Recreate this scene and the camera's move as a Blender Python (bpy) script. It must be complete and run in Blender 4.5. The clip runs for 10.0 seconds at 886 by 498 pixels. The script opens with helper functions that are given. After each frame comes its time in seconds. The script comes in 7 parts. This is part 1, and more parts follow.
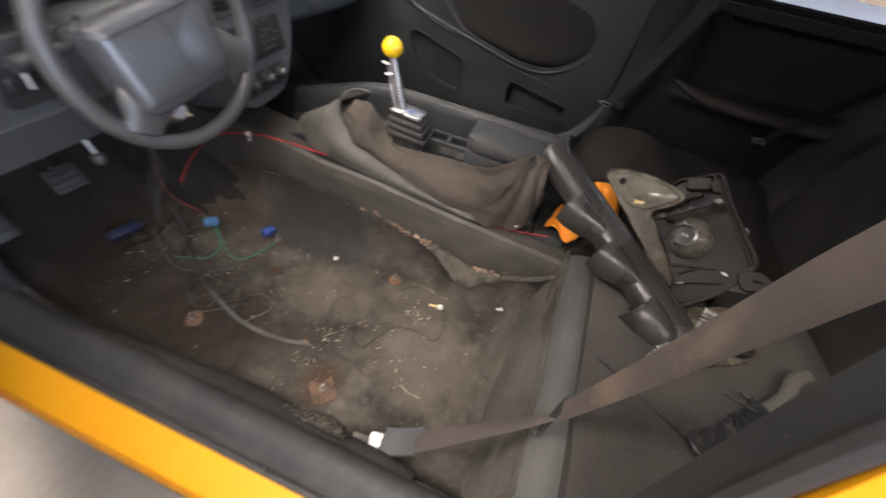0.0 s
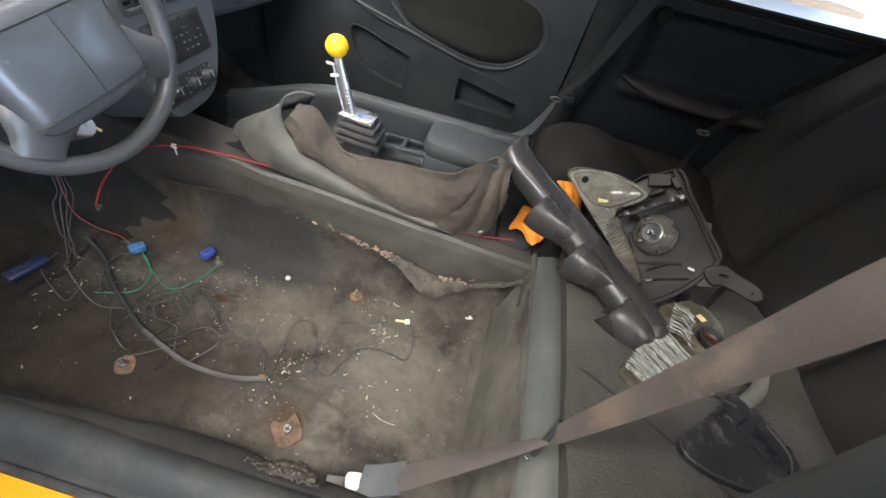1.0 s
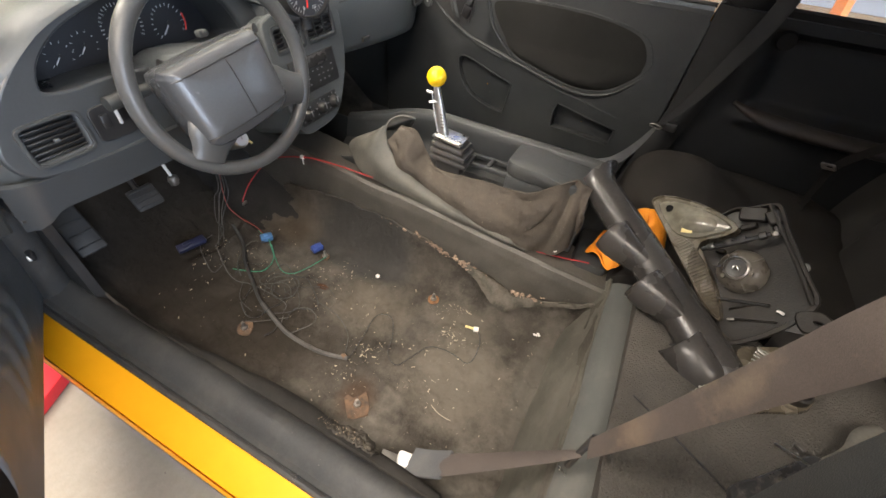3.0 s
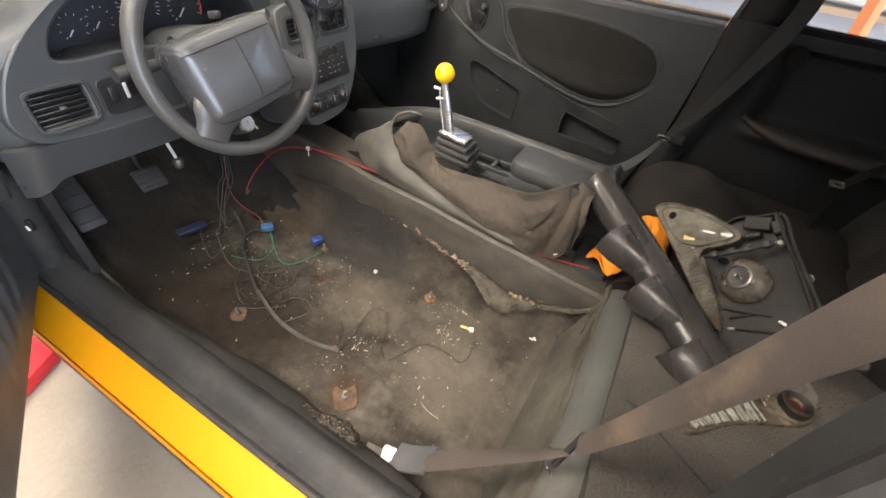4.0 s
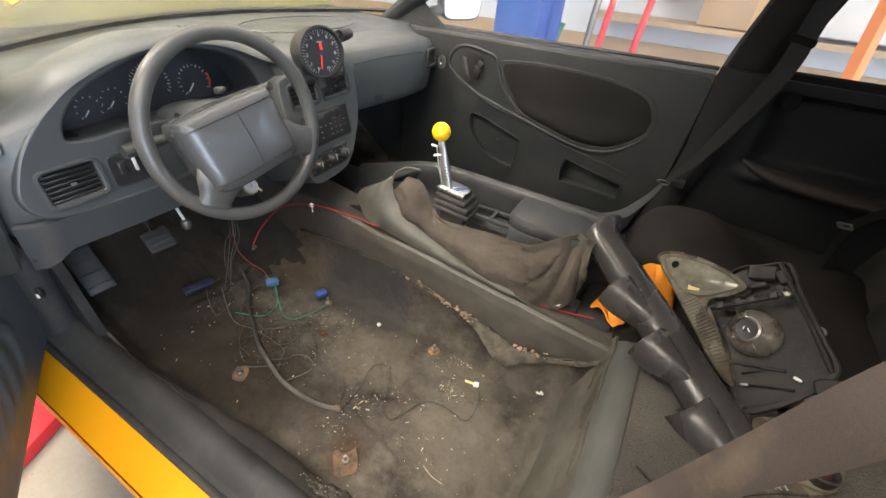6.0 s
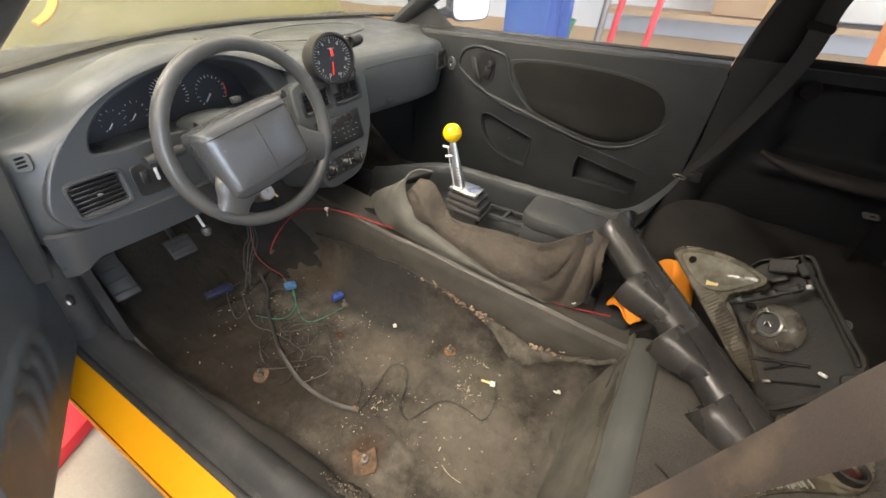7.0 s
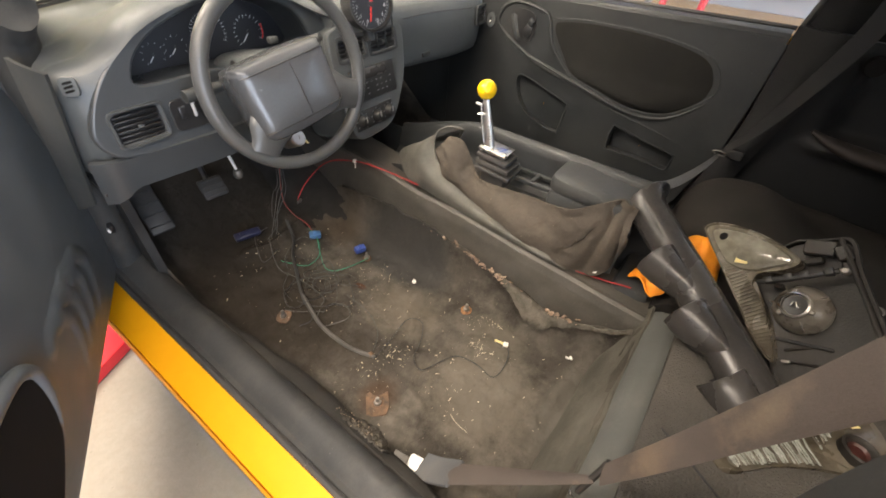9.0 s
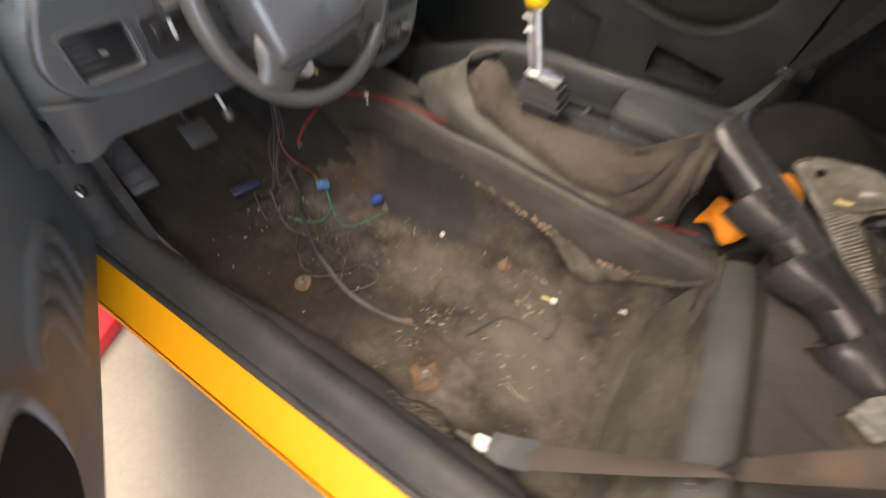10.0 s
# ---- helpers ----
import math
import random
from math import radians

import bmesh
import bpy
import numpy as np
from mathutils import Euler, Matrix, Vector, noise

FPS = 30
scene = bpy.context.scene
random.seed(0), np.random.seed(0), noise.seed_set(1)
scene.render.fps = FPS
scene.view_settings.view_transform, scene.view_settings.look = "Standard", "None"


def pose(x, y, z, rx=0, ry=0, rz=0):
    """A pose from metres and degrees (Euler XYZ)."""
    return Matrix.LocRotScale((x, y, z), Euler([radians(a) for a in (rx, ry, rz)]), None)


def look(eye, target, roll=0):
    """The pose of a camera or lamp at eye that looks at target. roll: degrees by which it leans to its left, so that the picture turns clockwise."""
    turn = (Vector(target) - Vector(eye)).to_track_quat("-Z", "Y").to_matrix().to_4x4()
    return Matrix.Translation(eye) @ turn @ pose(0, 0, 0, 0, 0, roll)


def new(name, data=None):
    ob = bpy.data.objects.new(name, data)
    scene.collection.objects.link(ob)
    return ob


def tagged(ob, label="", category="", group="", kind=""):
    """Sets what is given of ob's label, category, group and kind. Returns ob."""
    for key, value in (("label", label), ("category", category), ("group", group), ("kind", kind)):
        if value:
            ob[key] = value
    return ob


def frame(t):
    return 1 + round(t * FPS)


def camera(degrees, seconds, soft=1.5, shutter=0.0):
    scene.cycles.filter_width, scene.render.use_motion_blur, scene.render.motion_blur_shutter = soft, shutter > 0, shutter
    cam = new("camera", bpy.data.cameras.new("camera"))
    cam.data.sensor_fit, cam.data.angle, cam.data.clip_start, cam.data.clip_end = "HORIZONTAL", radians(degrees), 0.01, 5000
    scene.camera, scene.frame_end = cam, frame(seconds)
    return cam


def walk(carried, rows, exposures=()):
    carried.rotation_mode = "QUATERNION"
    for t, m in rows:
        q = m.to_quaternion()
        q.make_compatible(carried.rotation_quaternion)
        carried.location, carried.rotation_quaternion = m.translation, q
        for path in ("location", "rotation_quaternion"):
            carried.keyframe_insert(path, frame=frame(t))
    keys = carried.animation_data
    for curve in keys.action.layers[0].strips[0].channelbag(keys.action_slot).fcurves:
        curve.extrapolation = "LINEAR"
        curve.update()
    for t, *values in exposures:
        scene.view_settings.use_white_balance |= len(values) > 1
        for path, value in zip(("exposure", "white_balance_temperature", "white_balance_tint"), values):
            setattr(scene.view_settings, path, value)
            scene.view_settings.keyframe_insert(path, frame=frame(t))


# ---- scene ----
cam = camera(94.6, 10.0, shutter=0.9)
PATH = [
    (0, (-0.2, -0.01, 1.174), (1.202, 0.321, -0.214), 11.2),
    (0.5, (-0.145, 0.009, 1.158), (1.286, 0.149, -0.232), 13.3),
    (1, (-0.141, 0.047, 1.156), (1.314, 0.134, -0.213), 13.9),
    (1.5, (-0.164, 0.067, 1.172), (1.282, 0.338, -0.183), 10.3),
    (2, (-0.18, 0.026, 1.205), (1.212, 0.519, -0.144), 5.6),
    (2.5, (-0.195, -0.029, 1.208), (1.163, 0.581, -0.128), 3.3),
    (2.7, (-0.184, -0.032, 1.208), (1.16, 0.542, -0.157), 5.2),
    (4, (-0.197, -0.065, 1.165), (1.174, 0.56, -0.151), 8.6),
    (4.5, (-0.168, -0.068, 1.178), (1.27, 0.559, -0.064), 9.9),
    (5, (-0.147, -0.077, 1.188), (1.297, 0.569, -0.036), 9.1),
    (5.5, (-0.156, -0.074, 1.196), (1.283, 0.626, -0.003), 7.0),
    (7, (-0.161, -0.083, 1.204), (1.233, 0.73, 0.022), 2.3),
    (7.5, (-0.173, -0.082, 1.201), (1.191, 0.764, 0.008), 1.5),
    (8, (-0.172, -0.106, 1.191), (1.187, 0.729, -0.015), 2.6),
    (8.5, (-0.179, -0.112, 1.191), (1.142, 0.748, -0.039), 3.4),
    (9, (-0.184, -0.091, 1.182), (1.082, 0.749, -0.12), 4.7),
    (9.4, (-0.193, -0.058, 1.189), (1.036, 0.761, -0.159), 5.1),
    (9.5, (-0.193, -0.038, 1.187), (1.024, 0.76, -0.185), 4.9),
    (9.8, (-0.187, 0.054, 1.154), (0.999, 0.729, -0.308), 6.1),
    (9.9, (-0.17, 0.051, 1.117), (1.003, 0.749, -0.345), 4.8),
    (10, (-0.159, 0.107, 1.102), (0.993, 0.723, -0.412), 6.1),
]
walk(cam, [(t, look(eye, target, roll)) for t, eye, target, roll in PATH], ((0.0, -0.40, 6050, 20), (0.5, -0.06, 5600, 13), (1.2, 0.06, 5650, 12), (2.5, -0.10, 6200, 14), (4.0, 0.04, 6450, 16), (5.0, -0.03, 6250, 13), (7.0, -0.10, 6500, 13), (8.0, -0.06, 6600, 13), (10.0, -0.08, 6700, 18)))

# ---- world, lights ----
world = bpy.data.worlds.new("world")
scene.world = world
world.use_nodes = True
wn = world.node_tree
sky = wn.nodes.new("ShaderNodeTexSky")
sky.sky_type, sky.sun_disc = "NISHITA", False
sky.sun_elevation, sky.sun_rotation = radians(40), radians(250)
wn.links.new(sky.outputs[0], wn.nodes["Background"].inputs[0])
wn.nodes["Background"].inputs[1].default_value = 0.12


def area(name, m, sx, sy, watts, colour):
    data = bpy.data.lights.new(name, "AREA")
    data.shape, data.size, data.size_y, data.energy, data.color = "RECTANGLE", sx, sy, watts, colour
    ob = new(name, data)
    ob.matrix_world = m
    return ob


SHELL = dict(x0=-4.2, x1=4.6, y0=-5.0, y1=7.5, top=3.6)
# unseen ceiling lamps, placed by need; the third is an added fill for the doorway
LAMPS = ((0.85, 1.05, 58, (1.0, 0.88, 0.68)), (-1.2, 2.4, 250, (1.0, 0.90, 0.74)), (-1.0, -0.12, 115, (1.0, 0.90, 0.74)), (-2.18, -0.5, 165, (1.0, 0.88, 0.70)), (2.9, 1.2, 32, (1.0, 0.88, 0.70)), (-1.7, -3.05, 110, (1.0, 0.86, 0.66)))
for lx, ly, watts, tint in LAMPS:
    area("unseen_tube_light", look((lx, ly, 3.42), (lx, ly, 0)), 2.4 if lx == 0.85 else 1.1, 1.1 if lx == 0.85 else 2.4, watts, tint)
# daylight that comes in through the open roller door behind the car
area("door_daylight", look((1.9, -4.9, 1.6), (0.9, 0.0, 0.9)), 4.2, 2.7, 240, (0.70, 0.84, 1.0))
area("door_daylight", look((-1.95, -4.9, 1.6), (-0.7, 0.0, 0.9)), 2.5, 2.7, 355, (0.70, 0.84, 1.0))

# ---- builders ----


def where(ob):
    m = ob.matrix_basis.copy()
    if ob.parent:
        m = where(ob.parent) @ ob.matrix_parent_inverse @ m
    return m


def finish(bm, name, material, smooth=40):
    bmesh.ops.recalc_face_normals(bm, faces=bm.faces)
    me = bpy.data.meshes.new(name)
    bm.to_mesh(me)
    bm.free()
    me.materials.append(material)
    if smooth:
        for f in me.polygons:
            f.use_smooth = True
        me.set_sharp_from_angle(angle=radians(smooth))
    return me


def part(name, bm, material, parent, label="", smooth=40):
    me = bm if isinstance(bm, bpy.types.Mesh) else finish(bm, name, material, smooth)
    if isinstance(bm, bpy.types.Mesh):
        me.materials.clear()
        me.materials.append(material)
    ob = new(name, me)
    ob.parent = parent
    ob.matrix_parent_inverse = where(parent).inverted()
    return tagged(ob, label)


def thing(name, at, label, category, group="", kind=""):
    ob = new(name)
    ob.empty_display_size = 0.05
    ob.matrix_basis = Matrix.Translation(at)
    return tagged(ob, label, category, group, kind)


def solid(name, bm, material, label, category="", kind="", smooth=40, group=""):
    """A thing that is one mesh."""
    return tagged(new(name, finish(bm, name, material, smooth)), label, category, group, kind)


def lerp(a, b, t):
    return a + (b - a) * t


def soft(a, b, t):
    t = min(1.0, max(0.0, (t - a) / (b - a)))
    return t * t * (3 - 2 * t)


def curve(pts, n=8, closed=False):
    """Points of a smooth line through pts."""
    pts = [Vector(p) for p in pts]
    out, k = [], len(pts)
    for i in range(k if closed else k - 1):
        if closed:
            a, b, c, d = pts[i - 1], pts[i], pts[(i + 1) % k], pts[(i + 2) % k]
        else:
            a, b, c, d = pts[max(i - 1, 0)], pts[i], pts[i + 1], pts[min(i + 2, k - 1)]
        for j in range(n):
            t = j / n
            out.append(0.5 * (2 * b + (c - a) * t + (2 * a - 5 * b + 4 * c - d) * t * t + (3 * b - a - 3 * c + d) * t ** 3))
    if not closed:
        out.append(pts[-1])
    return out


def table(xs, x):
    """Smooth value at x from rows (x, value)."""
    if x <= xs[0][0]:
        return xs[0][1]
    for i in range(len(xs) - 1):
        (a, va), (b, vb) = xs[i], xs[i + 1]
        if x <= b:
            h, t = b - a, (x - a) / (b - a)
            slope = (vb - va) / h
            ga, gb = slope, slope
            if i > 0:
                before = (va - xs[i - 1][1]) / (a - xs[i - 1][0])
                ga = 0.0 if before * slope <= 0 else 2 * before * slope / (before + slope)
            if i < len(xs) - 2:
                after = (xs[i + 2][1] - vb) / (xs[i + 2][0] - b)
                gb = 0.0 if after * slope <= 0 else 2 * after * slope / (after + slope)
            return (2 * t ** 3 - 3 * t * t + 1) * va + (t ** 3 - 2 * t * t + t) * h * ga + (3 * t * t - 2 * t ** 3) * vb + (t ** 3 - t * t) * h * gb
    return xs[-1][1]


def rings(bm, loops, closed=True, caps=True, cyclic=False):
    """Skin a row of equal loops of points."""
    vs = [[bm.verts.new(p) for p in loop] for loop in loops]
    n = len(vs[0])
    pairs = list(zip(vs, vs[1:])) + ([(vs[-1], vs[0])] if cyclic else [])
    for a, b in pairs:
        for i in range(n if closed else n - 1):
            j = (i + 1) % n
            bm.faces.new((a[i], a[j], b[j], b[i]))
    if caps and closed and not cyclic:
        bm.faces.new(vs[0][::-1])
        bm.faces.new(vs[-1])
    return bm


def tube(pts, r, seg=8, cyclic=False, bm=None, flat=1.0, up=None):
    """A round or flattened bar along pts; r may be a list."""
    bm = bm or bmesh.new()
    pts = [Vector(p) for p in pts]
    n, loops = len(pts), []
    side = None
    for i, p in enumerate(pts):
        a = pts[i - 1] if (i or cyclic) else p
        b = pts[(i + 1) % n] if (i < n - 1 or cyclic) else p
        d = (b - a).normalized()
        if side is None:
            side = d.cross(Vector(up) if up else (Vector((0, 0, 1)) if abs(d.z) < 0.9 else Vector((1, 0, 0)))).normalized()
        side = (side - d * side.dot(d)).normalized()
        over = d.cross(side)
        rr = r[i] if isinstance(r, (list, tuple)) else r
        loops.append([p + rr * (math.cos(t) * side + flat * math.sin(t) * over) for t in (2 * math.pi * k / seg for k in range(seg))])
    return rings(bm, loops, True, True, cyclic)


def lathe(profile, m, seg=24, bm=None):
    """Turn (radius, height) rows round the z of m."""
    bm = bm or bmesh.new()
    loops = [[m @ Vector((max(r, 1e-4) * math.cos(t), max(r, 1e-4) * math.sin(t), h)) for t in (2 * math.pi * k / seg for k in range(seg))] for r, h in profile]
    return rings(bm, loops)


def rbox(size, m, bevel=0.004, bm=None, steps=2):
    """A box with rounded edges, centred on m."""
    own = bmesh.new()
    bmesh.ops.create_cube(own, size=1.0, matrix=Matrix.Diagonal((*size, 1)))
    if bevel:
        bmesh.ops.bevel(own, geom=own.edges[:], offset=min(bevel, 0.49 * min(size)), segments=steps, profile=0.5, affect="EDGES")
    own.transform(m)
    if bm is None:
        return own
    me = bpy.data.meshes.new("join")
    own.to_mesh(me)
    own.free()
    bm.from_mesh(me)
    bpy.data.meshes.remove(me)
    return bm


def join(bm, other):
    me = bpy.data.meshes.new("join")
    other.to_mesh(me)
    other.free()
    bm.from_mesh(me)
    bpy.data.meshes.remove(me)
    return bm


def plate(outlines, depth, m, bevel=0.0, steps=2):
    """A flat piece with holes: outlines in the plane of m (x right, y up), depth along m's z both ways. Gives a mesh."""
    cu = bpy.data.curves.new("plate", "CURVE")
    cu.dimensions, cu.fill_mode, cu.extrude, cu.bevel_depth, cu.bevel_resolution = "2D", "BOTH", depth / 2, bevel, steps
    for line in outlines:
        sp = cu.splines.new("POLY")
        sp.points.add(len(line) - 1)
        for pt, p in zip(sp.points, line):
            pt.co = (p[0], p[1], 0, 1)
        sp.use_cyclic_u = True
    ob = new("plate", cu)
    me = bpy.data.meshes.new_from_object(ob.evaluated_get(bpy.context.evaluated_depsgraph_get()))
    bpy.data.objects.remove(ob)
    bpy.data.curves.remove(cu)
    me.transform(m)
    for f in me.polygons:
        f.use_smooth = True
    me.set_sharp_from_angle(angle=radians(35))
    return me


def as_bm(me):
    bm = bmesh.new()
    bm.from_mesh(me)
    bpy.data.meshes.remove(me)
    return bm


def sheet(f, nu, nv, thick=0.003, bm=None):
    """A sheet f(u, v) for u, v in 0..1, with thickness."""
    bm = bm or bmesh.new()
    P = [[Vector(f(i / nu, j / nv)) for j in range(nv + 1)] for i in range(nu + 1)]
    N = []
    for i in range(nu + 1):
        row = []
        for j in range(nv + 1):
            du = P[min(i + 1, nu)][j] - P[max(i - 1, 0)][j]
            dv = P[i][min(j + 1, nv)] - P[i][max(j - 1, 0)]
            row.append(du.cross(dv).normalized())
        N.append(row)
    top = [[bm.verts.new(P[i][j]) for j in range(nv + 1)] for i in range(nu + 1)]
    low = [[bm.verts.new(P[i][j] - N[i][j] * thick) for j in range(nv + 1)] for i in range(nu + 1)]
    for i in range(nu):
        for j in range(nv):
            bm.faces.new((top[i][j], top[i + 1][j], top[i + 1][j + 1], top[i][j + 1]))
            bm.faces.new((low[i][j], low[i][j + 1], low[i + 1][j + 1], low[i + 1][j]))
    for i in range(nu):
        bm.faces.new((top[i][0], low[i][0], low[i + 1][0], top[i + 1][0]))
        bm.faces.new((top[i][nv], top[i + 1][nv], low[i + 1][nv], low[i][nv]))
    for j in range(nv):
        bm.faces.new((top[0][j], top[0][j + 1], low[0][j + 1], low[0][j]))
        bm.faces.new((top[nu][j], low[nu][j], low[nu][j + 1], top[nu][j + 1]))
    return bm


def axes(origin, xdir, ydir):
    """A frame with x along xdir and y near ydir."""
    x = Vector(xdir).normalized()
    z = x.cross(Vector(ydir)).normalized()
    y = z.cross(x)
    return Matrix.Translation(origin) @ Matrix((x, y, z)).transposed().to_4x4()


def ring2(rx, ry, n=32, cx=0.0, cy=0.0, power=2.0, turn=0.0):
    out = []
    for k in range(n):
        t = 2 * math.pi * k / n
        c, s = math.cos(t), math.sin(t)
        x, y = rx * math.copysign(abs(c) ** (2 / power), c), ry * math.copysign(abs(s) ** (2 / power), s)
        out.append((cx + x * math.cos(turn) - y * math.sin(turn), cy + x * math.sin(turn) + y * math.cos(turn)))
    return out


def blob(pts, n=6):
    """A smooth closed outline through (x, y) points."""
    return [(p.x, p.y) for p in curve([(x, y, 0) for x, y in pts], n, True)]


def wob(p, scale, amount, seed=0.0):
    return amount * noise.noise(Vector(p) * scale + Vector((seed, seed * 1.7, seed * 0.3)))


# ---- materials ----


def material(name, lo, hi, rough=0.6, metal=0.0, grain=120.0, stain=9.0, bump=0.15, bump_scale=None, spread=0.12, weave=0.0, dust=None, coat=0.0, sheen=0.0, dust_amount=0.5, dust_scale=5.0, dust_cut=(0.46, 0.72), spec=0.5, speck=None, cells=0.0, lumps=0.0):
    """Two tones mixed at two scales, with relief; dust: a third tone in patches."""
    m = bpy.data.materials.new(name)
    m.use_nodes = True
    nt = m.node_tree
    nd, ln = nt.nodes, nt.links
    bsdf = nd["Principled BSDF"]
    co = nd.new("ShaderNodeTexCoord")
    big, fine = nd.new("ShaderNodeTexNoise"), nd.new("ShaderNodeTexNoise")
    big.inputs["Scale"].default_value, big.inputs["Detail"].default_value = stain, 6
    fine.inputs["Scale"].default_value, fine.inputs["Detail"].default_value = grain, 3
    for n in (big, fine):
        ln.new(co.outputs["Object"], n.inputs["Vector"])
    add = nd.new("ShaderNodeMath")
    add.operation = "MULTIPLY_ADD"
    ln.new(fine.outputs[0], add.inputs[0])
    add.inputs[1].default_value = 0.45
    ln.new(big.outputs[0], add.inputs[2])
    mapr = nd.new("ShaderNodeMapRange")
    mapr.inputs[1].default_value, mapr.inputs[2].default_value = 0.45, 1.0
    ln.new(add.outputs[0], mapr.inputs[0])
    mix = nd.new("ShaderNodeMix")
    mix.data_type = "RGBA"
    mix.inputs[6].default_value, mix.inputs[7].default_value = (*lo, 1), (*hi, 1)
    ln.new(mapr.outputs[0], mix.inputs[0])
    last = mix.outputs[2]
    if dust:
        spot = nd.new("ShaderNodeTexNoise")
        spot.inputs["Scale"].default_value, spot.inputs["Detail"].default_value, spot.inputs["Roughness"].default_value = dust_scale, 9, 0.72
        ln.new(co.outputs["Object"], spot.inputs["Vector"])
        cut = nd.new("ShaderNodeMapRange")
        cut.inputs[1].default_value, cut.inputs[2].default_value, cut.inputs[4].default_value = *dust_cut, dust_amount
        ln.new(spot.outputs[0], cut.inputs[0])
        top = nd.new("ShaderNodeMix")
        top.data_type = "RGBA"
        top.inputs[7].default_value = (*dust, 1)
        ln.new(last, top.inputs[6])
        ln.new(cut.outputs[0], top.inputs[0])
        last = top.outputs[2]
    if speck:
        dot = nd.new("ShaderNodeTexNoise")
        dot.inputs["Scale"].default_value, dot.inputs["Detail"].default_value = speck[1], 4
        ln.new(co.outputs["Object"], dot.inputs["Vector"])
        edge = nd.new("ShaderNodeMapRange")
        edge.inputs[1].default_value, edge.inputs[2].default_value = speck[2], speck[2] + 0.06
        ln.new(dot.outputs[0], edge.inputs[0])
        over = nd.new("ShaderNodeMix")
        over.data_type = "RGBA"
        over.inputs[7].default_value = (*speck[0], 1)
        ln.new(last, over.inputs[6])
        ln.new(edge.outputs[0], over.inputs[0])
        last = over.outputs[2]
    bsdf.inputs["Specular IOR Level"].default_value = spec
    ln.new(last, bsdf.inputs["Base Color"])
    rr = nd.new("ShaderNodeMapRange")
    rr.inputs[1].default_value, rr.inputs[2].default_value = 0.3, 0.7
    rr.inputs[3].default_value, rr.inputs[4].default_value = max(rough - spread, 0.02), min(rough + spread, 1.0)
    ln.new(big.outputs[0], rr.inputs[0])
    ln.new(rr.outputs[0], bsdf.inputs["Roughness"])
    bsdf.inputs["Metallic"].default_value = metal
    bsdf.inputs["Coat Weight"].default_value = coat
    bsdf.inputs["Coat Roughness"].default_value = 0.08
    bsdf.inputs["Sheen Weight"].default_value = sheen
    if bump:
        rel = nd.new("ShaderNodeTexNoise")
        rel.inputs["Scale"].default_value, rel.inputs["Detail"].default_value = bump_scale or grain * 3, 2
        ln.new(co.outputs["Object"], rel.inputs["Vector"])
        height = rel.outputs[0]
        if weave:
            wave = nd.new("ShaderNodeTexWave")
            wave.inputs["Scale"].default_value, wave.inputs["Distortion"].default_value = weave, 1.0
            ln.new(co.outputs["Object"], wave.inputs["Vector"])
            both = nd.new("ShaderNodeMath")
            ln.new(rel.outputs[0], both.inputs[0])
            ln.new(wave.outputs[0], both.inputs[1])
            height = both.outputs[0]
        if cells:
            cell = nd.new("ShaderNodeTexVoronoi")
            cell.inputs["Scale"].default_value = cells
            ln.new(co.outputs["Object"], cell.inputs["Vector"])
            sumn = nd.new("ShaderNodeMath")
            sumn.operation = "MULTIPLY_ADD"
            ln.new(cell.outputs["Distance"], sumn.inputs[0])
            sumn.inputs[1].default_value = -1.4
            ln.new(height, sumn.inputs[2])
            height = sumn.outputs[0]
        if lumps:
            lump = nd.new("ShaderNodeTexNoise")
            lump.inputs["Scale"].default_value, lump.inputs["Detail"].default_value, lump.inputs["Roughness"].default_value = lumps, 6, 0.6
            ln.new(co.outputs["Object"], lump.inputs["Vector"])
            more = nd.new("ShaderNodeMath")
            more.operation = "MULTIPLY_ADD"
            ln.new(lump.outputs[0], more.inputs[0])
            more.inputs[1].default_value = 5.0
            ln.new(height, more.inputs[2])
            height = more.outputs[0]
        bp = nd.new("ShaderNodeBump")
        bp.inputs["Strength"].default_value, bp.inputs["Distance"].default_value = bump, 0.002
        ln.new(height, bp.inputs["Height"])
        ln.new(bp.outputs[0], bsdf.inputs["Normal"])
    return m


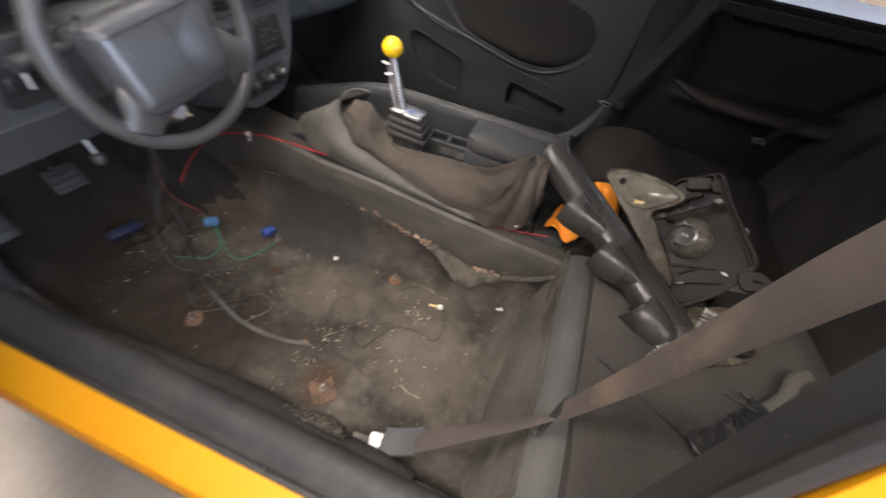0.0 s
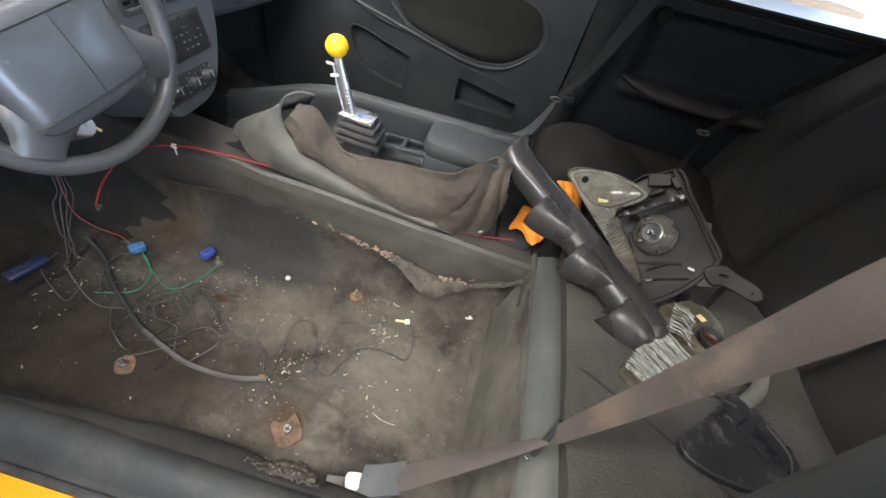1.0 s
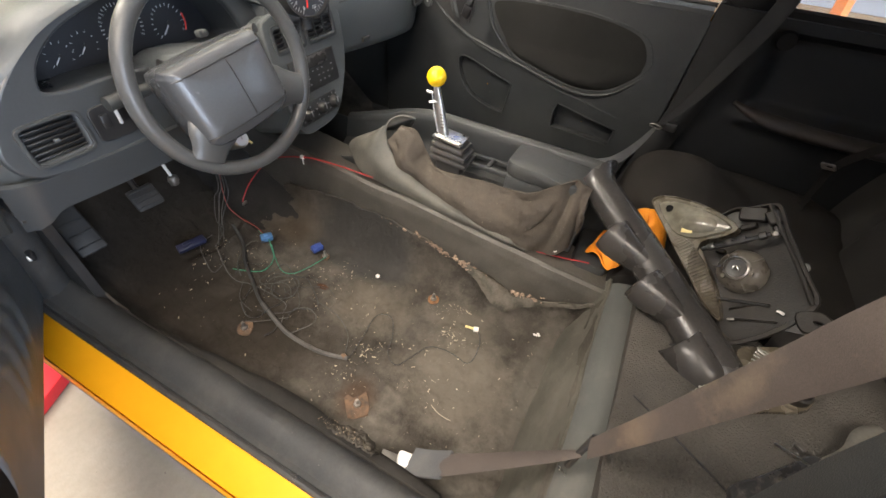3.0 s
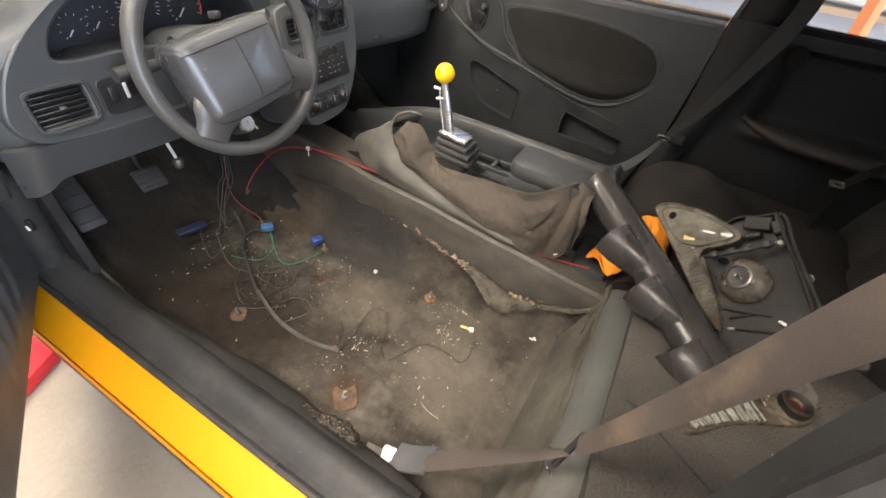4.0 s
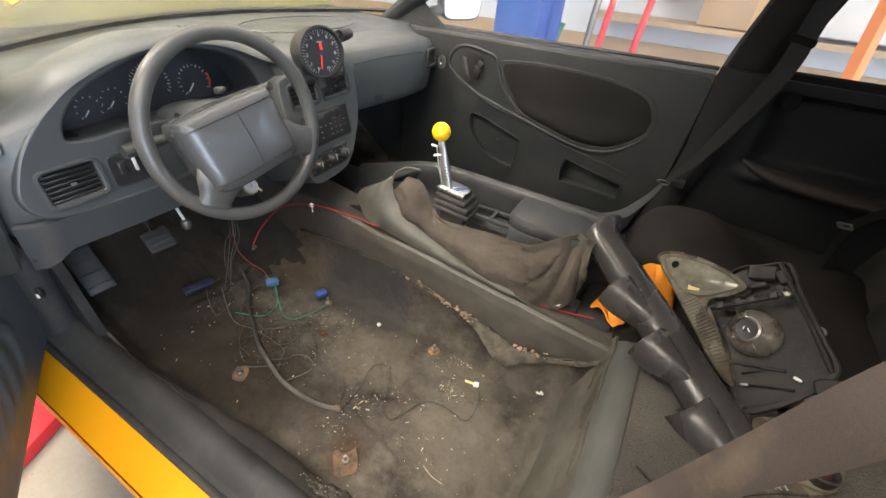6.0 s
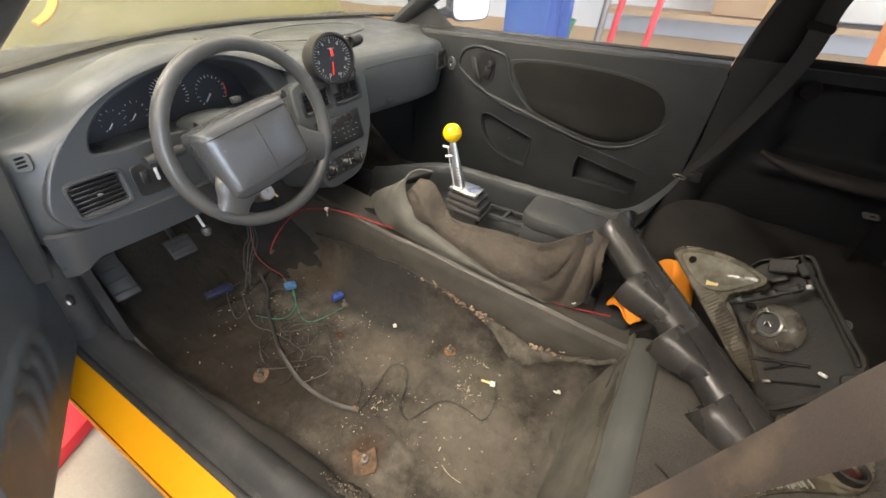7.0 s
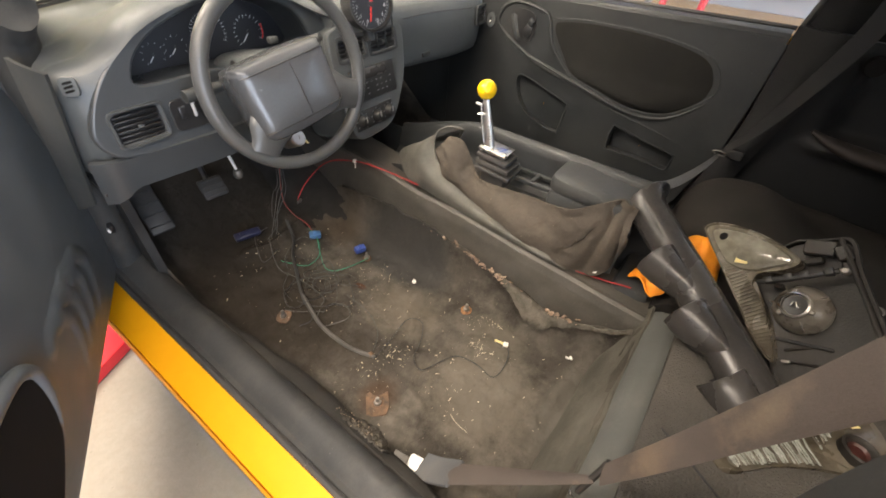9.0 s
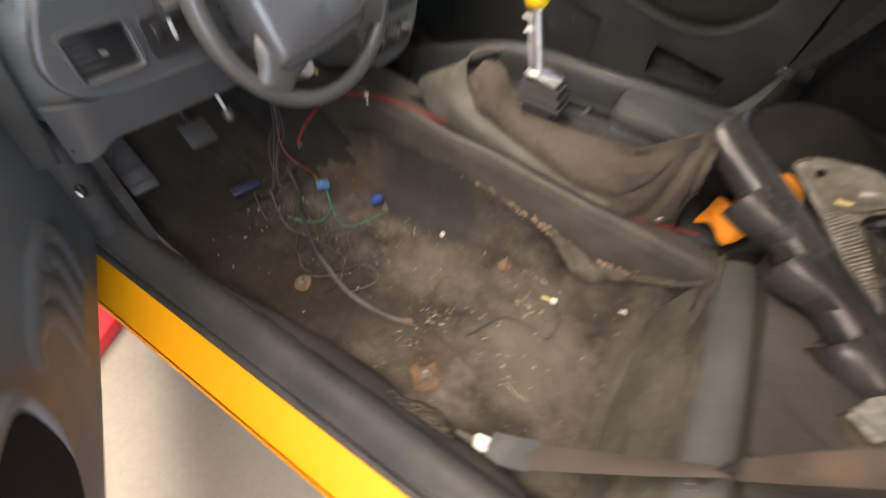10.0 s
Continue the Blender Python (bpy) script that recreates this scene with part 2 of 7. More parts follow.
def patch(m, centre, radii, colour, amount, seed=0.0, edge=(0.70, 1.15), ragged=1.1):
    """A patch of another colour with a ragged outline, round centre."""
    nd, ln = m.node_tree.nodes, m.node_tree.links
    base = nd["Principled BSDF"].inputs["Base Color"]
    old = base.links[0].from_socket
    co, mp, ln3, ns, ad, rg, mx = (nd.new("ShaderNode" + k) for k in ("TexCoord", "Mapping", "VectorMath", "TexNoise", "Math", "MapRange", "Mix"))
    mp.vector_type = "TEXTURE"
    mp.inputs["Location"].default_value, mp.inputs["Scale"].default_value = centre, radii
    ln.new(co.outputs["Object"], mp.inputs["Vector"])
    ln3.operation = "LENGTH"
    ln.new(mp.outputs[0], ln3.inputs[0])
    ns.noise_dimensions = "4D"
    ns.inputs["W"].default_value, ns.inputs["Scale"].default_value, ns.inputs["Detail"].default_value, ns.inputs["Roughness"].default_value = seed, 15.0, 9, 0.74
    ln.new(co.outputs["Object"], ns.inputs["Vector"])
    ad.operation = "MULTIPLY_ADD"
    ln.new(ns.outputs[0], ad.inputs[0])
    ad.inputs[1].default_value = ragged
    ln.new(ln3.outputs["Value"], ad.inputs[2])
    rg.inputs[1].default_value, rg.inputs[2].default_value = edge[0] + ragged * 0.5, edge[1] + ragged * 0.5
    rg.inputs[3].default_value, rg.inputs[4].default_value = amount, 0.0
    ln.new(ad.outputs[0], rg.inputs[0])
    mx.data_type = "RGBA"
    mx.inputs[7].default_value = (*colour, 1)
    ln.new(rg.outputs[0], mx.inputs[0])
    ln.new(old, mx.inputs[6])
    ln.new(mx.outputs[2], base)


def glass(name, colour, rough=0.0, ior=1.45, alpha=1.0):
    m = bpy.data.materials.new(name)
    m.use_nodes = True
    b = m.node_tree.nodes["Principled BSDF"]
    b.inputs["Base Color"].default_value, b.inputs["Roughness"].default_value = (*colour, 1), rough
    b.inputs["Transmission Weight"].default_value, b.inputs["IOR"].default_value = 1.0, ior
    return m


def lit(name, colour, strength):
    m = bpy.data.materials.new(name)
    m.use_nodes = True
    b = m.node_tree.nodes["Principled BSDF"]
    b.inputs["Base Color"].default_value = (*colour, 1)
    b.inputs["Emission Color"].default_value, b.inputs["Emission Strength"].default_value = (*colour, 1), strength
    return m


GREY = material("grey_dash_plastic", (0.052, 0.058, 0.061), (0.082, 0.088, 0.089), 0.40, grain=300, bump=0.25, bump_scale=900, dust=(0.12, 0.115, 0.10), dust_amount=0.10, dust_scale=3.0)
# grey door plastic with its bluish daylight sheen put into the base colour
DOOR_SHEEN = material("blue_sheen_door_plastic", (0.060, 0.071, 0.082), (0.096, 0.110, 0.122), 0.40, grain=300, bump=0.25, bump_scale=900, dust=(0.12, 0.12, 0.115), dust_amount=0.10, dust_scale=3.0)
DARK = material("charcoal_trim_plastic", (0.020, 0.0225, 0.024), (0.038, 0.041, 0.042), 0.48, grain=250, bump=0.25, bump_scale=800, dust=(0.10, 0.095, 0.08), dust_amount=0.16, speck=((0.10, 0.095, 0.085), 90, 0.70))
CONSIDE = material("dusty_console_plastic", (0.045, 0.042, 0.037), (0.094, 0.087, 0.076), 0.42, grain=220, stain=14, bump=0.25, bump_scale=700, dust=(0.13, 0.118, 0.098), dust_amount=0.35, dust_scale=12.0, speck=((0.17, 0.155, 0.13), 110, 0.70))
DOORP = material("charcoal_door_plastic", (0.0105, 0.0122, 0.0134), (0.0205, 0.0228, 0.0240), 0.46, grain=250, bump=0.3, bump_scale=700, dust=(0.07, 0.066, 0.058), dust_amount=0.14, speck=((0.08, 0.076, 0.068), 120, 0.74))
SILLM = material("scuffed_sill_plastic", (0.016, 0.0168, 0.0173), (0.035, 0.036, 0.0355), 0.66, grain=200, stain=7, bump=0.3, bump_scale=500, dust=(0.10, 0.095, 0.085), dust_amount=0.3, dust_scale=9.0, spec=0.4, speck=((0.13, 0.12, 0.11), 150, 0.73))
BLACK = material("black_plastic", (0.010, 0.010, 0.011), (0.022, 0.022, 0.023), 0.42, grain=200, bump=0.12, bump_scale=700, dust=(0.07, 0.065, 0.055), dust_amount=0.25)
GLOSS = material("glossy_black_plastic", (0.024, 0.0232, 0.023), (0.050, 0.047, 0.045), 0.25, grain=150, bump=0.1, bump_scale=500, dust=(0.06, 0.055, 0.05), dust_amount=0.15)
RUBBER = material("black_rubber", (0.014, 0.014, 0.015), (0.030, 0.030, 0.030), 0.62, bump=0.1, dust=(0.10, 0.09, 0.08), dust_amount=0.4)
CARPET = material("dirty_carpet", (0.022, 0.0188, 0.0155), (0.085, 0.0755, 0.064), 0.95, grain=420, stain=8, bump=0.9, bump_scale=900, dust=(0.163, 0.148, 0.125), dust_amount=0.70, dust_scale=5.0, dust_cut=(0.44, 0.66), spec=0.15, speck=((0.17, 0.15, 0.12), 150, 0.69), lumps=38.0)
# grimy brown footwell, with the shade under the dash painted into the carpet
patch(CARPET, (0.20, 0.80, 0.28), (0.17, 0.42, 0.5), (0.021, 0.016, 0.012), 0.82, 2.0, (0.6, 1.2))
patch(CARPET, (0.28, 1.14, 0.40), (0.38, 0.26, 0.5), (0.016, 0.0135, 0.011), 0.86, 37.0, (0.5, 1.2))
# grey, paler and rusty patches over the rest of the floor
patch(CARPET, (0.58, 0.58, 0.30), (0.085, 0.19, 0.5), (0.050, 0.049, 0.047), 0.85, 5.0, (0.8, 1.15), 0.5)
patch(CARPET, (0.42, 0.44, 0.26), (0.10, 0.12, 0.5), (0.130, 0.112, 0.086), 0.45, 9.0, (0.5, 1.2))
patch(CARPET, (0.33, 0.11, 0.26), (0.13, 0.15, 0.5), (0.150, 0.134, 0.108), 0.55, 13.0, (0.6, 1.25), 1.5)
patch(CARPET, (0.50, 0.17, 0.26), (0.07, 0.10, 0.5), (0.135, 0.122, 0.098), 0.55, 17.0, (0.6, 1.2))
patch(CARPET, (0.42, -0.06, 0.26), (0.16, 0.035, 0.5), (0.120, 0.112, 0.095), 0.55, 21.0, (0.6, 1.2))
patch(CARPET, (0.175, 0.300, 0.26), (0.060, 0.050, 0.5), (0.060, 0.036, 0.022), 0.7, 25.0, (0.5, 1.2))
patch(CARPET, (0.412, 0.600, 0.26), (0.012, 0.022, 0.5), (0.070, 0.028, 0.012), 0.9, 29.0, (0.6, 1.1))
patch(CARPET, (0.56, 0.84, 0.32), (0.07, 0.10, 0.5), (0.085, 0.064, 0.044), 0.6, 33.0, (0.5, 1.2))
RISER = material("dusty_riser_carpet", (0.070, 0.067, 0.056), (0.118, 0.112, 0.094), 0.95, grain=420, stain=9, bump=0.8, bump_scale=900, dust=(0.175, 0.165, 0.138), dust_amount=0.4, dust_scale=9.0, spec=0.12, speck=((0.30, 0.27, 0.22), 120, 0.73), lumps=30.0)
SKIRT = material("grey_leather_skirt", (0.047, 0.046, 0.040), (0.092, 0.089, 0.077), 0.62, grain=300, stain=10, bump=0.4, bump_scale=500, dust=(0.2, 0.19, 0.16), dust_amount=0.3)
FELT = material("brown_felt", (0.048, 0.041, 0.035), (0.105, 0.090, 0.075), 0.95, grain=350, stain=8, bump=0.7, bump_scale=800, dust=(0.15, 0.13, 0.10), dust_amount=0.4, dust_scale=9.0, spec=0.15, speck=((0.26, 0.23, 0.18), 150, 0.70), lumps=50.0)
SEAT = material("dark_seat_cloth", (0.042, 0.039, 0.035), (0.094, 0.087, 0.078), 0.9, grain=500, stain=7, bump=0.8, bump_scale=420, dust=(0.085, 0.078, 0.066), dust_amount=0.5, dust_scale=8.0, spec=0.2, cells=230)
# darker copy of the seat cloth; the shade on the bolster is in its colour
BOLSTER_SHADE = material("shaded_bolster_cloth", (0.013, 0.0118, 0.0108), (0.034, 0.031, 0.028), 0.92, grain=420, stain=7, bump=0.7, bump_scale=900, spec=0.12)
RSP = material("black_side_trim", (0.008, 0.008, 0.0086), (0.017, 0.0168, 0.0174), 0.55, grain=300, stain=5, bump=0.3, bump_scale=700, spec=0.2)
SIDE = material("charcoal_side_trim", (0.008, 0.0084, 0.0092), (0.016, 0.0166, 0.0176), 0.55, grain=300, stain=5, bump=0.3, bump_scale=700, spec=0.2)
ARMREST = material("brown_highlight_trim", (0.018, 0.014, 0.012), (0.032, 0.026, 0.022), 0.55, grain=200, stain=8, bump=0.2, bump_scale=600)
BACKREST = material("charcoal_backrest_cloth", (0.022, 0.0208, 0.0205), (0.054, 0.051, 0.048), 0.9, grain=500, stain=6, bump=0.7, bump_scale=900, spec=0.12)
BACK = material("black_cloth_and_shade", (0.007, 0.0067, 0.007), (0.017, 0.016, 0.0158), 0.9, grain=500, stain=6, bump=0.5, bump_scale=1000, spec=0.05)
BAND = material("grey_seat_edging", (0.058, 0.062, 0.058), (0.098, 0.101, 0.095), 0.85, grain=500, bump=0.4, bump_scale=900, dust=(0.20, 0.18, 0.15), dust_amount=0.35)
INSERT = material("dark_door_cloth", (0.0100, 0.0097, 0.0092), (0.0195, 0.0188, 0.0175), 0.92, grain=500, bump=0.5, bump_scale=1200, spec=0.15)
BELT = material("taupe_webbing", (0.052, 0.043, 0.039), (0.098, 0.082, 0.073), 0.7, grain=600, stain=9, bump=0.5, bump_scale=1300, dust=(0.20, 0.155, 0.105), dust_amount=0.5, dust_scale=8.0, dust_cut=(0.55, 0.70), spec=0.3)
patch(BELT, (0.136, -0.232, 0.85), (0.030, 0.025, 0.09), (0.235, 0.185, 0.125), 0.45, 3.0, (0.1, 0.7), 1.8)
patch(BELT, (0.150, -0.195, 0.69), (0.04, 0.03, 0.07), (0.22, 0.16, 0.105), 0.4, 8.0, (0.1, 0.8), 1.8)
BELT_DARK = material("dark_grey_webbing", (0.010, 0.0100, 0.0100), (0.020, 0.0200, 0.0200), 0.75, grain=600, bump=0.5, bump_scale=1300)
SLEEVE = material("blue_grey_webbing", (0.046, 0.049, 0.054), (0.078, 0.081, 0.086), 0.6, grain=500, stain=9, bump=0.4, bump_scale=1300, dust=(0.16, 0.15, 0.13), dust_amount=0.3)
YELLOW = material("yellow_paint", (0.72, 0.310, 0.003), (0.77, 0.345, 0.005), 0.5, grain=30, stain=4, bump=0.0, coat=0.0, spread=0.06, spec=0.2)
KNOB = material("yellow_knob", (0.84, 0.52, 0.004), (0.88, 0.56, 0.006), 0.22, bump=0.0, coat=0.5, spread=0.05)
ORANGE = material("orange_cloth", (0.80, 0.24, 0.008), (0.92, 0.34, 0.015), 0.7, grain=200, bump=0.4)
CONCRETE = material("garage_concrete", (0.22, 0.20, 0.165), (0.31, 0.285, 0.24), 0.75, grain=60, stain=3, bump=0.3, bump_scale=150, dust=(0.19, 0.17, 0.14), dust_amount=0.5, dust_scale=4.0, speck=((0.14, 0.12, 0.095), 60, 0.70))
RED = material("red_paint", (0.62, 0.02, 0.03), (0.72, 0.035, 0.045), 0.4, bump=0.05)
BLUE = material("blue_paint", (0.02, 0.09, 0.42), (0.03, 0.13, 0.52), 0.4, bump=0.05)
RACK = material("orange_paint", (0.72, 0.20, 0.03), (0.82, 0.26, 0.04), 0.45, bump=0.05)
WALL = material("white_wall", (0.72, 0.75, 0.80), (0.80, 0.82, 0.86), 0.8, bump=0.05, grain=20)
WOOD = material("plywood", (0.42, 0.28, 0.15), (0.58, 0.40, 0.23), 0.7, grain=40, stain=3, bump=0.1)
STEEL = material("bright_steel", (0.55, 0.54, 0.52), (0.75, 0.74, 0.72), 0.28, metal=1.0, grain=60, bump=0.1)
IRON = material("worn_iron", (0.20, 0.19, 0.18), (0.38, 0.36, 0.33), 0.45, metal=0.9, grain=90, bump=0.3)
RUST = material("rusty_steel", (0.034, 0.025, 0.018), (0.165, 0.098, 0.058), 0.9, grain=130, stain=55, bump=0.8, bump_scale=300)
SILLDIRT = material("brown_grit", (0.08, 0.06, 0.042), (0.30, 0.235, 0.17), 0.95, grain=400, stain=60, bump=0.8, bump_scale=500)
FOAM = material("torn_foam", (0.12, 0.078, 0.055), (0.34, 0.255, 0.19), 0.95, grain=120, stain=30, bump=1.0, bump_scale=260)
WHITE = material("white_plastic", (0.66, 0.65, 0.62), (0.78, 0.77, 0.74), 0.5, bump=0.1)
IVORY = material("yellowed_plastic", (0.62, 0.50, 0.20), (0.78, 0.66, 0.34), 0.5, bump=0.1)
WIRE_RED = material("red_wire", (0.30, 0.013, 0.015), (0.40, 0.025, 0.025), 0.4, bump=0.0)
WIRE_GREEN = material("green_wire", (0.02, 0.15, 0.09), (0.04, 0.22, 0.13), 0.45, bump=0.0)
WIRE_BLUE = material("blue_connector", (0.025, 0.05, 0.22), (0.045, 0.085, 0.32), 0.45, bump=0.0)
WIRE_TEAL = material("pale_blue_connector", (0.04, 0.11, 0.25), (0.075, 0.18, 0.35), 0.5, bump=0.0)
CHIPS = material("wood_chips", (0.22, 0.18, 0.125), (0.52, 0.46, 0.35), 0.9, grain=200, stain=60, bump=0.2)
DIAL = material("black_dial", (0.010, 0.012, 0.016), (0.016, 0.018, 0.024), 0.5, bump=0.0)
PRINT_DIM = material("worn_grey_print", (0.20, 0.205, 0.21), (0.30, 0.305, 0.31), 0.6, bump=0.0)
PRINT_MID = material("faded_white_print", (0.36, 0.365, 0.38), (0.46, 0.465, 0.48), 0.6, bump=0.0)
PRINT = material("white_print", (0.62, 0.63, 0.66), (0.72, 0.73, 0.75), 0.6, bump=0.0)
NEEDLE = material("red_needle", (0.80, 0.03, 0.02), (0.86, 0.05, 0.03), 0.5, bump=0.0)
WIRE = material("dusty_grey_wire", (0.022, 0.021, 0.020), (0.060, 0.057, 0.052), 0.6, bump=0.0)
LENS = material("hazed_lens", (0.040, 0.033, 0.024), (0.125, 0.108, 0.080), 0.26, grain=60, stain=22, bump=0.35, bump_scale=160, dust=(0.12, 0.105, 0.08), dust_amount=0.6)
CHROME = material("dull_reflector", (0.36, 0.35, 0.33), (0.55, 0.53, 0.50), 0.30, metal=0.9, grain=80, stain=20, bump=0.15)
HOSE = material("dusty_grey_hose", (0.034, 0.032, 0.030), (0.090, 0.085, 0.078), 0.6, grain=90, stain=30, bump=0.2)
# body yellow darkened for the bonnet, so its dimmer light sits in the colour
DIM_YELLOW = material("dimmed_yellow_paint", (0.128, 0.115, 0.013), (0.158, 0.142, 0.018), 0.4, grain=30, stain=3, bump=0.0)
DOME = material("dull_grey_dome", (0.050, 0.045, 0.039), (0.160, 0.145, 0.122), 0.30, metal=0.0, grain=80, stain=20, bump=0.15)
TINTED = glass("tinted_window_glass", (0.30, 0.32, 0.32))


def dusty(name, lo, hi, colour):
    """Glass under a thin pale film of dust and painted haze."""
    m = glass(name, (0.93, 0.96, 0.95))
    nt = m.node_tree
    film, both, spots, ramp = (nt.nodes.new("ShaderNode" + k) for k in ("BsdfTranslucent", "MixShader", "TexNoise", "MapRange"))
    film.inputs[0].default_value = (*colour, 1)
    spots.inputs["Scale"].default_value = 4.0
    ramp.inputs[3].default_value, ramp.inputs[4].default_value = lo, hi
    nt.links.new(spots.outputs[0], ramp.inputs[0])
    nt.links.new(ramp.outputs[0], both.inputs[0])
    nt.links.new(nt.nodes["Principled BSDF"].outputs[0], both.inputs[1])
    nt.links.new(film.outputs[0], both.inputs[2])
    nt.links.new(both.outputs[0], nt.nodes["Material Output"].inputs[0])
    return m


HOUSING = material("grimy_black_housing", (0.008, 0.0075, 0.007), (0.026, 0.023, 0.020), 0.55, grain=120, stain=18, bump=0.3, bump_scale=300, dust=(0.06, 0.052, 0.042), dust_amount=0.4, dust_scale=12.0, spec=0.35)
DUSTCARPET = material("dusty_carpet_backing", (0.038, 0.035, 0.029), (0.10, 0.092, 0.077), 0.95, grain=300, stain=20, bump=0.8, bump_scale=500, dust=(0.24, 0.215, 0.18), dust_amount=0.5, dust_scale=14.0, spec=0.1, lumps=60.0)
DUSTFLAP = material("gritty_torn_carpet", (0.030, 0.027, 0.023), (0.075, 0.067, 0.056), 0.95, grain=300, stain=20, bump=0.8, bump_scale=500, dust=(0.20, 0.17, 0.125), dust_amount=0.6, dust_scale=26.0, dust_cut=(0.55, 0.68), spec=0.1, lumps=80.0)
FOLDM = material("dark_grey_carpet", (0.018, 0.0172, 0.0163), (0.050, 0.047, 0.043), 0.95, grain=400, stain=9, bump=0.9, bump_scale=800, spec=0.12, speck=((0.11, 0.10, 0.085), 120, 0.72))
LENSFACE = material("grimy_clear_lens", (0.07, 0.065, 0.05), (0.24, 0.225, 0.18), 0.14, grain=60, stain=16, bump=0.15, bump_scale=120)
# besides dust, the films paint the dash's reflected veil and a bluish haze
DUSTY = dusty("dusty_veiled_glass", 0.018, 0.032, (0.80, 0.78, 0.62))
HAZE = dusty("hazy_side_glass", 0.04, 0.07, (0.74, 0.80, 0.90))
HEAD = material("grey_headliner", (0.30, 0.29, 0.27), (0.36, 0.35, 0.33), 0.95, bump=0.3)

# ---- garage ----
S = SHELL


def slab(name, x0, x1, y0, y1, z0, z1, mat, label):
    return solid(name, rbox((x1 - x0, y1 - y0, z1 - z0), pose((x0 + x1) / 2, (y0 + y1) / 2, (z0 + z1) / 2), 0), mat, label, kind="structure", smooth=0)


slab("ground", S["x0"] - 0.2, S["x1"] + 0.2, S["y0"] - 8, S["y1"] + 0.2, -0.15, 0.0, CONCRETE, "worn pale concrete garage floor")
slab("wall_east", S["x1"], S["x1"] + 0.15, S["y0"], S["y1"], 0.0, S["top"], WALL, "white painted garage wall")
slab("wall_north", S["x0"], S["x1"], S["y1"], S["y1"] + 0.15, 0.0, S["top"], WALL, "white painted garage wall")
slab("wall_west", S["x0"] - 0.15, S["x0"], S["y0"], S["y1"], 0.0, S["top"], WALL, "white painted garage wall")
bm = rbox((0.4, 0.15, S["top"]), pose(-0.45, S["y0"] - 0.075, S["top"] / 2), 0)
rbox((0.3, 0.15, S["top"]), pose(S["x0"] + 0.15, S["y0"] - 0.075, S["top"] / 2), 0, bm)
rbox((0.4, 0.15, S["top"]), pose(S["x1"] - 0.2, S["y0"] - 0.075, S["top"] / 2), 0, bm)
rbox((8.6, 0.15, 0.6), pose(0.2, S["y0"] - 0.075, S["top"] - 0.3), 0, bm)
solid("wall_south", bm, WALL, "white garage wall with two open roller doors", kind="structure", smooth=0)
slab("ceiling", S["x0"], S["x1"], S["y0"], S["y1"], S["top"], S["top"] + 0.1, WALL, "white garage ceiling")
slab("wall_panelling", S["x1"] - 0.03, S["x1"] - 0.004, S["y0"], S["y1"], 0.02, 0.62, WOOD, "plywood panelling along the foot of a wall")
for x, y, _, _ in LAMPS:
    lamp = thing("ceiling_light", (x, y, 3.55), "broad white four tube light on the unseen garage ceiling", "ceiling light", "garage ceiling lights")
    turn = pose(x, y, 0, 0, 0, 90 if x == 0.85 else 0)
    part("housing", rbox((1.16, 2.5, 0.06), turn @ pose(0, 0, 3.57), 0.01), WHITE, lamp)
    for dx in (-0.42, -0.14, 0.14, 0.42):
        part("tube", tube([turn @ Vector((dx, -1.15, 3.515)), turn @ Vector((dx, 1.15, 3.515))], 0.018, 10), WHITE, lamp)

# two post lift, arms and poles seen past the far window
post = thing("lift_post", (2.75, 1.05, 0), "blue painted steel post of a car lift", "lift post", "car lift")
part("column", rbox((0.24, 0.30, 3.3), pose(2.78, 1.02, 1.65), 0.01), BLUE, post)
part("flange", rbox((0.05, 0.42, 3.3), pose(2.93, 1.02, 1.65), 0.005), BLUE, post)
part("base_plate", rbox((0.5, 0.6, 0.03), pose(2.8, 1.02, 0.017), 0.004), BLUE, post)
part("carriage", rbox((0.10, 0.16, 0.5), pose(2.62, 1.0, 0.4), 0.01), BLUE, post)
tub = thing("green_tub", (3.3, 1.25, 0), "green plastic tub beside the lift post", "tub")
part("bowl", lathe([(0.14, 0.62), (0.19, 0.66), (0.22, 0.78), (0.235, 0.80), (0.22, 0.80), (0.18, 0.68), (0.0, 0.66)], pose(3.35, 1.12, 0), 20), material("green_plastic", (0.02, 0.34, 0.16), (0.03, 0.42, 0.2), 0.45, bump=0.0), tub)
part("stand", lathe([(0.2, 0.0), (0.2, 0.03), (0.05, 0.06), (0.05, 0.6), (0.14, 0.625), (0.0, 0.63)], pose(3.35, 1.12, 0), 16), IRON, tub)
for y0, y1, mat_, lab in ((0.66, 0.60, IRON, "grey steel pole leaning on a wall"), (0.60, 0.46, RED, "red painted steel pole leaning on a wall"), (0.38, 0.22, RED, "red painted steel pole leaning on a wall")):
    solid("pole", tube([(3.0, y0, 0.0), (3.25, y1, 2.3)], 0.022, 12), mat_, lab, "pole", group="leaning poles")
solid("steel_bar", rbox((1.3, 0.11, 0.045), pose(-0.60, 0.965, 0.0235, 0, 0, 26), 0.008), RED, "red painted steel bar lying on the concrete floor", "steel bar")
crane = thing("engine_crane", (3.2, -1.2, 0), "orange steel engine crane by the wall", "engine crane")
part("beam", tube([(3.3, -0.35, 1.30), (3.3, -1.7, 1.12)], 0.05, 4), RACK, crane)
part("mast", tube([(3.3, -0.95, 0.03), (3.3, -0.80, 1.8)], 0.045, 4), RACK, crane)
part("strut", tube([(3.3, -0.42, 0.95), (3.3, -0.32, 1.5)], 0.03, 4), RACK, crane)
part("leg", tube([(3.3, -1.7, 0.06), (3.3, 0.1, 0.06)], 0.05, 4), RACK, crane)
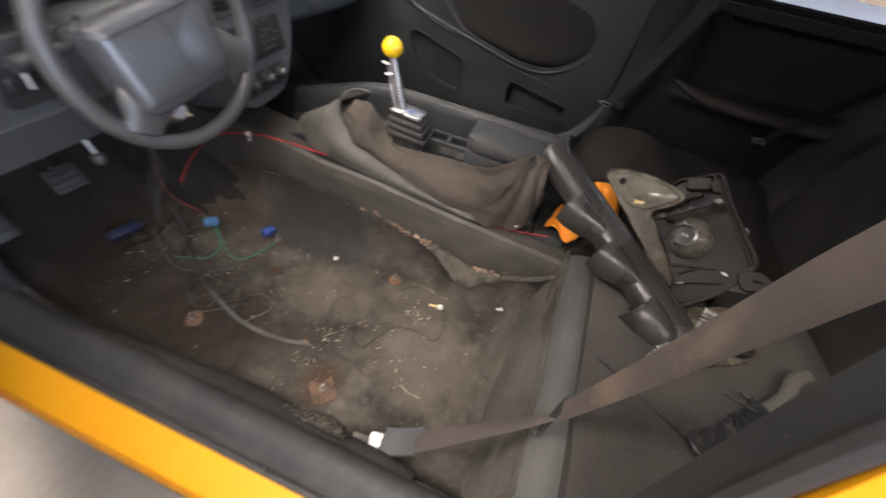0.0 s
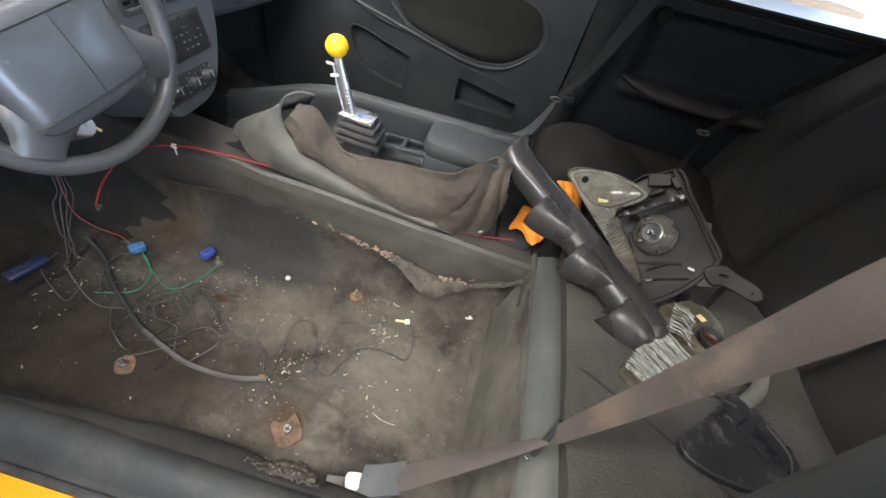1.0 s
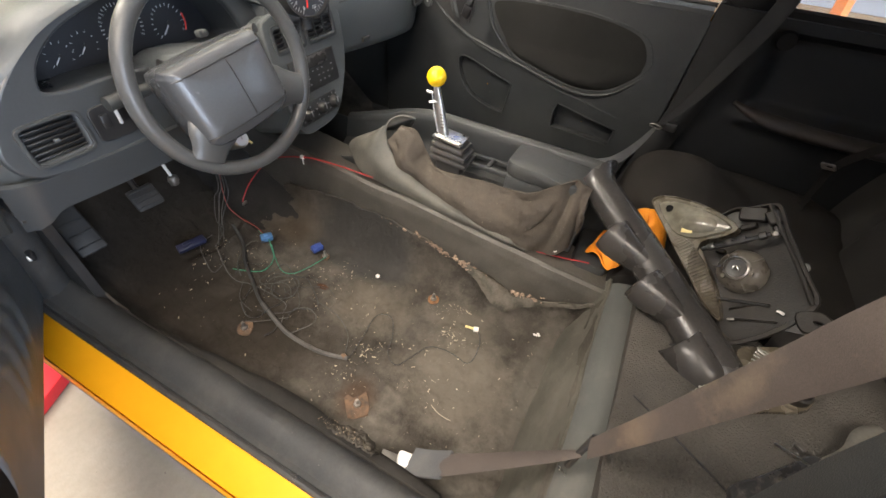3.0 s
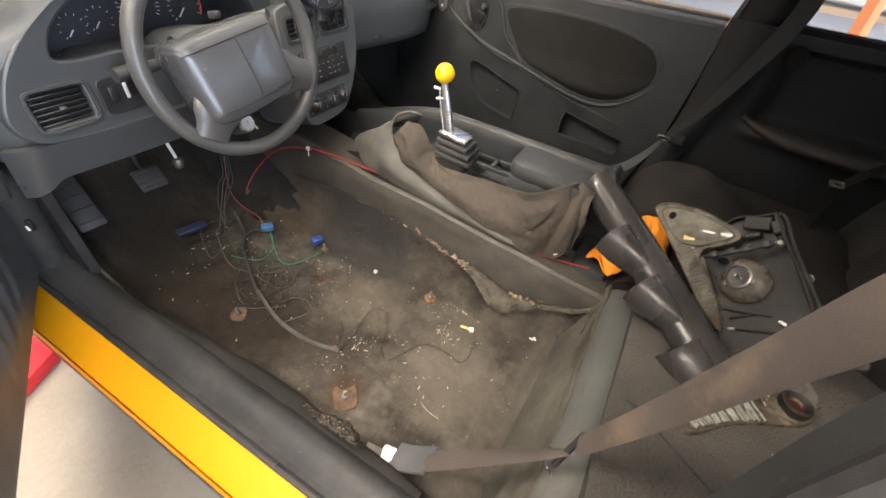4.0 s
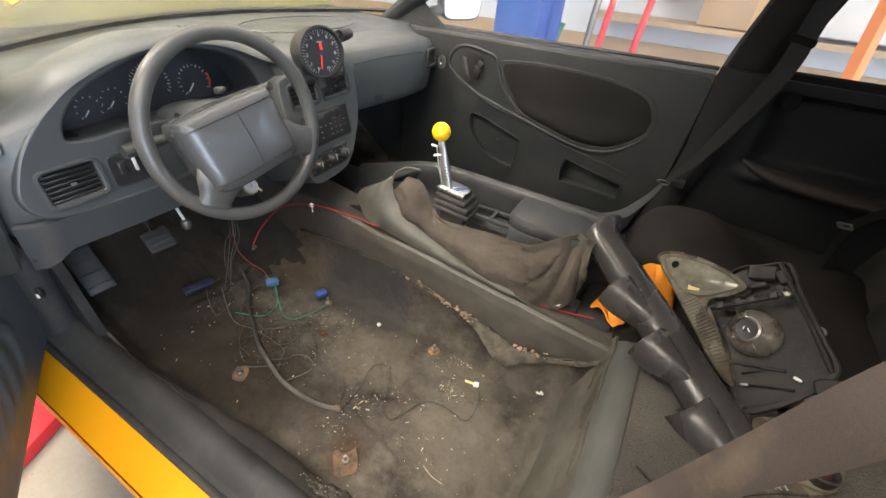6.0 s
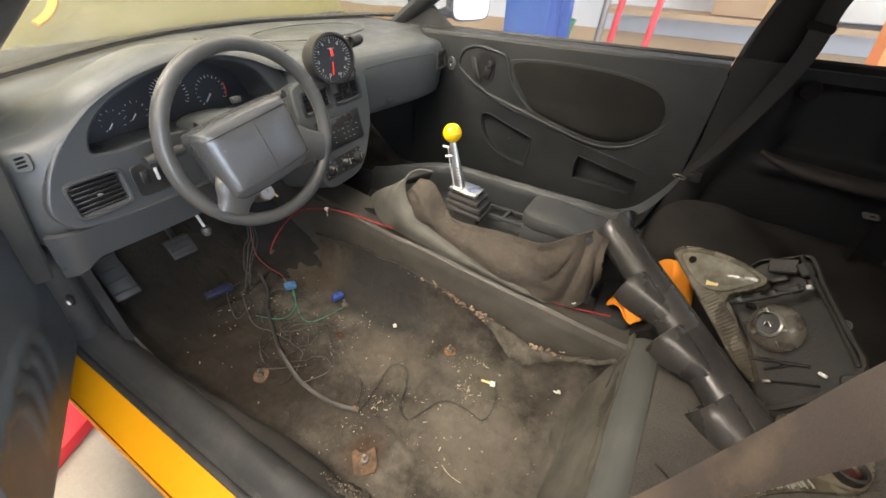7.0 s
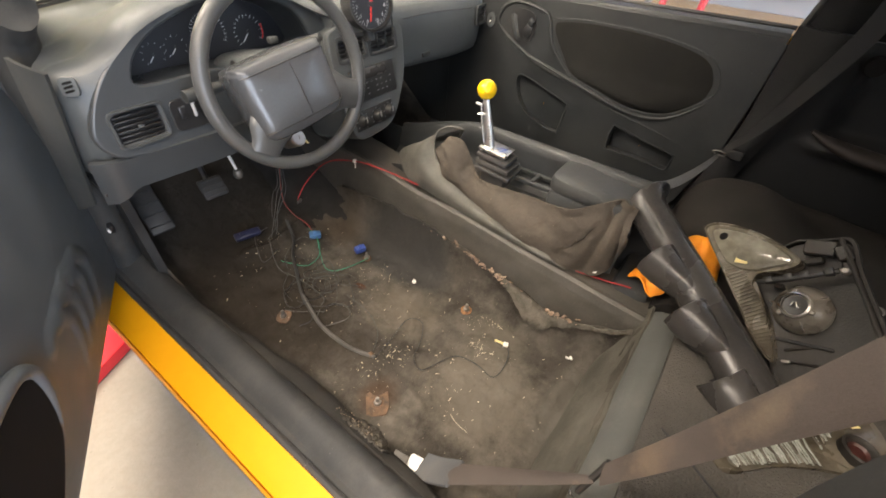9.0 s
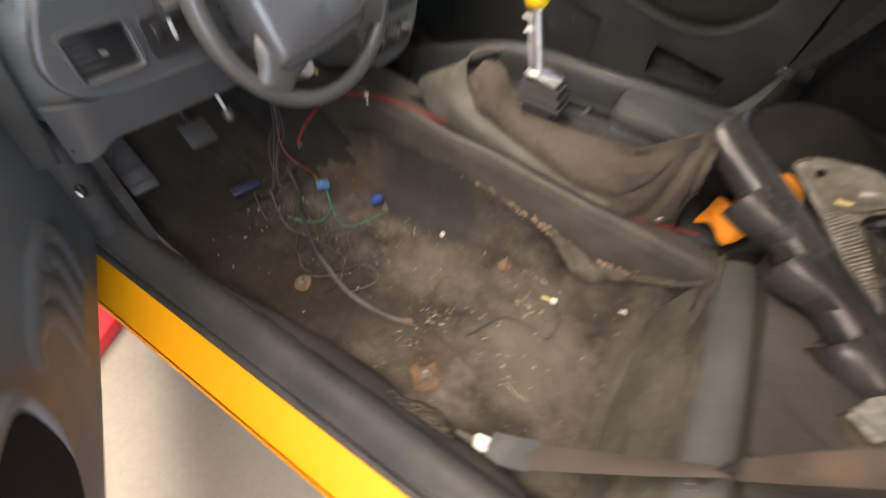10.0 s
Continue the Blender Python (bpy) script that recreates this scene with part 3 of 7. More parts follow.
for (y, z, w, h, mat_) in ((-0.2, 1.0, 0.5, 0.3, WOOD), (-1.1, 1.05, 0.8, 0.35, WHITE), (0.3, 1.35, 0.25, 0.5, WOOD)):
    box = thing("storage_box", (4.3, y, 0), "cardboard box on a shelf by the wall", "box", "boxes along the wall")
    part("carton", rbox((0.35, w, h), pose(4.38, y, z), 0.006), mat_, box)
slab("shelf", 4.15, 4.56, -2.5, 0.9, 0.80, 0.84, WOOD, "plywood shelf along the wall")

# ---- car shell ----
SILL = [(-0.112, 0.16), (-0.120, 0.24), (-0.126, 0.30), (-0.122, 0.318)]
STRIP = [(-0.119, 0.321), (-0.100, 0.328), (-0.052, 0.338), (-0.046, 0.330), (-0.05, 0.29), (-0.12, 0.29)]


def along(profile, ys, lift=lambda y: (0.0, 0.0), closed=True):
    return [[(x + lift(y)[0], y, z + lift(y)[1]) for x, z in profile] for y in ys]


def span(a, b, n):
    return [a + (b - a) * i / n for i in range(n + 1)]


rocker = thing("rocker_panel", (-0.1, 0.4, 0.16), "yellow painted body sill below the open doorway", "body sill", kind="structure")
part("outer_skin", rings(bmesh.new(), along(SILL + [(-0.118, 0.30), (-0.105, 0.16)], span(-1.3, 1.35, 10))), YELLOW, rocker)
part("inner_step", rings(bmesh.new(), along(STRIP, span(-0.32, 1.30, 10))), YELLOW, rocker)
TRIM = [(-0.047, 0.300), (-0.047, 0.343), (-0.040, 0.352), (-0.030, 0.351), (-0.018, 0.360), (0.002, 0.372), (0.020, 0.372), (0.036, 0.360), (0.050, 0.330), (0.064, 0.268), (0.05, 0.25), (0.0, 0.25)]
sillm = thing("sill_trim", (0.0, 0.4, 0.25), "scuffed black plastic sill trim along the doorway", "sill trim", kind="structure")


def kick(y):
    k = max(0.0, (y - 0.86) / 0.30)
    return (-0.012 * k * k, 0.085 * k * k)


part("cover", rings(bmesh.new(), along(TRIM, span(-0.30, 1.16, 40), kick)), SILLM, sillm)
part("weatherstrip", tube([(-0.049 + kick(y)[0], y, 0.347 + kick(y)[1]) for y in span(-0.24, 1.12, 40)], 0.0075, 8), RUBBER, sillm)
part("seam_clip", rbox((0.012, 0.006, 0.008), pose(-0.047, 0.268, 0.352), 0.001), BLACK, sillm)

# hinge pillar with its seal, in front of the open door
pillar = thing("hinge_pillar", (0.0, 1.08, 0.3), "dark hinge pillar trim with rubber seal", "pillar", kind="structure")
part("kick_panel", sheet(lambda u, v: (0.028 - 0.012 * u, lerp(0.95, 1.42, v), lerp(0.28, 0.86, u)), 6, 6, 0.02), BLACK, pillar)
part("pillar_trim", tube(curve([(0.000, 1.085, 0.30), (-0.004, 1.075, 0.40), (-0.006, 1.055, 0.50), (-0.006, 1.035, 0.62), (-0.004, 1.015, 0.80), (0.000, 0.985, 0.96), (0.010, 0.93, 1.02)], 6), 0.062, 20, flat=0.66, up=(1, 0, 0)), SILLM, pillar)
part("door_seal", tube(curve([(-0.046, 1.13, 0.38), (-0.046, 1.065, 0.48), (-0.044, 1.03, 0.60), (-0.042, 1.01, 0.78), (-0.040, 0.985, 0.95), (-0.03, 0.86, 1.06)], 8), 0.011, 8), RUBBER, pillar)
part("outer_seal", tube(curve([(-0.058, 1.13, 0.40), (-0.058, 1.075, 0.50), (-0.055, 1.045, 0.60), (-0.053, 1.025, 0.78), (-0.050, 1.0, 0.95), (-0.04, 0.875, 1.06)], 8), 0.007, 8), GREY, pillar)
part("clip_hole", rbox((0.012, 0.05, 0.03), pose(-0.012, 1.0, 0.535, 20, 0, 0), 0.006), BLACK, pillar)
part("clip_pin", rbox((0.008, 0.008, 0.012), pose(-0.017, 0.985, 0.525), 0.002), WHITE, pillar)

# windscreen pillars and roof frame
ROOF = 1.36
for side, xb, xt in (("near", -0.01, 0.17), ("far", 1.42, 1.24)):
    ap = thing("windscreen_pillar", (xb, 1.05, 0.95), "charcoal windscreen pillar trim", "pillar", kind="structure")
    path = curve([(xb, 1.12, 0.93), (lerp(xb, xt, 0.35), 0.86, 1.09), (lerp(xb, xt, 0.75), 0.52, 1.28), (xt, 0.25, ROOF)], 6)
    part("trim", tube(path, 0.045, 10, flat=0.7), DARK, ap)
roof = thing("roof", (0.7, -0.5, ROOF), "yellow car roof with a grey headliner", "roof", kind="structure")
part("skin", sheet(lambda u, v: (lerp(0.10, 1.31, u), lerp(-1.55, 0.30, v), ROOF + 0.05 + 0.05 * math.sin(math.pi * u) * math.sin(math.pi * (0.1 + 0.8 * v))), 12, 12, 0.012), YELLOW, roof)
part("headliner", sheet(lambda u, v: (lerp(0.12, 1.29, u), lerp(-1.5, 0.28, v), ROOF + 0.02 + 0.05 * math.sin(math.pi * u) * math.sin(math.pi * (0.1 + 0.8 * v))), 12, 12, 0.01), HEAD, roof)
for xb, xt in ((-0.02, 0.12), (1.43, 1.29)):
    part("roof_rail", tube([(xt, 0.28, ROOF), (xt, -0.5, ROOF + 0.02), (xt, -1.5, ROOF - 0.02)], 0.035, 8), DARK, roof)
    part("rear_pillar", tube(curve([(xt, -1.35, ROOF), (lerp(xb, xt, 0.4), -1.6, 1.12), (xb, -1.75, 0.93)], 5), [0.09] * 11, 8, flat=0.5), DARK, roof)
ws = thing("windscreen", (0.7, 1.2, 0.97), "clear curved windscreen glass", "windscreen", kind="structure")
WS = [(-0.02, 1.06), (0.07, 1.10), (0.27, 1.23), (0.56, 1.37), (0.72, 1.40), (0.87, 1.40), (1.15, 1.31), (1.33, 1.21), (1.43, 1.10)]
wsx = lambda u: lerp(-0.02, 1.43, u)
pane = part("pane", sheet(lambda u, v: (lerp(wsx(u), lerp(0.16, 1.25, u), v), lerp(table(WS, wsx(u)), 0.26 + 0.10 * math.sin(math.pi * u), v), lerp(0.968, ROOF, v) + 0.03 * math.sin(math.pi * v)), 20, 10, 0.005), DUSTY, ws)
pane.visible_shadow = False
part("lower_seal", tube([(x, table(WS, x) - 0.006, 0.979) for x in span(0.0, 1.42, 36)], 0.008, 6), RUBBER, ws)
hood = thing("bonnet", (0.7, 1.6, 0.95), "yellow car bonnet standing open beyond the windscreen", "bonnet", kind="structure")
part("panel", sheet(lambda u, v: (lerp(-0.02, 1.43, u), lerp(table(WS, lerp(-0.02, 1.43, u)) * 0.35 + 1.03, 2.02, v) + 0.05 * math.sin(math.pi * v), lerp(0.955, 1.86, v) + 0.01 * math.cos(4 * math.pi * u)), 24, 16, 0.02), DIM_YELLOW, hood)
part("hinge_arm", tube(curve([(0.320, 1.475, 1.012), (0.355, 1.478, 1.030), (0.385, 1.485, 1.060), (0.40, 1.50, 1.10)], 5), 0.016, 8, flat=0.5), YELLOW, hood, "bright yellow hinge arm")
part("stay", tube([(0.205, 1.44, 0.925), (0.262, 1.46, 0.965)], 0.009, 8), HOSE, hood, "grey bonnet stay")
part("cowl", sheet(lambda u, v: (lerp(-0.08, 1.49, u), table(WS, lerp(-0.02, 1.43, u)) + 0.02 + 0.12 * v, 0.945 - 0.02 * v), 24, 2, 0.01), BLACK, hood)
for x in (-0.10, 1.51):
    part("wing", sheet(lambda u, v: (x + (0.10 * v if x < 0 else -0.10 * v), lerp(1.15, 2.5, u), lerp(0.55, 0.93 - 0.10 * u * u, v)), 12, 6, 0.012), YELLOW, hood)
part("engine_bay", rbox((1.45, 0.9, 0.1), pose(0.7, 1.98, 0.68), 0.02), BLACK, hood)

# ---- floor ----
EDGE = [(-0.16, 0.415), (-0.05, 0.350), (0.077, 0.318), (0.131, 0.338), (0.259, 0.366), (0.415, 0.400), (0.586, 0.412), (0.86, 0.398), (1.05, 0.42), (1.3, 0.5)]


def floor_z(y):
    return table([(-0.14, 0.44), (-0.085, 0.262), (-0.04, 0.25), (0.70, 0.25), (0.90, 0.272), (1.08, 0.36), (1.30, 0.55), (1.40, 0.66)], y)


def carpet(u, v):
    y = lerp(-0.15, 1.38, v)
    base = floor_z(y)
    side = min(1.0, max(0.0, (y + 0.15) / 0.1))
    if u < 0.14:
        k = u / 0.14
        x, z = lerp(0.048, 0.105, k), base + 0.085 * (1 - k) ** 2.2 * side
    elif u < 0.80:
        k = (u - 0.14) / 0.66
        x, z = lerp(0.105, 0.555, k), base
    else:
        k = (u - 0.80) / 0.20
        top = max(table(EDGE, y), base + 0.004)
        x = 0.555 + 0.068 * math.sin(k * math.pi / 2) ** 0.8
        z = base + (top - base) * (1 - math.cos(k * math.pi / 2)) + (0.006 * noise.noise(Vector((y * 40, 2, 0))) + 0.008 * noise.noise(Vector((y * 13, 7, 0)))) * k
        x += 0.012 * noise.noise(Vector((y * 9, 4, 1))) * k
    bump = 0.012 * noise.noise(Vector((x * 5, y * 5, 0.3))) + 0.005 * noise.noise(Vector((x * 16, y * 16, 3))) + 0.0015 * noise.noise(Vector((x * 60, y * 60, 5)))
    # a pressed rib across the floor and low hollows where the seat stood
    bump += 0.010 * math.exp(-((x - 0.36) / 0.13) ** 2 - ((y - 0.10) / 0.10) ** 2)
    bump -= 0.008 * math.exp(-((x - 0.44) / 0.05) ** 2 - ((y - 0.55) / 0.16) ** 2)
    # a padded ridge across the footwell and soft folds before the riser
    bump += 0.007 * (0.25 - abs(noise.noise(Vector((x * 9, y * 7, 8))))) + 0.003 * (0.25 - abs(noise.noise(Vector((x * 26, y * 19, 2)))))
    bump += 0.022 * math.exp(-((y - 0.945 - 0.02 * math.sin(x * 14)) / 0.018) ** 2) * soft(0.20, 0.26, x) * (1 - soft(0.46, 0.50, x))
    bump += 0.012 * math.exp(-((y + 0.035 + 0.10 * (x - 0.35)) / 0.020) ** 2) * soft(0.22, 0.36, x)
    bump -= 0.007 * math.exp(-((y - 0.030 + 0.16 * (x - 0.35)) / 0.022) ** 2) * soft(0.28, 0.40, x)
    bump += 0.006 * math.exp(-((x - 0.245 - 0.25 * (y - 0.3)) / 0.012) ** 2) * soft(0.16, 0.22, y) * (1 - soft(0.36, 0.42, y))
    return (x, y, z + bump)


bm = sheet(carpet, 130, 250, 0.006)
# the front corner by the console is torn away
torn = []
for f in bm.faces:
    c = f.calc_center_median()
    if c.x > 0.478 + wob((0, c.y, 0), 30, 0.02) and c.y > (0.930 if c.x < 0.575 else 0.905) + wob((c.x, 0, c.z), 28, 0.045):
        torn.append(f)
bmesh.ops.delete(bm, geom=torn, context="FACES")
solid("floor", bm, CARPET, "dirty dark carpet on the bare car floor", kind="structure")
solid("toe_board", sheet(lambda u, v: (lerp(0.03, 0.650, u), lerp(0.84, 1.39, v), floor_z(lerp(0.84, 1.39, v)) - 0.020 + 0.10 * soft(0.85, 1.0, u)), 20, 20, 0.006), FOLDM, "bare black toe board under the torn carpet", kind="structure")
solid("kick_panel_near", sheet(lambda u, v: (0.004, lerp(1.09, 1.43, v), lerp(0.22, 0.955, u)), 4, 4, 0.02), DARK, "black kick panel beside the pedals", kind="structure")
slab("floor_pan", -0.12, 1.55, -1.6, 1.5, 0.185, 0.215, BLACK, "black underside of the car floor")
solid("floor_far", sheet(lambda u, v: (lerp(0.86, 1.37, u), lerp(-0.15, 1.38, v), floor_z(lerp(-0.15, 1.38, v)) + wob((u * 3, v * 6, 0), 3, 0.01)), 24, 40, 0.006), CARPET, "dark carpet of the far footwell", kind="structure")
solid("kick_panel_far", sheet(lambda u, v: (1.372, lerp(0.90, 1.42, v), lerp(0.22, 0.96, u)), 4, 4, 0.02), DARK, "black far kick panel beside the footwell", kind="structure")
solid("sill_far", rings(bmesh.new(), along([(1.335, 0.24), (1.335, 0.33), (1.345, 0.352), (1.38, 0.36), (1.50, 0.35), (1.50, 0.2), (1.35, 0.2)], span(-0.35, 1.3, 8))), DARK, "charcoal far sill trim", kind="structure")
solid("firewall", sheet(lambda u, v: (lerp(0.0, 1.40, u), 1.41, lerp(0.25, 0.97, v)), 4, 4, 0.02), DARK, "black firewall above the footwell", kind="structure")
flap = [(-0.13, 0.405), (-0.08, 0.372), (-0.045, 0.352), (0.02, 0.334), (0.077, 0.322), (0.131, 0.340), (0.22, 0.358)]


def curl(u, v):
    y = lerp(-0.13, 0.23, u)
    w = 0.010 + 0.042 * math.exp(-((y - 0.11) / 0.075) ** 2) + 0.008 * noise.noise(Vector((y * 30, 1, 0)))
    return (0.622 - w * v, y + 0.006 * noise.noise(Vector((u * 22, v * 3, 0))), table(flap, y) + 0.005 + 0.010 * math.sin(v * 2.8) + 0.004 * noise.noise(Vector((y * 45, 3, v))) - 0.030 * v * v * (w / 0.04))


solid("torn_carpet_edge", sheet(curl, 90, 12, 0.004), DUSTCARPET, "torn curled edge of the dirty carpet", "carpet edge")
bm = bmesh.new()
rnd = random.Random(5)
for k in range(200):
    y = rnd.choice((rnd.gauss(0.045, 0.03), rnd.gauss(0.215, 0.02), rnd.gauss(0.20, 0.03), rnd.uniform(0.1, 0.55), rnd.gauss(0.31, 0.03)))
    z = table(EDGE, y)
    s = rnd.choice((0.001, 0.0015, 0.002, 0.003, 0.0045, 0.0065)) * rnd.uniform(0.8, 1.3)
    rbox((s, s * rnd.uniform(1.0, 2.4), s * 0.8), pose(0.620 + rnd.uniform(-0.010, 0.007) - (0.004 if y < 0.1 else 0), y, (z if y > 0.1 else table(flap, y) + 0.012) + rnd.uniform(-0.002, 0.006), rnd.uniform(-40, 40), rnd.uniform(-40, 40), rnd.uniform(-40, 40)), s * 0.25, bm, 1)
solid("foam_crumbs", bm, FOAM, "crumbs of torn foam along the carpet edge", "foam crumbs", kind="stuff")

ROLL = [(0.02, 0.074), (0.15, 0.080), (0.25, 0.087), (0.37, 0.095), (0.49, 0.089), (0.61, 0.077), (0.74, 0.060), (0.95, 0.054)]


def roll_section(y):
    w = table(ROLL, y)
    top = 0.352 + 0.002 * math.sin(y * 30)
    pts = [(0.036, top - 0.012), (0.044, top), (lerp(0.045, w, 0.45), top - 0.008), (lerp(0.045, w, 0.85), top - 0.032), (w, top - 0.062), (w - 0.004, 0.262), (0.04, 0.256)]
    return [(x + wob((x, y, z), 14, 0.004), y, z + wob((x, y, z), 18, 0.004)) for x, z in pts]


solid("carpet_fold", rings(bmesh.new(), [roll_section(y) for y in span(0.02, 0.95, 60)]), FOLDM, "carpet edge folded up against the sill trim", kind="structure", smooth=60)

# ---- tunnel console ----
RIDGE = [(-0.16, 0.436), (0.0, 0.447), (0.2, 0.462), (0.4, 0.482), (0.6, 0.497), (0.85, 0.52), (1.1, 0.54)]


def tunnel(u, v):
    y = lerp(-0.155, 1.12, v)
    r = table(RIDGE, y)
    pts = [(0.640, 0.235), (0.636, lerp(0.25, r, 0.5)), (0.641, r - 0.030), (0.648, r - 0.006), (0.658, r), (0.672, r - 0.004), (0.72, r - 0.006), (0.78, r - 0.004)]
    k = u * (len(pts) - 1)
    i = min(int(k), len(pts) - 2)
    x, z = (lerp(pts[i][j], pts[i + 1][j], k - i) for j in (0, 1))
    return (x + wob((0, y, z), 6, 0.004), y, z + wob((x, y, 0), 7, 0.003))


cons = thing("centre_console", (0.75, 0.3, 0.25), "charcoal plastic centre console with armrest lid", "console")
part("side_skirt", sheet(tunnel, 35, 60, 0.004), CONSIDE, cons, "dusty black lower side panel")
part("far_skirt", sheet(lambda u, v: (lerp(0.90, 0.86, u), lerp(1.12, -0.13, v), lerp(0.24, 0.56, u)), 6, 20, 0.004), DARK, cons)


def tray(u, v):
    """The open well round the shifter, with a high far wall."""
    y = lerp(0.80, -0.02, v)
    pts = [(0.700, 0.48), (0.712, 0.548), (0.717, 0.552), (0.722, 0.548), (0.728, 0.542), (0.80, 0.545), (0.83, 0.575), (0.846, 0.665), (0.856, 0.672), (0.868, 0.668), (0.885, 0.60), (0.900, 0.45)]
    k = u * (len(pts) - 1)
    i = min(int(k), len(pts) - 2)
    x, z = (lerp(pts[i][j], pts[i + 1][j], k - i) for j in (0, 1))
    drop = table([(0.10, 0.0), (0.45, 0.0), (0.80, -0.09)], y)
    return (x, y, z + drop * (z - 0.3) / 0.35)


part("well", sheet(tray, 44, 20, 0.004), DOORP, cons)
part("armrest_box", rbox((0.15, 0.205, 0.14), pose(0.80, 0.100, 0.555), 0.012), DARK, cons)
lid = part("armrest_lid", rings(bmesh.new(), [[(0.80 + sx * (0.078 - 0.012 * e), 0.103 + sy * (0.107 - 0.012 * e), z + 0.01 * (1 if sy > 0 else 0)) for sx, sy in ring2(1, 1, 40, power=5)] for z, e in ((0.615, 0.2), (0.622, 0.0), (0.640, 0.0), (0.650, 0.35), (0.655, 1.2), (0.657, 3.0))]), DARK, cons)
part("rear_box", rbox((0.17, 0.10, 0.10), pose(0.79, -0.080, 0.41), 0.02), DARK, cons)
ind = part("shift_frame", as_bm(plate([ring2(0.030, 0.075, 24, power=6), ring2(0.022, 0.062, 24, power=6)], 0.008, pose(0.79, 0.265, 0.600), 0.0015)), DARK, cons)
part("crossbar", rbox((0.05, 0.012, 0.010), pose(0.79, 0.265, 0.604), 0.003), DARK, ind)

# shifter
sh = thing("gear_shifter", (0.745, 0.37, 0.56), "polished metal shifter with a round yellow knob", "gear shifter")
for k, (z, s) in enumerate(((0.672, 0.0), (0.652, 0.006), (0.632, 0.012), (0.612, 0.016))):
    part("plate" if k == 0 else "bellows_fold", rbox((0.062 + s, 0.085 + 1.6 * s, 0.010 if k == 0 else 0.014), pose(0.742 + s * 0.5, 0.375 - 0.5 * s, z, 4, 0, 0), 0.004), STEEL if k == 0 else RUBBER, sh, "brushed metal top plate" if k == 0 else "")
part("bellows_core", rbox((0.05, 0.08, 0.10), pose(0.75, 0.37, 0.615), 0.01), RUBBER, sh)
lev = part("lever", rings(bmesh.new(), [[Vector((0.736 + 0.012 * t, 0.395 + 0.036 * t, lerp(0.674, 0.795, t))) + Vector((dx * lerp(0.011, 0.006, t), dy * lerp(0.016, 0.008, t), 0)) for dx, dy in ring2(1, 1, 16, power=4)] for t in (0, 0.15, 0.5, 0.8, 1.0)]), STEEL, sh, "flat polished metal lever")
for k in range(5):
    part("mark", rbox((0.002, 0.008, 0.0035), pose(0.7275 + 0.0015 * k, 0.395 + 0.0022 * k, 0.700 + 0.0075 * k), 0.0006), IRON, lev)
part("knob", lathe([(0.0, -0.0245), (0.008, -0.024), (0.015, -0.0205), (0.021, -0.014), (0.0245, -0.006), (0.0255, 0.0), (0.0245, 0.006), (0.021, 0.014), (0.015, 0.0205), (0.008, 0.024), (0.0, 0.0255)], pose(0.750, 0.434, 0.816), 32), KNOB, sh, "glossy yellow ball knob")
trg = part("reverse_trigger", tube([(0.7275, 0.409, 0.684), (0.7335, 0.427, 0.735), (0.7375, 0.438, 0.780)], 0.0020, 8), STEEL, sh, "pale metal trigger wire on the lever")
part("trigger_tab", rbox((0.009, 0.018, 0.005), pose(0.735, 0.443, 0.781, 15, 0, 32), 0.0018), WHITE, trg)
part("trigger_tab", rbox((0.009, 0.022, 0.005), pose(0.736, 0.432, 0.757, -5, 0, 32), 0.0018), WHITE, trg)

# ---- dashboard ----
dash = thing("dashboard", (0.7, 1.0, 0.6), "grey plastic dashboard lit from the windscreen", "dashboard")
CREST = [(-0.012, 0.885), (0.0, 0.904), (0.024, 0.918), (0.052, 0.922), (0.084, 0.936), (0.156, 0.984), (0.241, 1.015), (0.313, 1.027), (0.40, 1.025), (0.48, 1.006), (0.57, 0.966), (0.64, 0.950), (0.72, 0.946), (0.90, 0.948), (1.15, 0.948), (1.30, 0.930), (1.375, 0.905)]
LIP = [(-0.012, 0.875), (0.0, 0.862), (0.03, 0.845), (0.08, 0.838), (0.5, 0.838), (0.60, 0.83), (0.80, 0.82), (1.0, 0.80), (1.18, 0.785), (1.27, 0.796), (1.33, 0.83), (1.375, 0.90)]
LOW = [(0.0, 0.70), (0.5, 0.70), (0.62, 0.72), (0.85, 0.744), (1.05, 0.741), (1.30, 0.742), (1.375, 0.76)]
FOOT = [(0.0, 0.955), (0.075, 0.975), (0.17, 1.05), (0.293, 1.160), (0.45, 1.19), (0.60, 1.05), (0.75, 0.95), (1.375, 0.95)]      # where the instrument hood rises from the flat top

RIM = [(0.045, 0.872), (0.053, 0.882), (0.086, 0.912), (0.156, 0.966), (0.241, 0.999), (0.313, 1.015), (0.40, 1.012), (0.48, 0.993), (0.575, 0.936)]      # underside of the hood


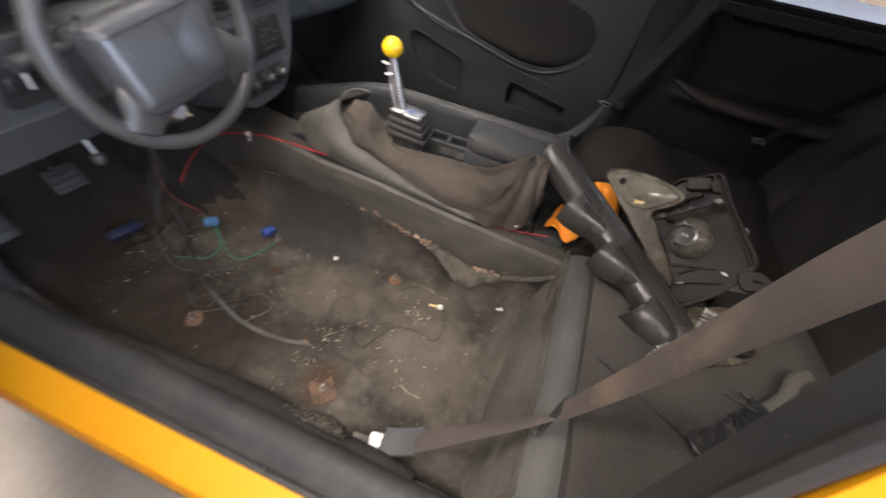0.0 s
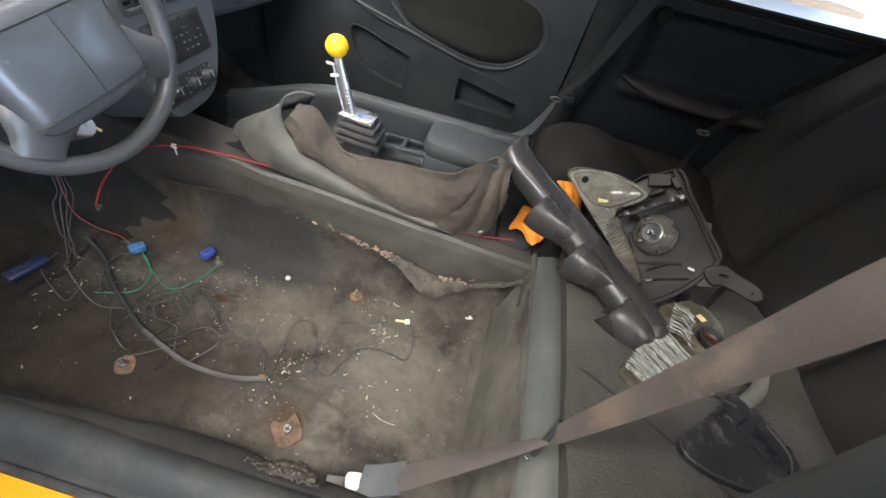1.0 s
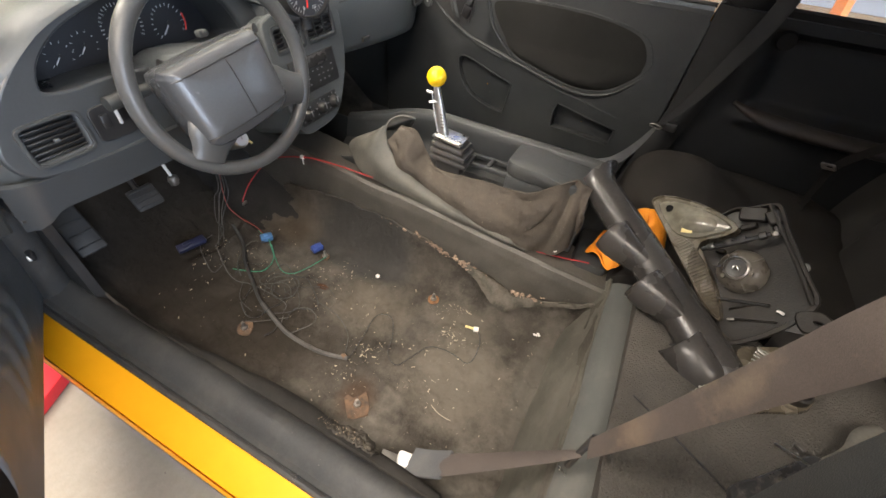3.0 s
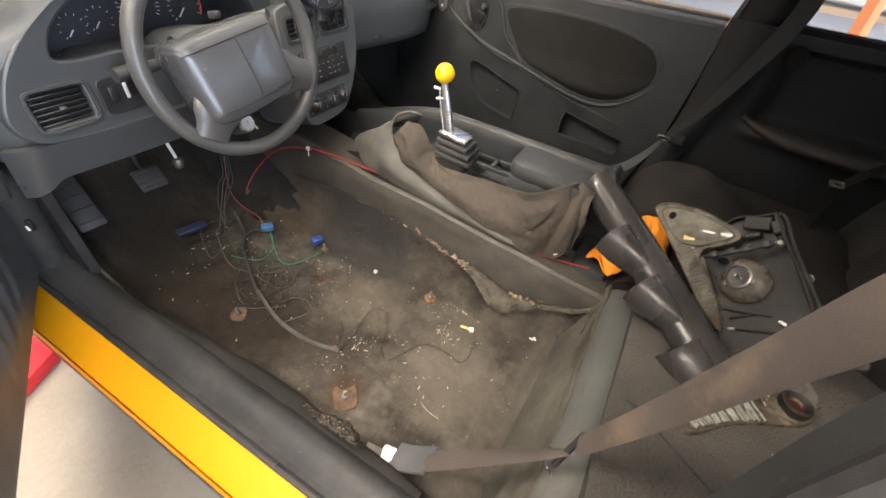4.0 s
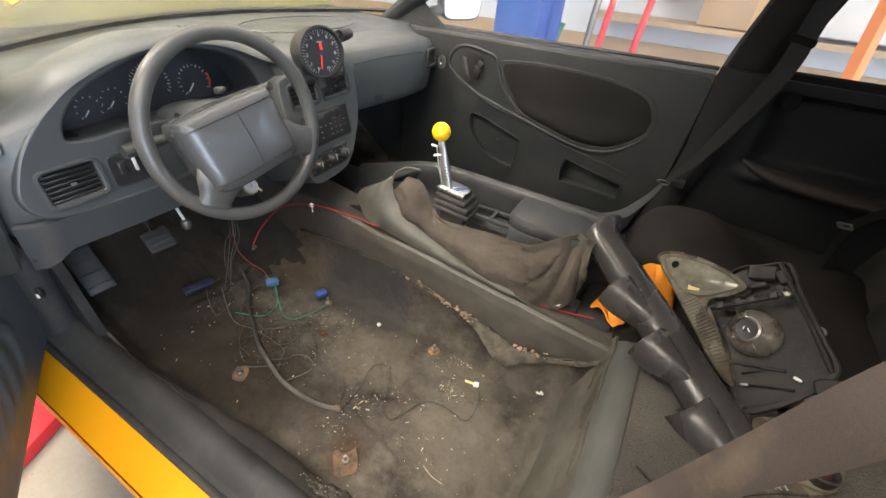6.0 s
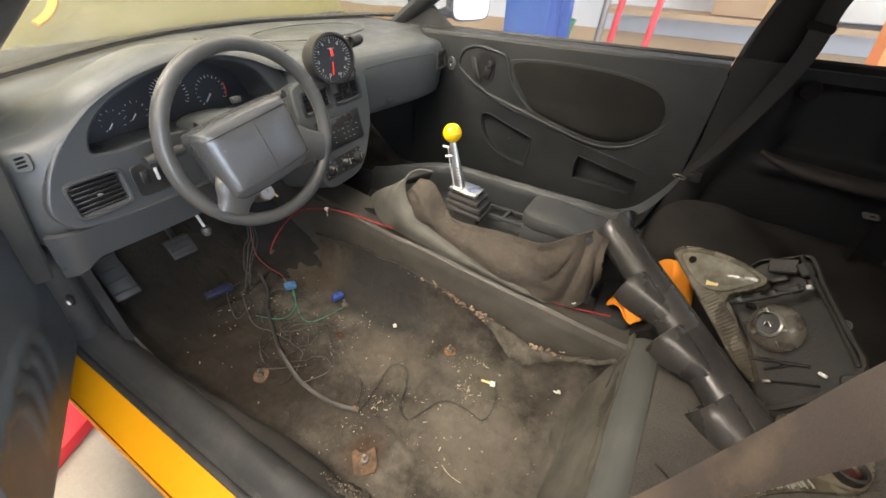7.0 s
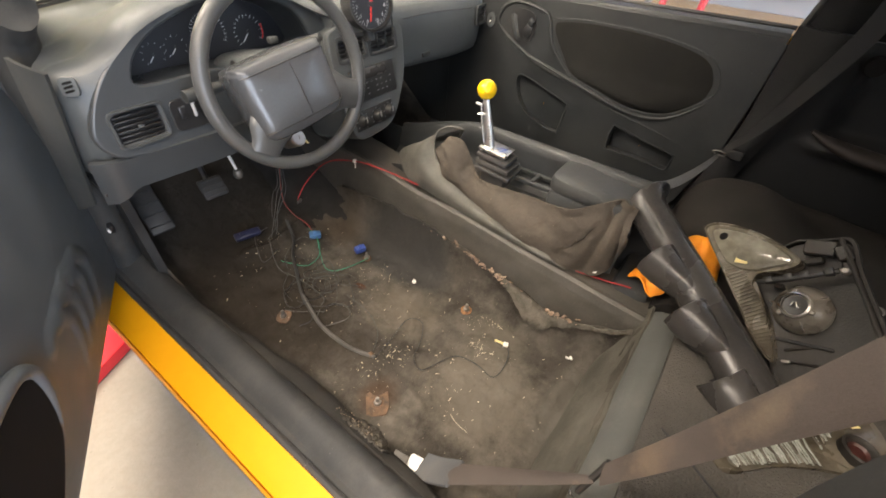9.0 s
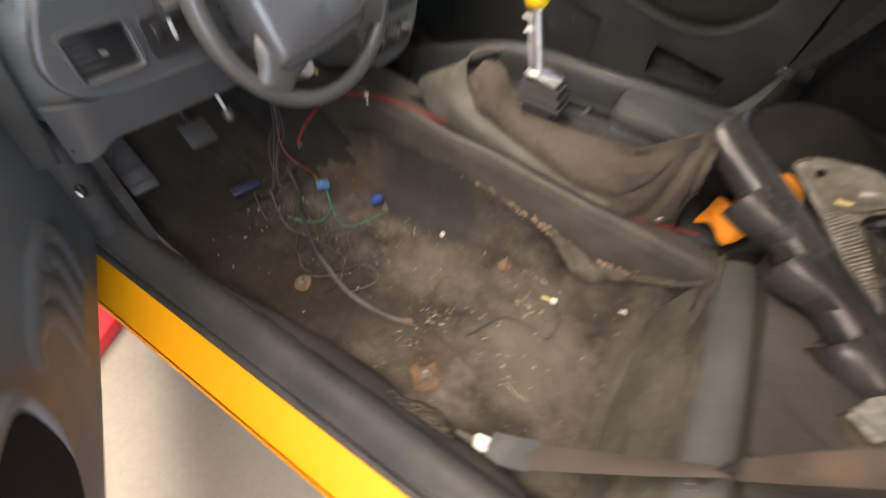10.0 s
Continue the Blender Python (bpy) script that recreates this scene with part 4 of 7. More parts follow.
def dash_section(x):
    zc, yf, zl = table(CREST, x), table(LIP, x), table(LOW, x)
    yw = table(WS, x)
    foot = min(max(table(FOOT, x), yf + 0.07), yw - 0.03)
    flat = lerp(0.957, 0.951, min(1.0, max(0.0, (0.6 - x) / 0.3))) - table([(0.0, 0.026), (0.05, 0.014), (0.11, 0.0), (0.2, 0.0)], x)
    back = 0.125 * table([(0.060, 0), (0.095, 1), (0.555, 1), (0.590, 0)], x)      # hollow behind the instrument surround
    top = [(yw, 0.962), (lerp(yw, foot, 0.5), 0.958), (foot + 0.012, flat)]
    for s in (0.12, 0.35, 0.6, 0.82):
        top.append((lerp(foot, yf + 0.045, s), lerp(flat, zc, math.sin(s * math.pi / 2) ** 1.15)))
    under = table(RIM, x) if 0.045 < x < 0.58 else zc - 0.03
    top += [(yf + 0.045, zc), (yf + 0.020, zc - 0.006), (yf + 0.006, zc - 0.016)]
    rest = [(yf + 0.003, min(under + 0.004, zc - 0.022)), (yf + back, min(under, zc - 0.026)), (yf + 0.002 + back, lerp(zc, zl, 0.5)), (yf + 0.012 + back, zl + 0.03), (yf + 0.020 + back, zl + 0.010), (yf + 0.04 + back, zl), (yf + 0.2, zl + 0.02), (yw - 0.02, 0.80)]
    return [Vector((x, p.x, p.y)) for p in curve([(y, z, 0) for y, z in top], 4)] + [Vector((x, y, z)) for y, z in rest]


ends = {-0.020: 0.30, -0.016: 0.14, -0.008: 0.05, 0.004: 0.012, 1.378: 0.06}
xs = [-0.020, -0.016, -0.008, 0.004, 0.02] + span(0.035, 1.34, 60) + [1.36, 1.378]
part("shell", rings(bmesh.new(), [[p.lerp(Vector((p.x, 1.0, 0.84)), ends.get(x, 0.0)) for p in dash_section(x)] for x in xs]), GREY, dash, "", 50)

SURR = material("dark_surround_plastic", (0.032, 0.036, 0.040), (0.048, 0.053, 0.057), 0.36, grain=300, stain=3, bump=0.15, bump_scale=900)
# trim plate round the instruments: x across, y up, leaning away from the seat
TB = axes((0.0, 0.828, 0.70), (1, 0.02, 0), (0, 0.10, 1))
outer = blob([(0.026, 0.070), (0.015, 0.098), (0.022, 0.126), (0.047, 0.170), (0.086, 0.211), (0.156, 0.263), (0.241, 0.297), (0.313, 0.313), (0.40, 0.312), (0.48, 0.294), (0.575, 0.235), (0.60, 0.16), (0.595, 0.06), (0.56, 0.040), (0.40, 0.044), (0.22, 0.046), (0.13, 0.047), (0.055, 0.054)])
inner = blob([(0.110, 0.176), (0.122, 0.216), (0.160, 0.250), (0.210, 0.274), (0.30, 0.299), (0.40, 0.298), (0.50, 0.265), (0.545, 0.205), (0.55, 0.172), (0.50, 0.164), (0.36, 0.163), (0.22, 0.168), (0.150, 0.166)])
vent_hole = ring2(0.047, 0.034, 32, 0.093, 0.104, 9)
trim = part("instrument_surround", plate([outer, inner, vent_hole], 0.012, TB, 0.005), SURR, dash, "smooth grey surround of the instruments")
part("surround_gap", tube([TB @ Vector((x, y, 0.002)) for x, y in outer], 0.0055, 6, True), BLACK, trim)
# recess walls, back plate and dials
rec = [(x, y) for x, y in inner]
bm = rings(bmesh.new(), [[TB @ Vector((x, y, 0.005)) for x, y in rec], [TB @ Vector((lerp(0.33, x, 0.97), lerp(0.2, y, 0.95), -0.05)) for x, y in rec], [TB @ Vector((lerp(0.33, x, 0.94), lerp(0.2, y, 0.9), -0.105)) for x, y in rec]], True, False)
part("instrument_recess", bm, SURR, dash)
clus = part("instrument_panel", plate([[(lerp(0.33, x, 0.95), lerp(0.2, y, 0.93)) for x, y in inner]], 0.004, TB @ pose(0, 0, -0.100)), DIAL, dash, "black instrument cluster with white markings")


def dial(parent, m, r, a0, a1, n, needle, red=0, ink=None):
    """Tick marks and a needle of one dial in the plane of m."""
    for k in range(n):
        a = radians(lerp(a0, a1, k / (n - 1)))
        d = Vector((math.cos(a), math.sin(a), 0))
        long = 0.16 if k % 2 == 0 else 0.10
        part("tick", rbox((r * long, r * 0.024, 0.0008), m @ Matrix.Translation(d * r * (0.92 - long / 2)) @ pose(0, 0, 0, 0, 0, math.degrees(a)), 0), ink or PRINT, parent, "", 0)
    a = radians(needle)
    part("needle", rbox((r * 0.75, r * 0.06, 0.001), m @ pose(0, 0, 0.002) @ Matrix.Translation(Vector((math.cos(a), math.sin(a), 0)) * r * 0.3) @ pose(0, 0, 0, 0, 0, needle), 0), NEEDLE if red else PRINT, parent)
    part("needle_hub", lathe([(r * 0.12, 0.0), (r * 0.12, 0.003), (0, 0.0035)], m, 12), BLACK, parent)


for cx, cy, r, n in ((0.208, 0.199, 0.027, 9), (0.258, 0.206, 0.027, 9), (0.341, 0.222, 0.047, 25), (0.440, 0.210, 0.042, 17)):
    dial(clus, TB @ pose(cx, cy, -0.0965), r, 220, -30, n, 225)
part("red_zone", tube([TB @ Vector((0.440 + 0.040 * math.cos(radians(a)), 0.210 + 0.040 * math.sin(radians(a)), -0.096)) for a in range(-30, 30, 10)], 0.0018, 4), NEEDLE, clus)


def louvre(parent, m, w, h, n, cols=1, knob=True):
    """An air vent: frame, dark box behind, slats that slope, a thumb tab."""
    fr = part("vent_frame", plate([ring2(w / 2 + 0.006, h / 2 + 0.006, 32, power=9), ring2(w / 2, h / 2, 32, power=9)], 0.006, m, 0.002), DARK, parent)
    part("vent_box", plate([ring2(w / 2, h / 2, 24, power=9)], 0.002, m @ pose(0, 0, -0.018)), BLACK, fr)
    for k in range(n):
        y = lerp(-h / 2, h / 2, (k + 0.5) / n)
        part("slat", rbox((w, 0.010, 0.0035), m @ pose(0, y, -0.004, 38, 0, 0), 0.001, None, 1), BLACK, fr)
    for k in range(1, cols):
        part("divider", rbox((0.004, h, 0.012), m @ pose(lerp(-w / 2, w / 2, k / cols), 0, -0.004), 0.001, None, 1), DARK, fr)
    if knob:
        part("thumb_tab", rbox((0.010, 0.006, 0.008), m @ pose(0, -0.002, 0.004), 0.002), GREY, fr)
    return fr


louvre(dash, TB @ pose(0.093, 0.104, 0.0035), 0.094, 0.066, 7)
part("vent_bezel", plate([ring2(0.0510, 0.0370, 40, power=7), ring2(0.0475, 0.0335, 40, power=7)], 0.006, TB @ pose(0.093, 0.104, 0.0115), 0.0012), DARK, dash)
sw = part("switch_panel", plate([ring2(0.040, 0.031, 32, power=6)], 0.005, TB @ pose(0.194, 0.102, 0.0110), 0.0015), BLACK, dash)
part("rocker_switch", rbox((0.016, 0.026, 0.008), TB @ pose(0.176, 0.106, 0.0145), 0.003), BLACK, sw)
part("light_mark", rbox((0.008, 0.006, 0.001), TB @ pose(0.170, 0.128, 0.0140), 0), PRINT, sw)
part("dimmer_wheel", rbox((0.006, 0.032, 0.008), TB @ pose(0.199, 0.108, 0.0150), 0.002), PRINT_MID, sw, "white ribbed dimmer wheel")
part("dimmer_slot", rbox((0.012, 0.030, 0.004), TB @ pose(0.211, 0.108, 0.0130), 0.002), BLACK, sw)
# small outlet on the end of the dash
SV = axes((0.018, 0.846, 0.893), (0.80, -0.60, 0.0), (0.10, 0.14, 1))
end = part("side_outlet", plate([ring2(0.0125, 0.0150, 32, power=4)], 0.003, SV @ pose(0, 0, 0.001), 0.0015), GREY, dash)
for k in range(3):
    part("slot", rbox((0.0160, 0.0044, 0.004), SV @ pose(0, (k - 1) * 0.0070, 0.0034, 0, 0, 14), 0.0018), BACK, end)
# black cover on the end of the dash, beside the hinge pillar
part("end_cover", sheet(lambda u, v: Vector((-0.028, 0.904, 0.938)).lerp(Vector((-0.003, 0.836, 0.922)), u).lerp(Vector((-0.047, 0.957, 0.618)).lerp(Vector((-0.025, 0.895, 0.648)), u), v) + Vector((-0.003, -0.002, 0)) * math.sin(math.pi * u), 8, 12, 0.006), DARK, dash, "black end cover")
# far outlet beside the door
FV = axes((1.262, 0.789, 0.868), (1, 0.16, 0), (0, 0.06, 1))
louvre(dash, FV, 0.066, 0.050, 5, 1, False)
part("glovebox_seam", tube(curve([(0.86, 0.812, 0.90), (1.0, 0.797, 0.905), (1.18, 0.775, 0.90)], 6), 0.0018, 5), BLACK, dash)
part("glovebox_latch", rbox((0.04, 0.008, 0.016), pose(0.97, 0.806, 0.782), 0.003), DARK, dash)
# defroster slots along the top
for k in range(11):
    t = k / 10
    part("defroster_slot", rbox((0.030, 0.009, 0.004), pose(lerp(0.772, 0.696, t), lerp(1.185, 0.965, t), 0.9562, 0, 0, 24), 0.0012, None, 1), BLACK, dash)
for x0, y0, x1, y1, n in ((0.50, 1.06, 0.62, 1.02, 9), (0.40, 1.00, 0.47, 0.985, 5)):
    for k in range(n):
        t = k / (n - 1)
        x, y = lerp(x0, x1, t), lerp(y0, y1, t)
        part("defroster_slot", rbox((0.009, 0.024, 0.003), pose(x, y, table([(0.4, 1.004), (0.5, 0.997), (0.62, 0.979)], x) + 0.0, 8, 0, -20), 0.001, None, 1), BLACK, dash)
part("speaker_seam", tube([(0.93 + 0.22 * math.cos(a), 1.10 + 0.13 * math.sin(a), 0.9675) for a in (2 * math.pi * k / 40 for k in range(40))], 0.0022, 5, True), GREY, dash)
# lower cover under the steering column
part("knee_panel", sheet(lambda u, v: (lerp(-0.006, 0.56, u), lerp(0.829, 0.846, v) + 0.012 * (1 - math.sin(math.pi * min(u * 1.1, 1))) + 0.020 * (1 - soft(0.0, 0.04, u)), lerp(0.752, 0.680 - 0.028 * (1 - soft(0.01, 0.10, u)), v)), 40, 10, 0.012), SURR, dash)
part("knee_return", sheet(lambda u, v: (lerp(-0.012, 0.56, u), lerp(0.846, 1.02, v) + 0.012 * (1 - math.sin(math.pi * min(u * 1.1, 1))), 0.679 + 0.05 * v), 20, 4, 0.006), BLACK, dash)

# centre stack
CS = axes((0.680, 0.792, 0.765), (1, 0.05, 0), (0, 0.22, 1))
STACK_VENTS = ((-0.043, 0.050), (0.083, 0.056))
stack_holes = [ring2(w, 0.026, 32, dx, 0.093, 9) for dx, w in STACK_VENTS]
rings_ = blob([(-0.118, 0.115), (-0.095, 0.142), (0.0, 0.152), (0.12, 0.148), (0.165, 0.125), (0.172, 0.09), (0.156, 0.0), (0.120, -0.065), (0.085, -0.112), (0.045, -0.138), (-0.02, -0.146), (-0.085, -0.140), (-0.108, -0.09), (-0.120, 0.0)])
stack = part("centre_console_face", plate([rings_] + stack_holes, 0.012, CS, 0.004), GREY, dash, "grey centre stack with radio and vents")
part("stack_body", rings(bmesh.new(), [[CS @ Vector((x * 0.9, y * 0.9, -0.024)) for x, y in rings_], [CS @ Vector((x * 1.02, y * 1.02, -0.004)) for x, y in rings_], [CS @ Vector((x * 1.06, y * 1.03, -0.03)) for x, y in rings_], [CS @ Vector((x * 1.12, y * 1.04, -0.16)) for x, y in rings_]]), GREY, dash)
for dx, w in STACK_VENTS:
    louvre(stack, CS @ pose(dx, 0.093, 0.007), 2 * w, 0.052, 5, 3, True)
radio = part("radio", rbox((0.184, 0.088, 0.010), CS @ pose(0.013, -0.004, 0.010), 0.003), BLACK, stack, "black car radio with white key marks")
part("display", rbox((0.11, 0.028, 0.002), CS @ pose(0.013, 0.024, 0.016), 0.001), GLOSS, radio)
rnd = random.Random(3)
for r in range(3):
    for c in range(7):
        if rnd.random() < 0.85:
            part("key_mark", rbox((rnd.uniform(0.003, 0.007), 0.0028, 0.001), CS @ pose(-0.040 + c * 0.020, 0.0 - r * 0.015, 0.0158), 0), PRINT_DIM, radio)
part("tuning_knob", lathe([(0.011, 0), (0.011, 0.010), (0.009, 0.012), (0, 0.012)], CS @ pose(-0.066, 0.003, 0.015), 18), BLACK, radio)
hv = part("heater_panel", rbox((0.165, 0.054, 0.008), CS @ pose(-0.010, -0.096, 0.009), 0.003), BLACK, stack)
for dx in (-0.064, -0.002, 0.052):
    k = part("heater_knob", lathe([(0.019, 0), (0.018, 0.006), (0.012, 0.016), (0, 0.017)], CS @ pose(dx, -0.099, 0.013), 20), BLACK, hv)
    part("pointer", rbox((0.003, 0.016, 0.002), CS @ pose(dx, -0.093, 0.030), 0), PRINT_DIM, k)
    for a in range(-120, 121, 40):
        part("heater_mark", rbox((0.003, 0.003, 0.001), CS @ pose(dx + 0.024 * math.sin(radians(a)), -0.099 + 0.024 * math.cos(radians(a)), 0.0136), 0), PRINT_DIM, hv)

# ---- steering wheel ----
WR = 0.1765
WC = Vector((0.349, 0.682, 0.8735))
wheel_z = Vector((-0.088, -0.974, 0.208)).normalized()
WM = axes(WC, Vector((0, 0, 1)).cross(wheel_z), (0, 0.2, 1))
WP = WM @ pose(-0.010, -0.022, 0, 0, 0, 10) @ pose(0, 0, 0, -5, 0, 0)      # the wheel is turned a little
wheel = thing("steering_wheel", WC, "worn grey steering wheel with a square centre pad", "steering wheel")
WPL = material("worn_wheel_plastic", (0.045, 0.047, 0.049), (0.070, 0.071, 0.070), 0.30, grain=220, stain=3, bump=0.12, bump_scale=800, spread=0.05)
rim = [WM @ Vector((WR * math.cos(t), WR * math.sin(t), 0)) for t in (2 * math.pi * k / 72 for k in range(72))]
part("rim", tube(rim, [0.0140 + 0.0012 * abs(math.cos(2 * math.pi * k / 72)) for k in range(72)], 20, True), WPL, wheel)
padl = blob([(-0.104, 0.050), (-0.102, 0.068), (-0.088, 0.078), (0.0, 0.081), (0.088, 0.078), (0.102, 0.068), (0.104, 0.050), (0.102, -0.048), (0.094, -0.066), (0.072, -0.076), (0.0, -0.080), (-0.072, -0.076), (-0.094, -0.066), (-0.102, -0.048)], 5)


def pad_ring(s, z, dy=0.0):
    return [WP @ Vector((x * s, y * s + dy, z)) for x, y in padl]


WPAD = material("shiny_pad_plastic", (0.052, 0.056, 0.062), (0.074, 0.078, 0.084), 0.26, grain=220, stain=5, bump=0.12, bump_scale=800, spread=0.05, coat=0.3)
pad = part("centre_pad", rings(bmesh.new(), [pad_ring(0.84, -0.080), pad_ring(0.97, -0.060), pad_ring(1.02, -0.02), pad_ring(1.0, 0.010), pad_ring(0.985, 0.019), pad_ring(0.95, 0.026), pad_ring(0.88, 0.0315), pad_ring(0.75, 0.036), pad_ring(0.6, 0.0385), pad_ring(0.4, 0.040), pad_ring(0.1, 0.0405)]), WPAD, wheel, "square airbag pad with worn shiny face")


def pad_top(x, y):
    """A point of the pad's face."""
    s = max(abs(x) / 0.104, abs(y) / 0.080)
    return WP @ Vector((x, y, table([(0.1, 0.0405), (0.4, 0.040), (0.6, 0.0385), (0.75, 0.036), (0.88, 0.0315), (0.95, 0.026), (1.0, 0.012)], s)))


part("pad_seam", tube([pad_top(0.008, y) for y in span(0.056, -0.052, 16)], 0.0014, 6), BLACK, pad)
part("pad_seam", tube([pad_top(x, 0.057) for x in span(-0.098, 0.098, 24)], 0.0013, 6), BLACK, pad)
part("pad_seam", tube([pad_top(x, -0.052 - 0.004 * (1 - (x / 0.1) ** 2)) for x in span(-0.101, 0.101, 24)], 0.0013, 6), BLACK, pad)
for sx in (-1, 1):
    arm_ = ((-0.046, -0.026, -0.004), (-0.080, -0.052, 0.004), (-0.099, -0.072, 0.003), (-0.114, -0.088, 0.000)) if sx < 0 else ((0.046, -0.024, -0.004), (0.090, -0.040, 0.006), (0.122, -0.055, 0.004), (0.150, -0.070, 0.002))
    sp = [WP @ Vector(p) for p in arm_]
    part("spoke", tube(curve(sp, 5), [0.056, 0.055, 0.053, 0.051, 0.049, 0.047, 0.045, 0.042, 0.039, 0.037, 0.0355, 0.034, 0.033, 0.033, 0.033, 0.032], 18, flat=0.36, up=tuple(wheel_z)), WPL, wheel)
col = thing("steering_column", (0.35, 0.80, 0.83), "dark steering column shroud with stalks", "steering column")
part("shroud", rings(bmesh.new(), [[WM @ Vector((x * s, y * s - 0.012, z)) for x, y in ring2(0.070, 0.062, 32, power=3.4)] for s, z in ((0.8, -0.055), (1.0, -0.065), (1.02, -0.12), (0.98, -0.22))]), GREY, col)
part("shroud_slot", lathe([(0.014, 0), (0.012, 0.004), (0, 0.003)], axes(WM @ Vector((-0.073, 0.030, -0.085)), (0, 1, 0), (0, 0, 1)) , 16), BLACK, col)
stalk = part("indicator_stalk", tube(curve([WM @ Vector(p) for p in ((-0.06, 0.005, -0.10), (-0.11, 0.000, -0.095), (-0.150, -0.002, -0.09))], 5), [0.008, 0.008, 0.008, 0.008, 0.009, 0.010, 0.011, 0.0115, 0.012, 0.012, 0.010], 12), DARK, col)
part("stalk_grip", tube([WM @ Vector((-0.135, -0.001, -0.092)), WM @ Vector((-0.188, -0.004, -0.085))], 0.013, 12), DARK, stalk)
part("hazard_button", rbox((0.02, 0.014, 0.02), WM @ pose(0.03, 0.068, -0.09), 0.004), DARK, col)
part("wiper_stalk", tube(curve([WM @ Vector(p) for p in ((0.06, 0.03, -0.09), (0.11, 0.055, -0.075), (0.125, 0.062, -0.05))], 5), 0.009, 10), DARK, col)
part("tilt_lever", tube([WM @ Vector((-0.06, -0.05, -0.07)), WM @ Vector((-0.10, -0.07, -0.06))], 0.006, 8), GREY, col)
IG = axes((0.399, 0.772, 0.690), (1, 0.0, 0), (0, 0.45, 0.9))
SILVER = material("satin_silver", (0.42, 0.43, 0.45), (0.62, 0.63, 0.65), 0.42, metal=0.35, grain=90, bump=0.08)
ign = thing("ignition_lock", (0.399, 0.78, 0.69), "round satin silver ignition lock with a key slot", "ignition lock")
part("barrel", lathe([(0.020, -0.05), (0.021, -0.004), (0.021, 0.004), (0.018, 0.008), (0.0, 0.008)], IG, 24), STEEL, ign)
part("face", lathe([(0.0175, 0.0075), (0.0172, 0.0100), (0.0150, 0.0108), (0.0, 0.0112)], IG, 28), SILVER, ign, "satin silver lock face")
part("key_slot", rbox((0.0022, 0.010, 0.001), IG @ pose(0, 0.002, 0.0114, 0, 0, -12), 0.0003), IRON, ign)
part("lock_tab", rbox((0.005, 0.012, 0.006), IG @ pose(0.019, -0.016, 0.004, 0, 0, 30), 0.0015), IVORY, ign)
pedal_rows = ((0.104, 1.08, 0.477, 0.062, 0.140, "clutch"), (0.274, 1.06, 0.478, 0.070, 0.062, "brake"))
for x, y, z, w, h, k in pedal_rows:
    pd = thing("pedal", (x, y, z), "worn black rubber foot pedal above the carpet", "pedal", "foot pedals")
    PM = pose(x, y, z, 48, 0, -4)
    part("pad", rbox((w, h, 0.012), PM, 0.006), RUBBER, pd)
    for i in range(4):
        part("rib", rbox((w * 0.84, 0.005, 0.004), PM @ pose(0, lerp(-h * 0.36, h * 0.36, i / 3), 0.007), 0.0015, None, 1), RUBBER, pd)
    part("arm", tube(curve([(x, y + 0.01, z), (x + 0.01, y + 0.07, z + 0.05), (x + 0.01, y + 0.12, z + 0.30)], 6), 0.008, 8), BLACK, pd)
rel = thing("release_lever", (0.33, 1.0, 0.53), "white release rod with a grey knob under the dash", "lever")
part("rod", tube([(0.300, 0.980, 0.650), (0.325, 0.990, 0.548)], 0.0042, 8), WHITE, rel)
part("knob", lathe([(0.0, -0.016), (0.010, -0.013), (0.014, 0.0), (0.011, 0.012), (0.0, 0.016)], pose(0.328, 0.992, 0.530), 16), IRON, rel, "dull metal knob")

# ---- tachometer on the dash ----
TC = Vector((0.660, 0.752, 0.968))
TM = axes(TC, (0.965, -0.26, 0.0), (0.04, 0.14, 1))
tach = thing("tachometer", TC, "round black tachometer with red needle on the dash", "tachometer")
R = 0.060
part("cup", lathe([(0.03, -0.062), (R * 0.86, -0.055), (R, -0.03), (R * 1.02, 0.008), (R * 1.02, 0.016), (R * 0.93, 0.017), (R * 0.91, 0.006), (0.0, 0.005)], TM, 40), BLACK, tach)
face = part("face", lathe([(R * 0.905, 0.0058), (R * 0.905, 0.0068), (0, 0.0068)], TM, 40), DIAL, tach, "black dial with white numerals")
dial(face, TM @ pose(0, 0, 0.0075), R * 0.94, 250, -70, 41, 262, 1, PRINT_DIM)
part("needle_tail", rbox((0.0075, R * 0.40, 0.0015), TM @ pose(0.001, 0.010, 0.0095, 0, 0, 4), 0.0025), NEEDLE, face, "wide red needle")


def words(text, size, m, mat_, parent):
    cu = bpy.data.curves.new("words", "FONT")
    cu.body, cu.size, cu.align_x, cu.align_y = text, size, "CENTER", "CENTER"
    cu.extrude = 0.0004
    ob = new("words", cu)
    me = bpy.data.meshes.new_from_object(ob.evaluated_get(bpy.context.evaluated_depsgraph_get()))
    bpy.data.objects.remove(ob)
    me.transform(m)
    return part("numeral", me, mat_, parent)


for k in range(11):
    a = radians(lerp(250, -70, k / 10))
    words(str(k), 0.0110, TM @ pose(R * 0.66 * math.cos(a), R * 0.66 * math.sin(a), 0.0078), PRINT_MID, face)
part("name_bar", rbox((0.018, 0.0025, 0.0006), TM @ pose(0, 0.024, 0.0076), 0), PRINT_DIM, face)
part("shift_light", lathe([(0.013, -0.045), (0.015, -0.03), (0.016, 0.012), (0.013, 0.016), (0.012, 0.006), (0, 0.006)], axes(TM @ Vector((0.078, 0.034, -0.012)), (0.30, -0.95, 0), (0, 0.1, 1)), 22), BLACK, tach)
part("light_arm", tube([TM @ Vector((0.05, 0.03, -0.01)), TM @ Vector((0.068, 0.040, -0.012))], 0.007, 8), BLACK, tach)
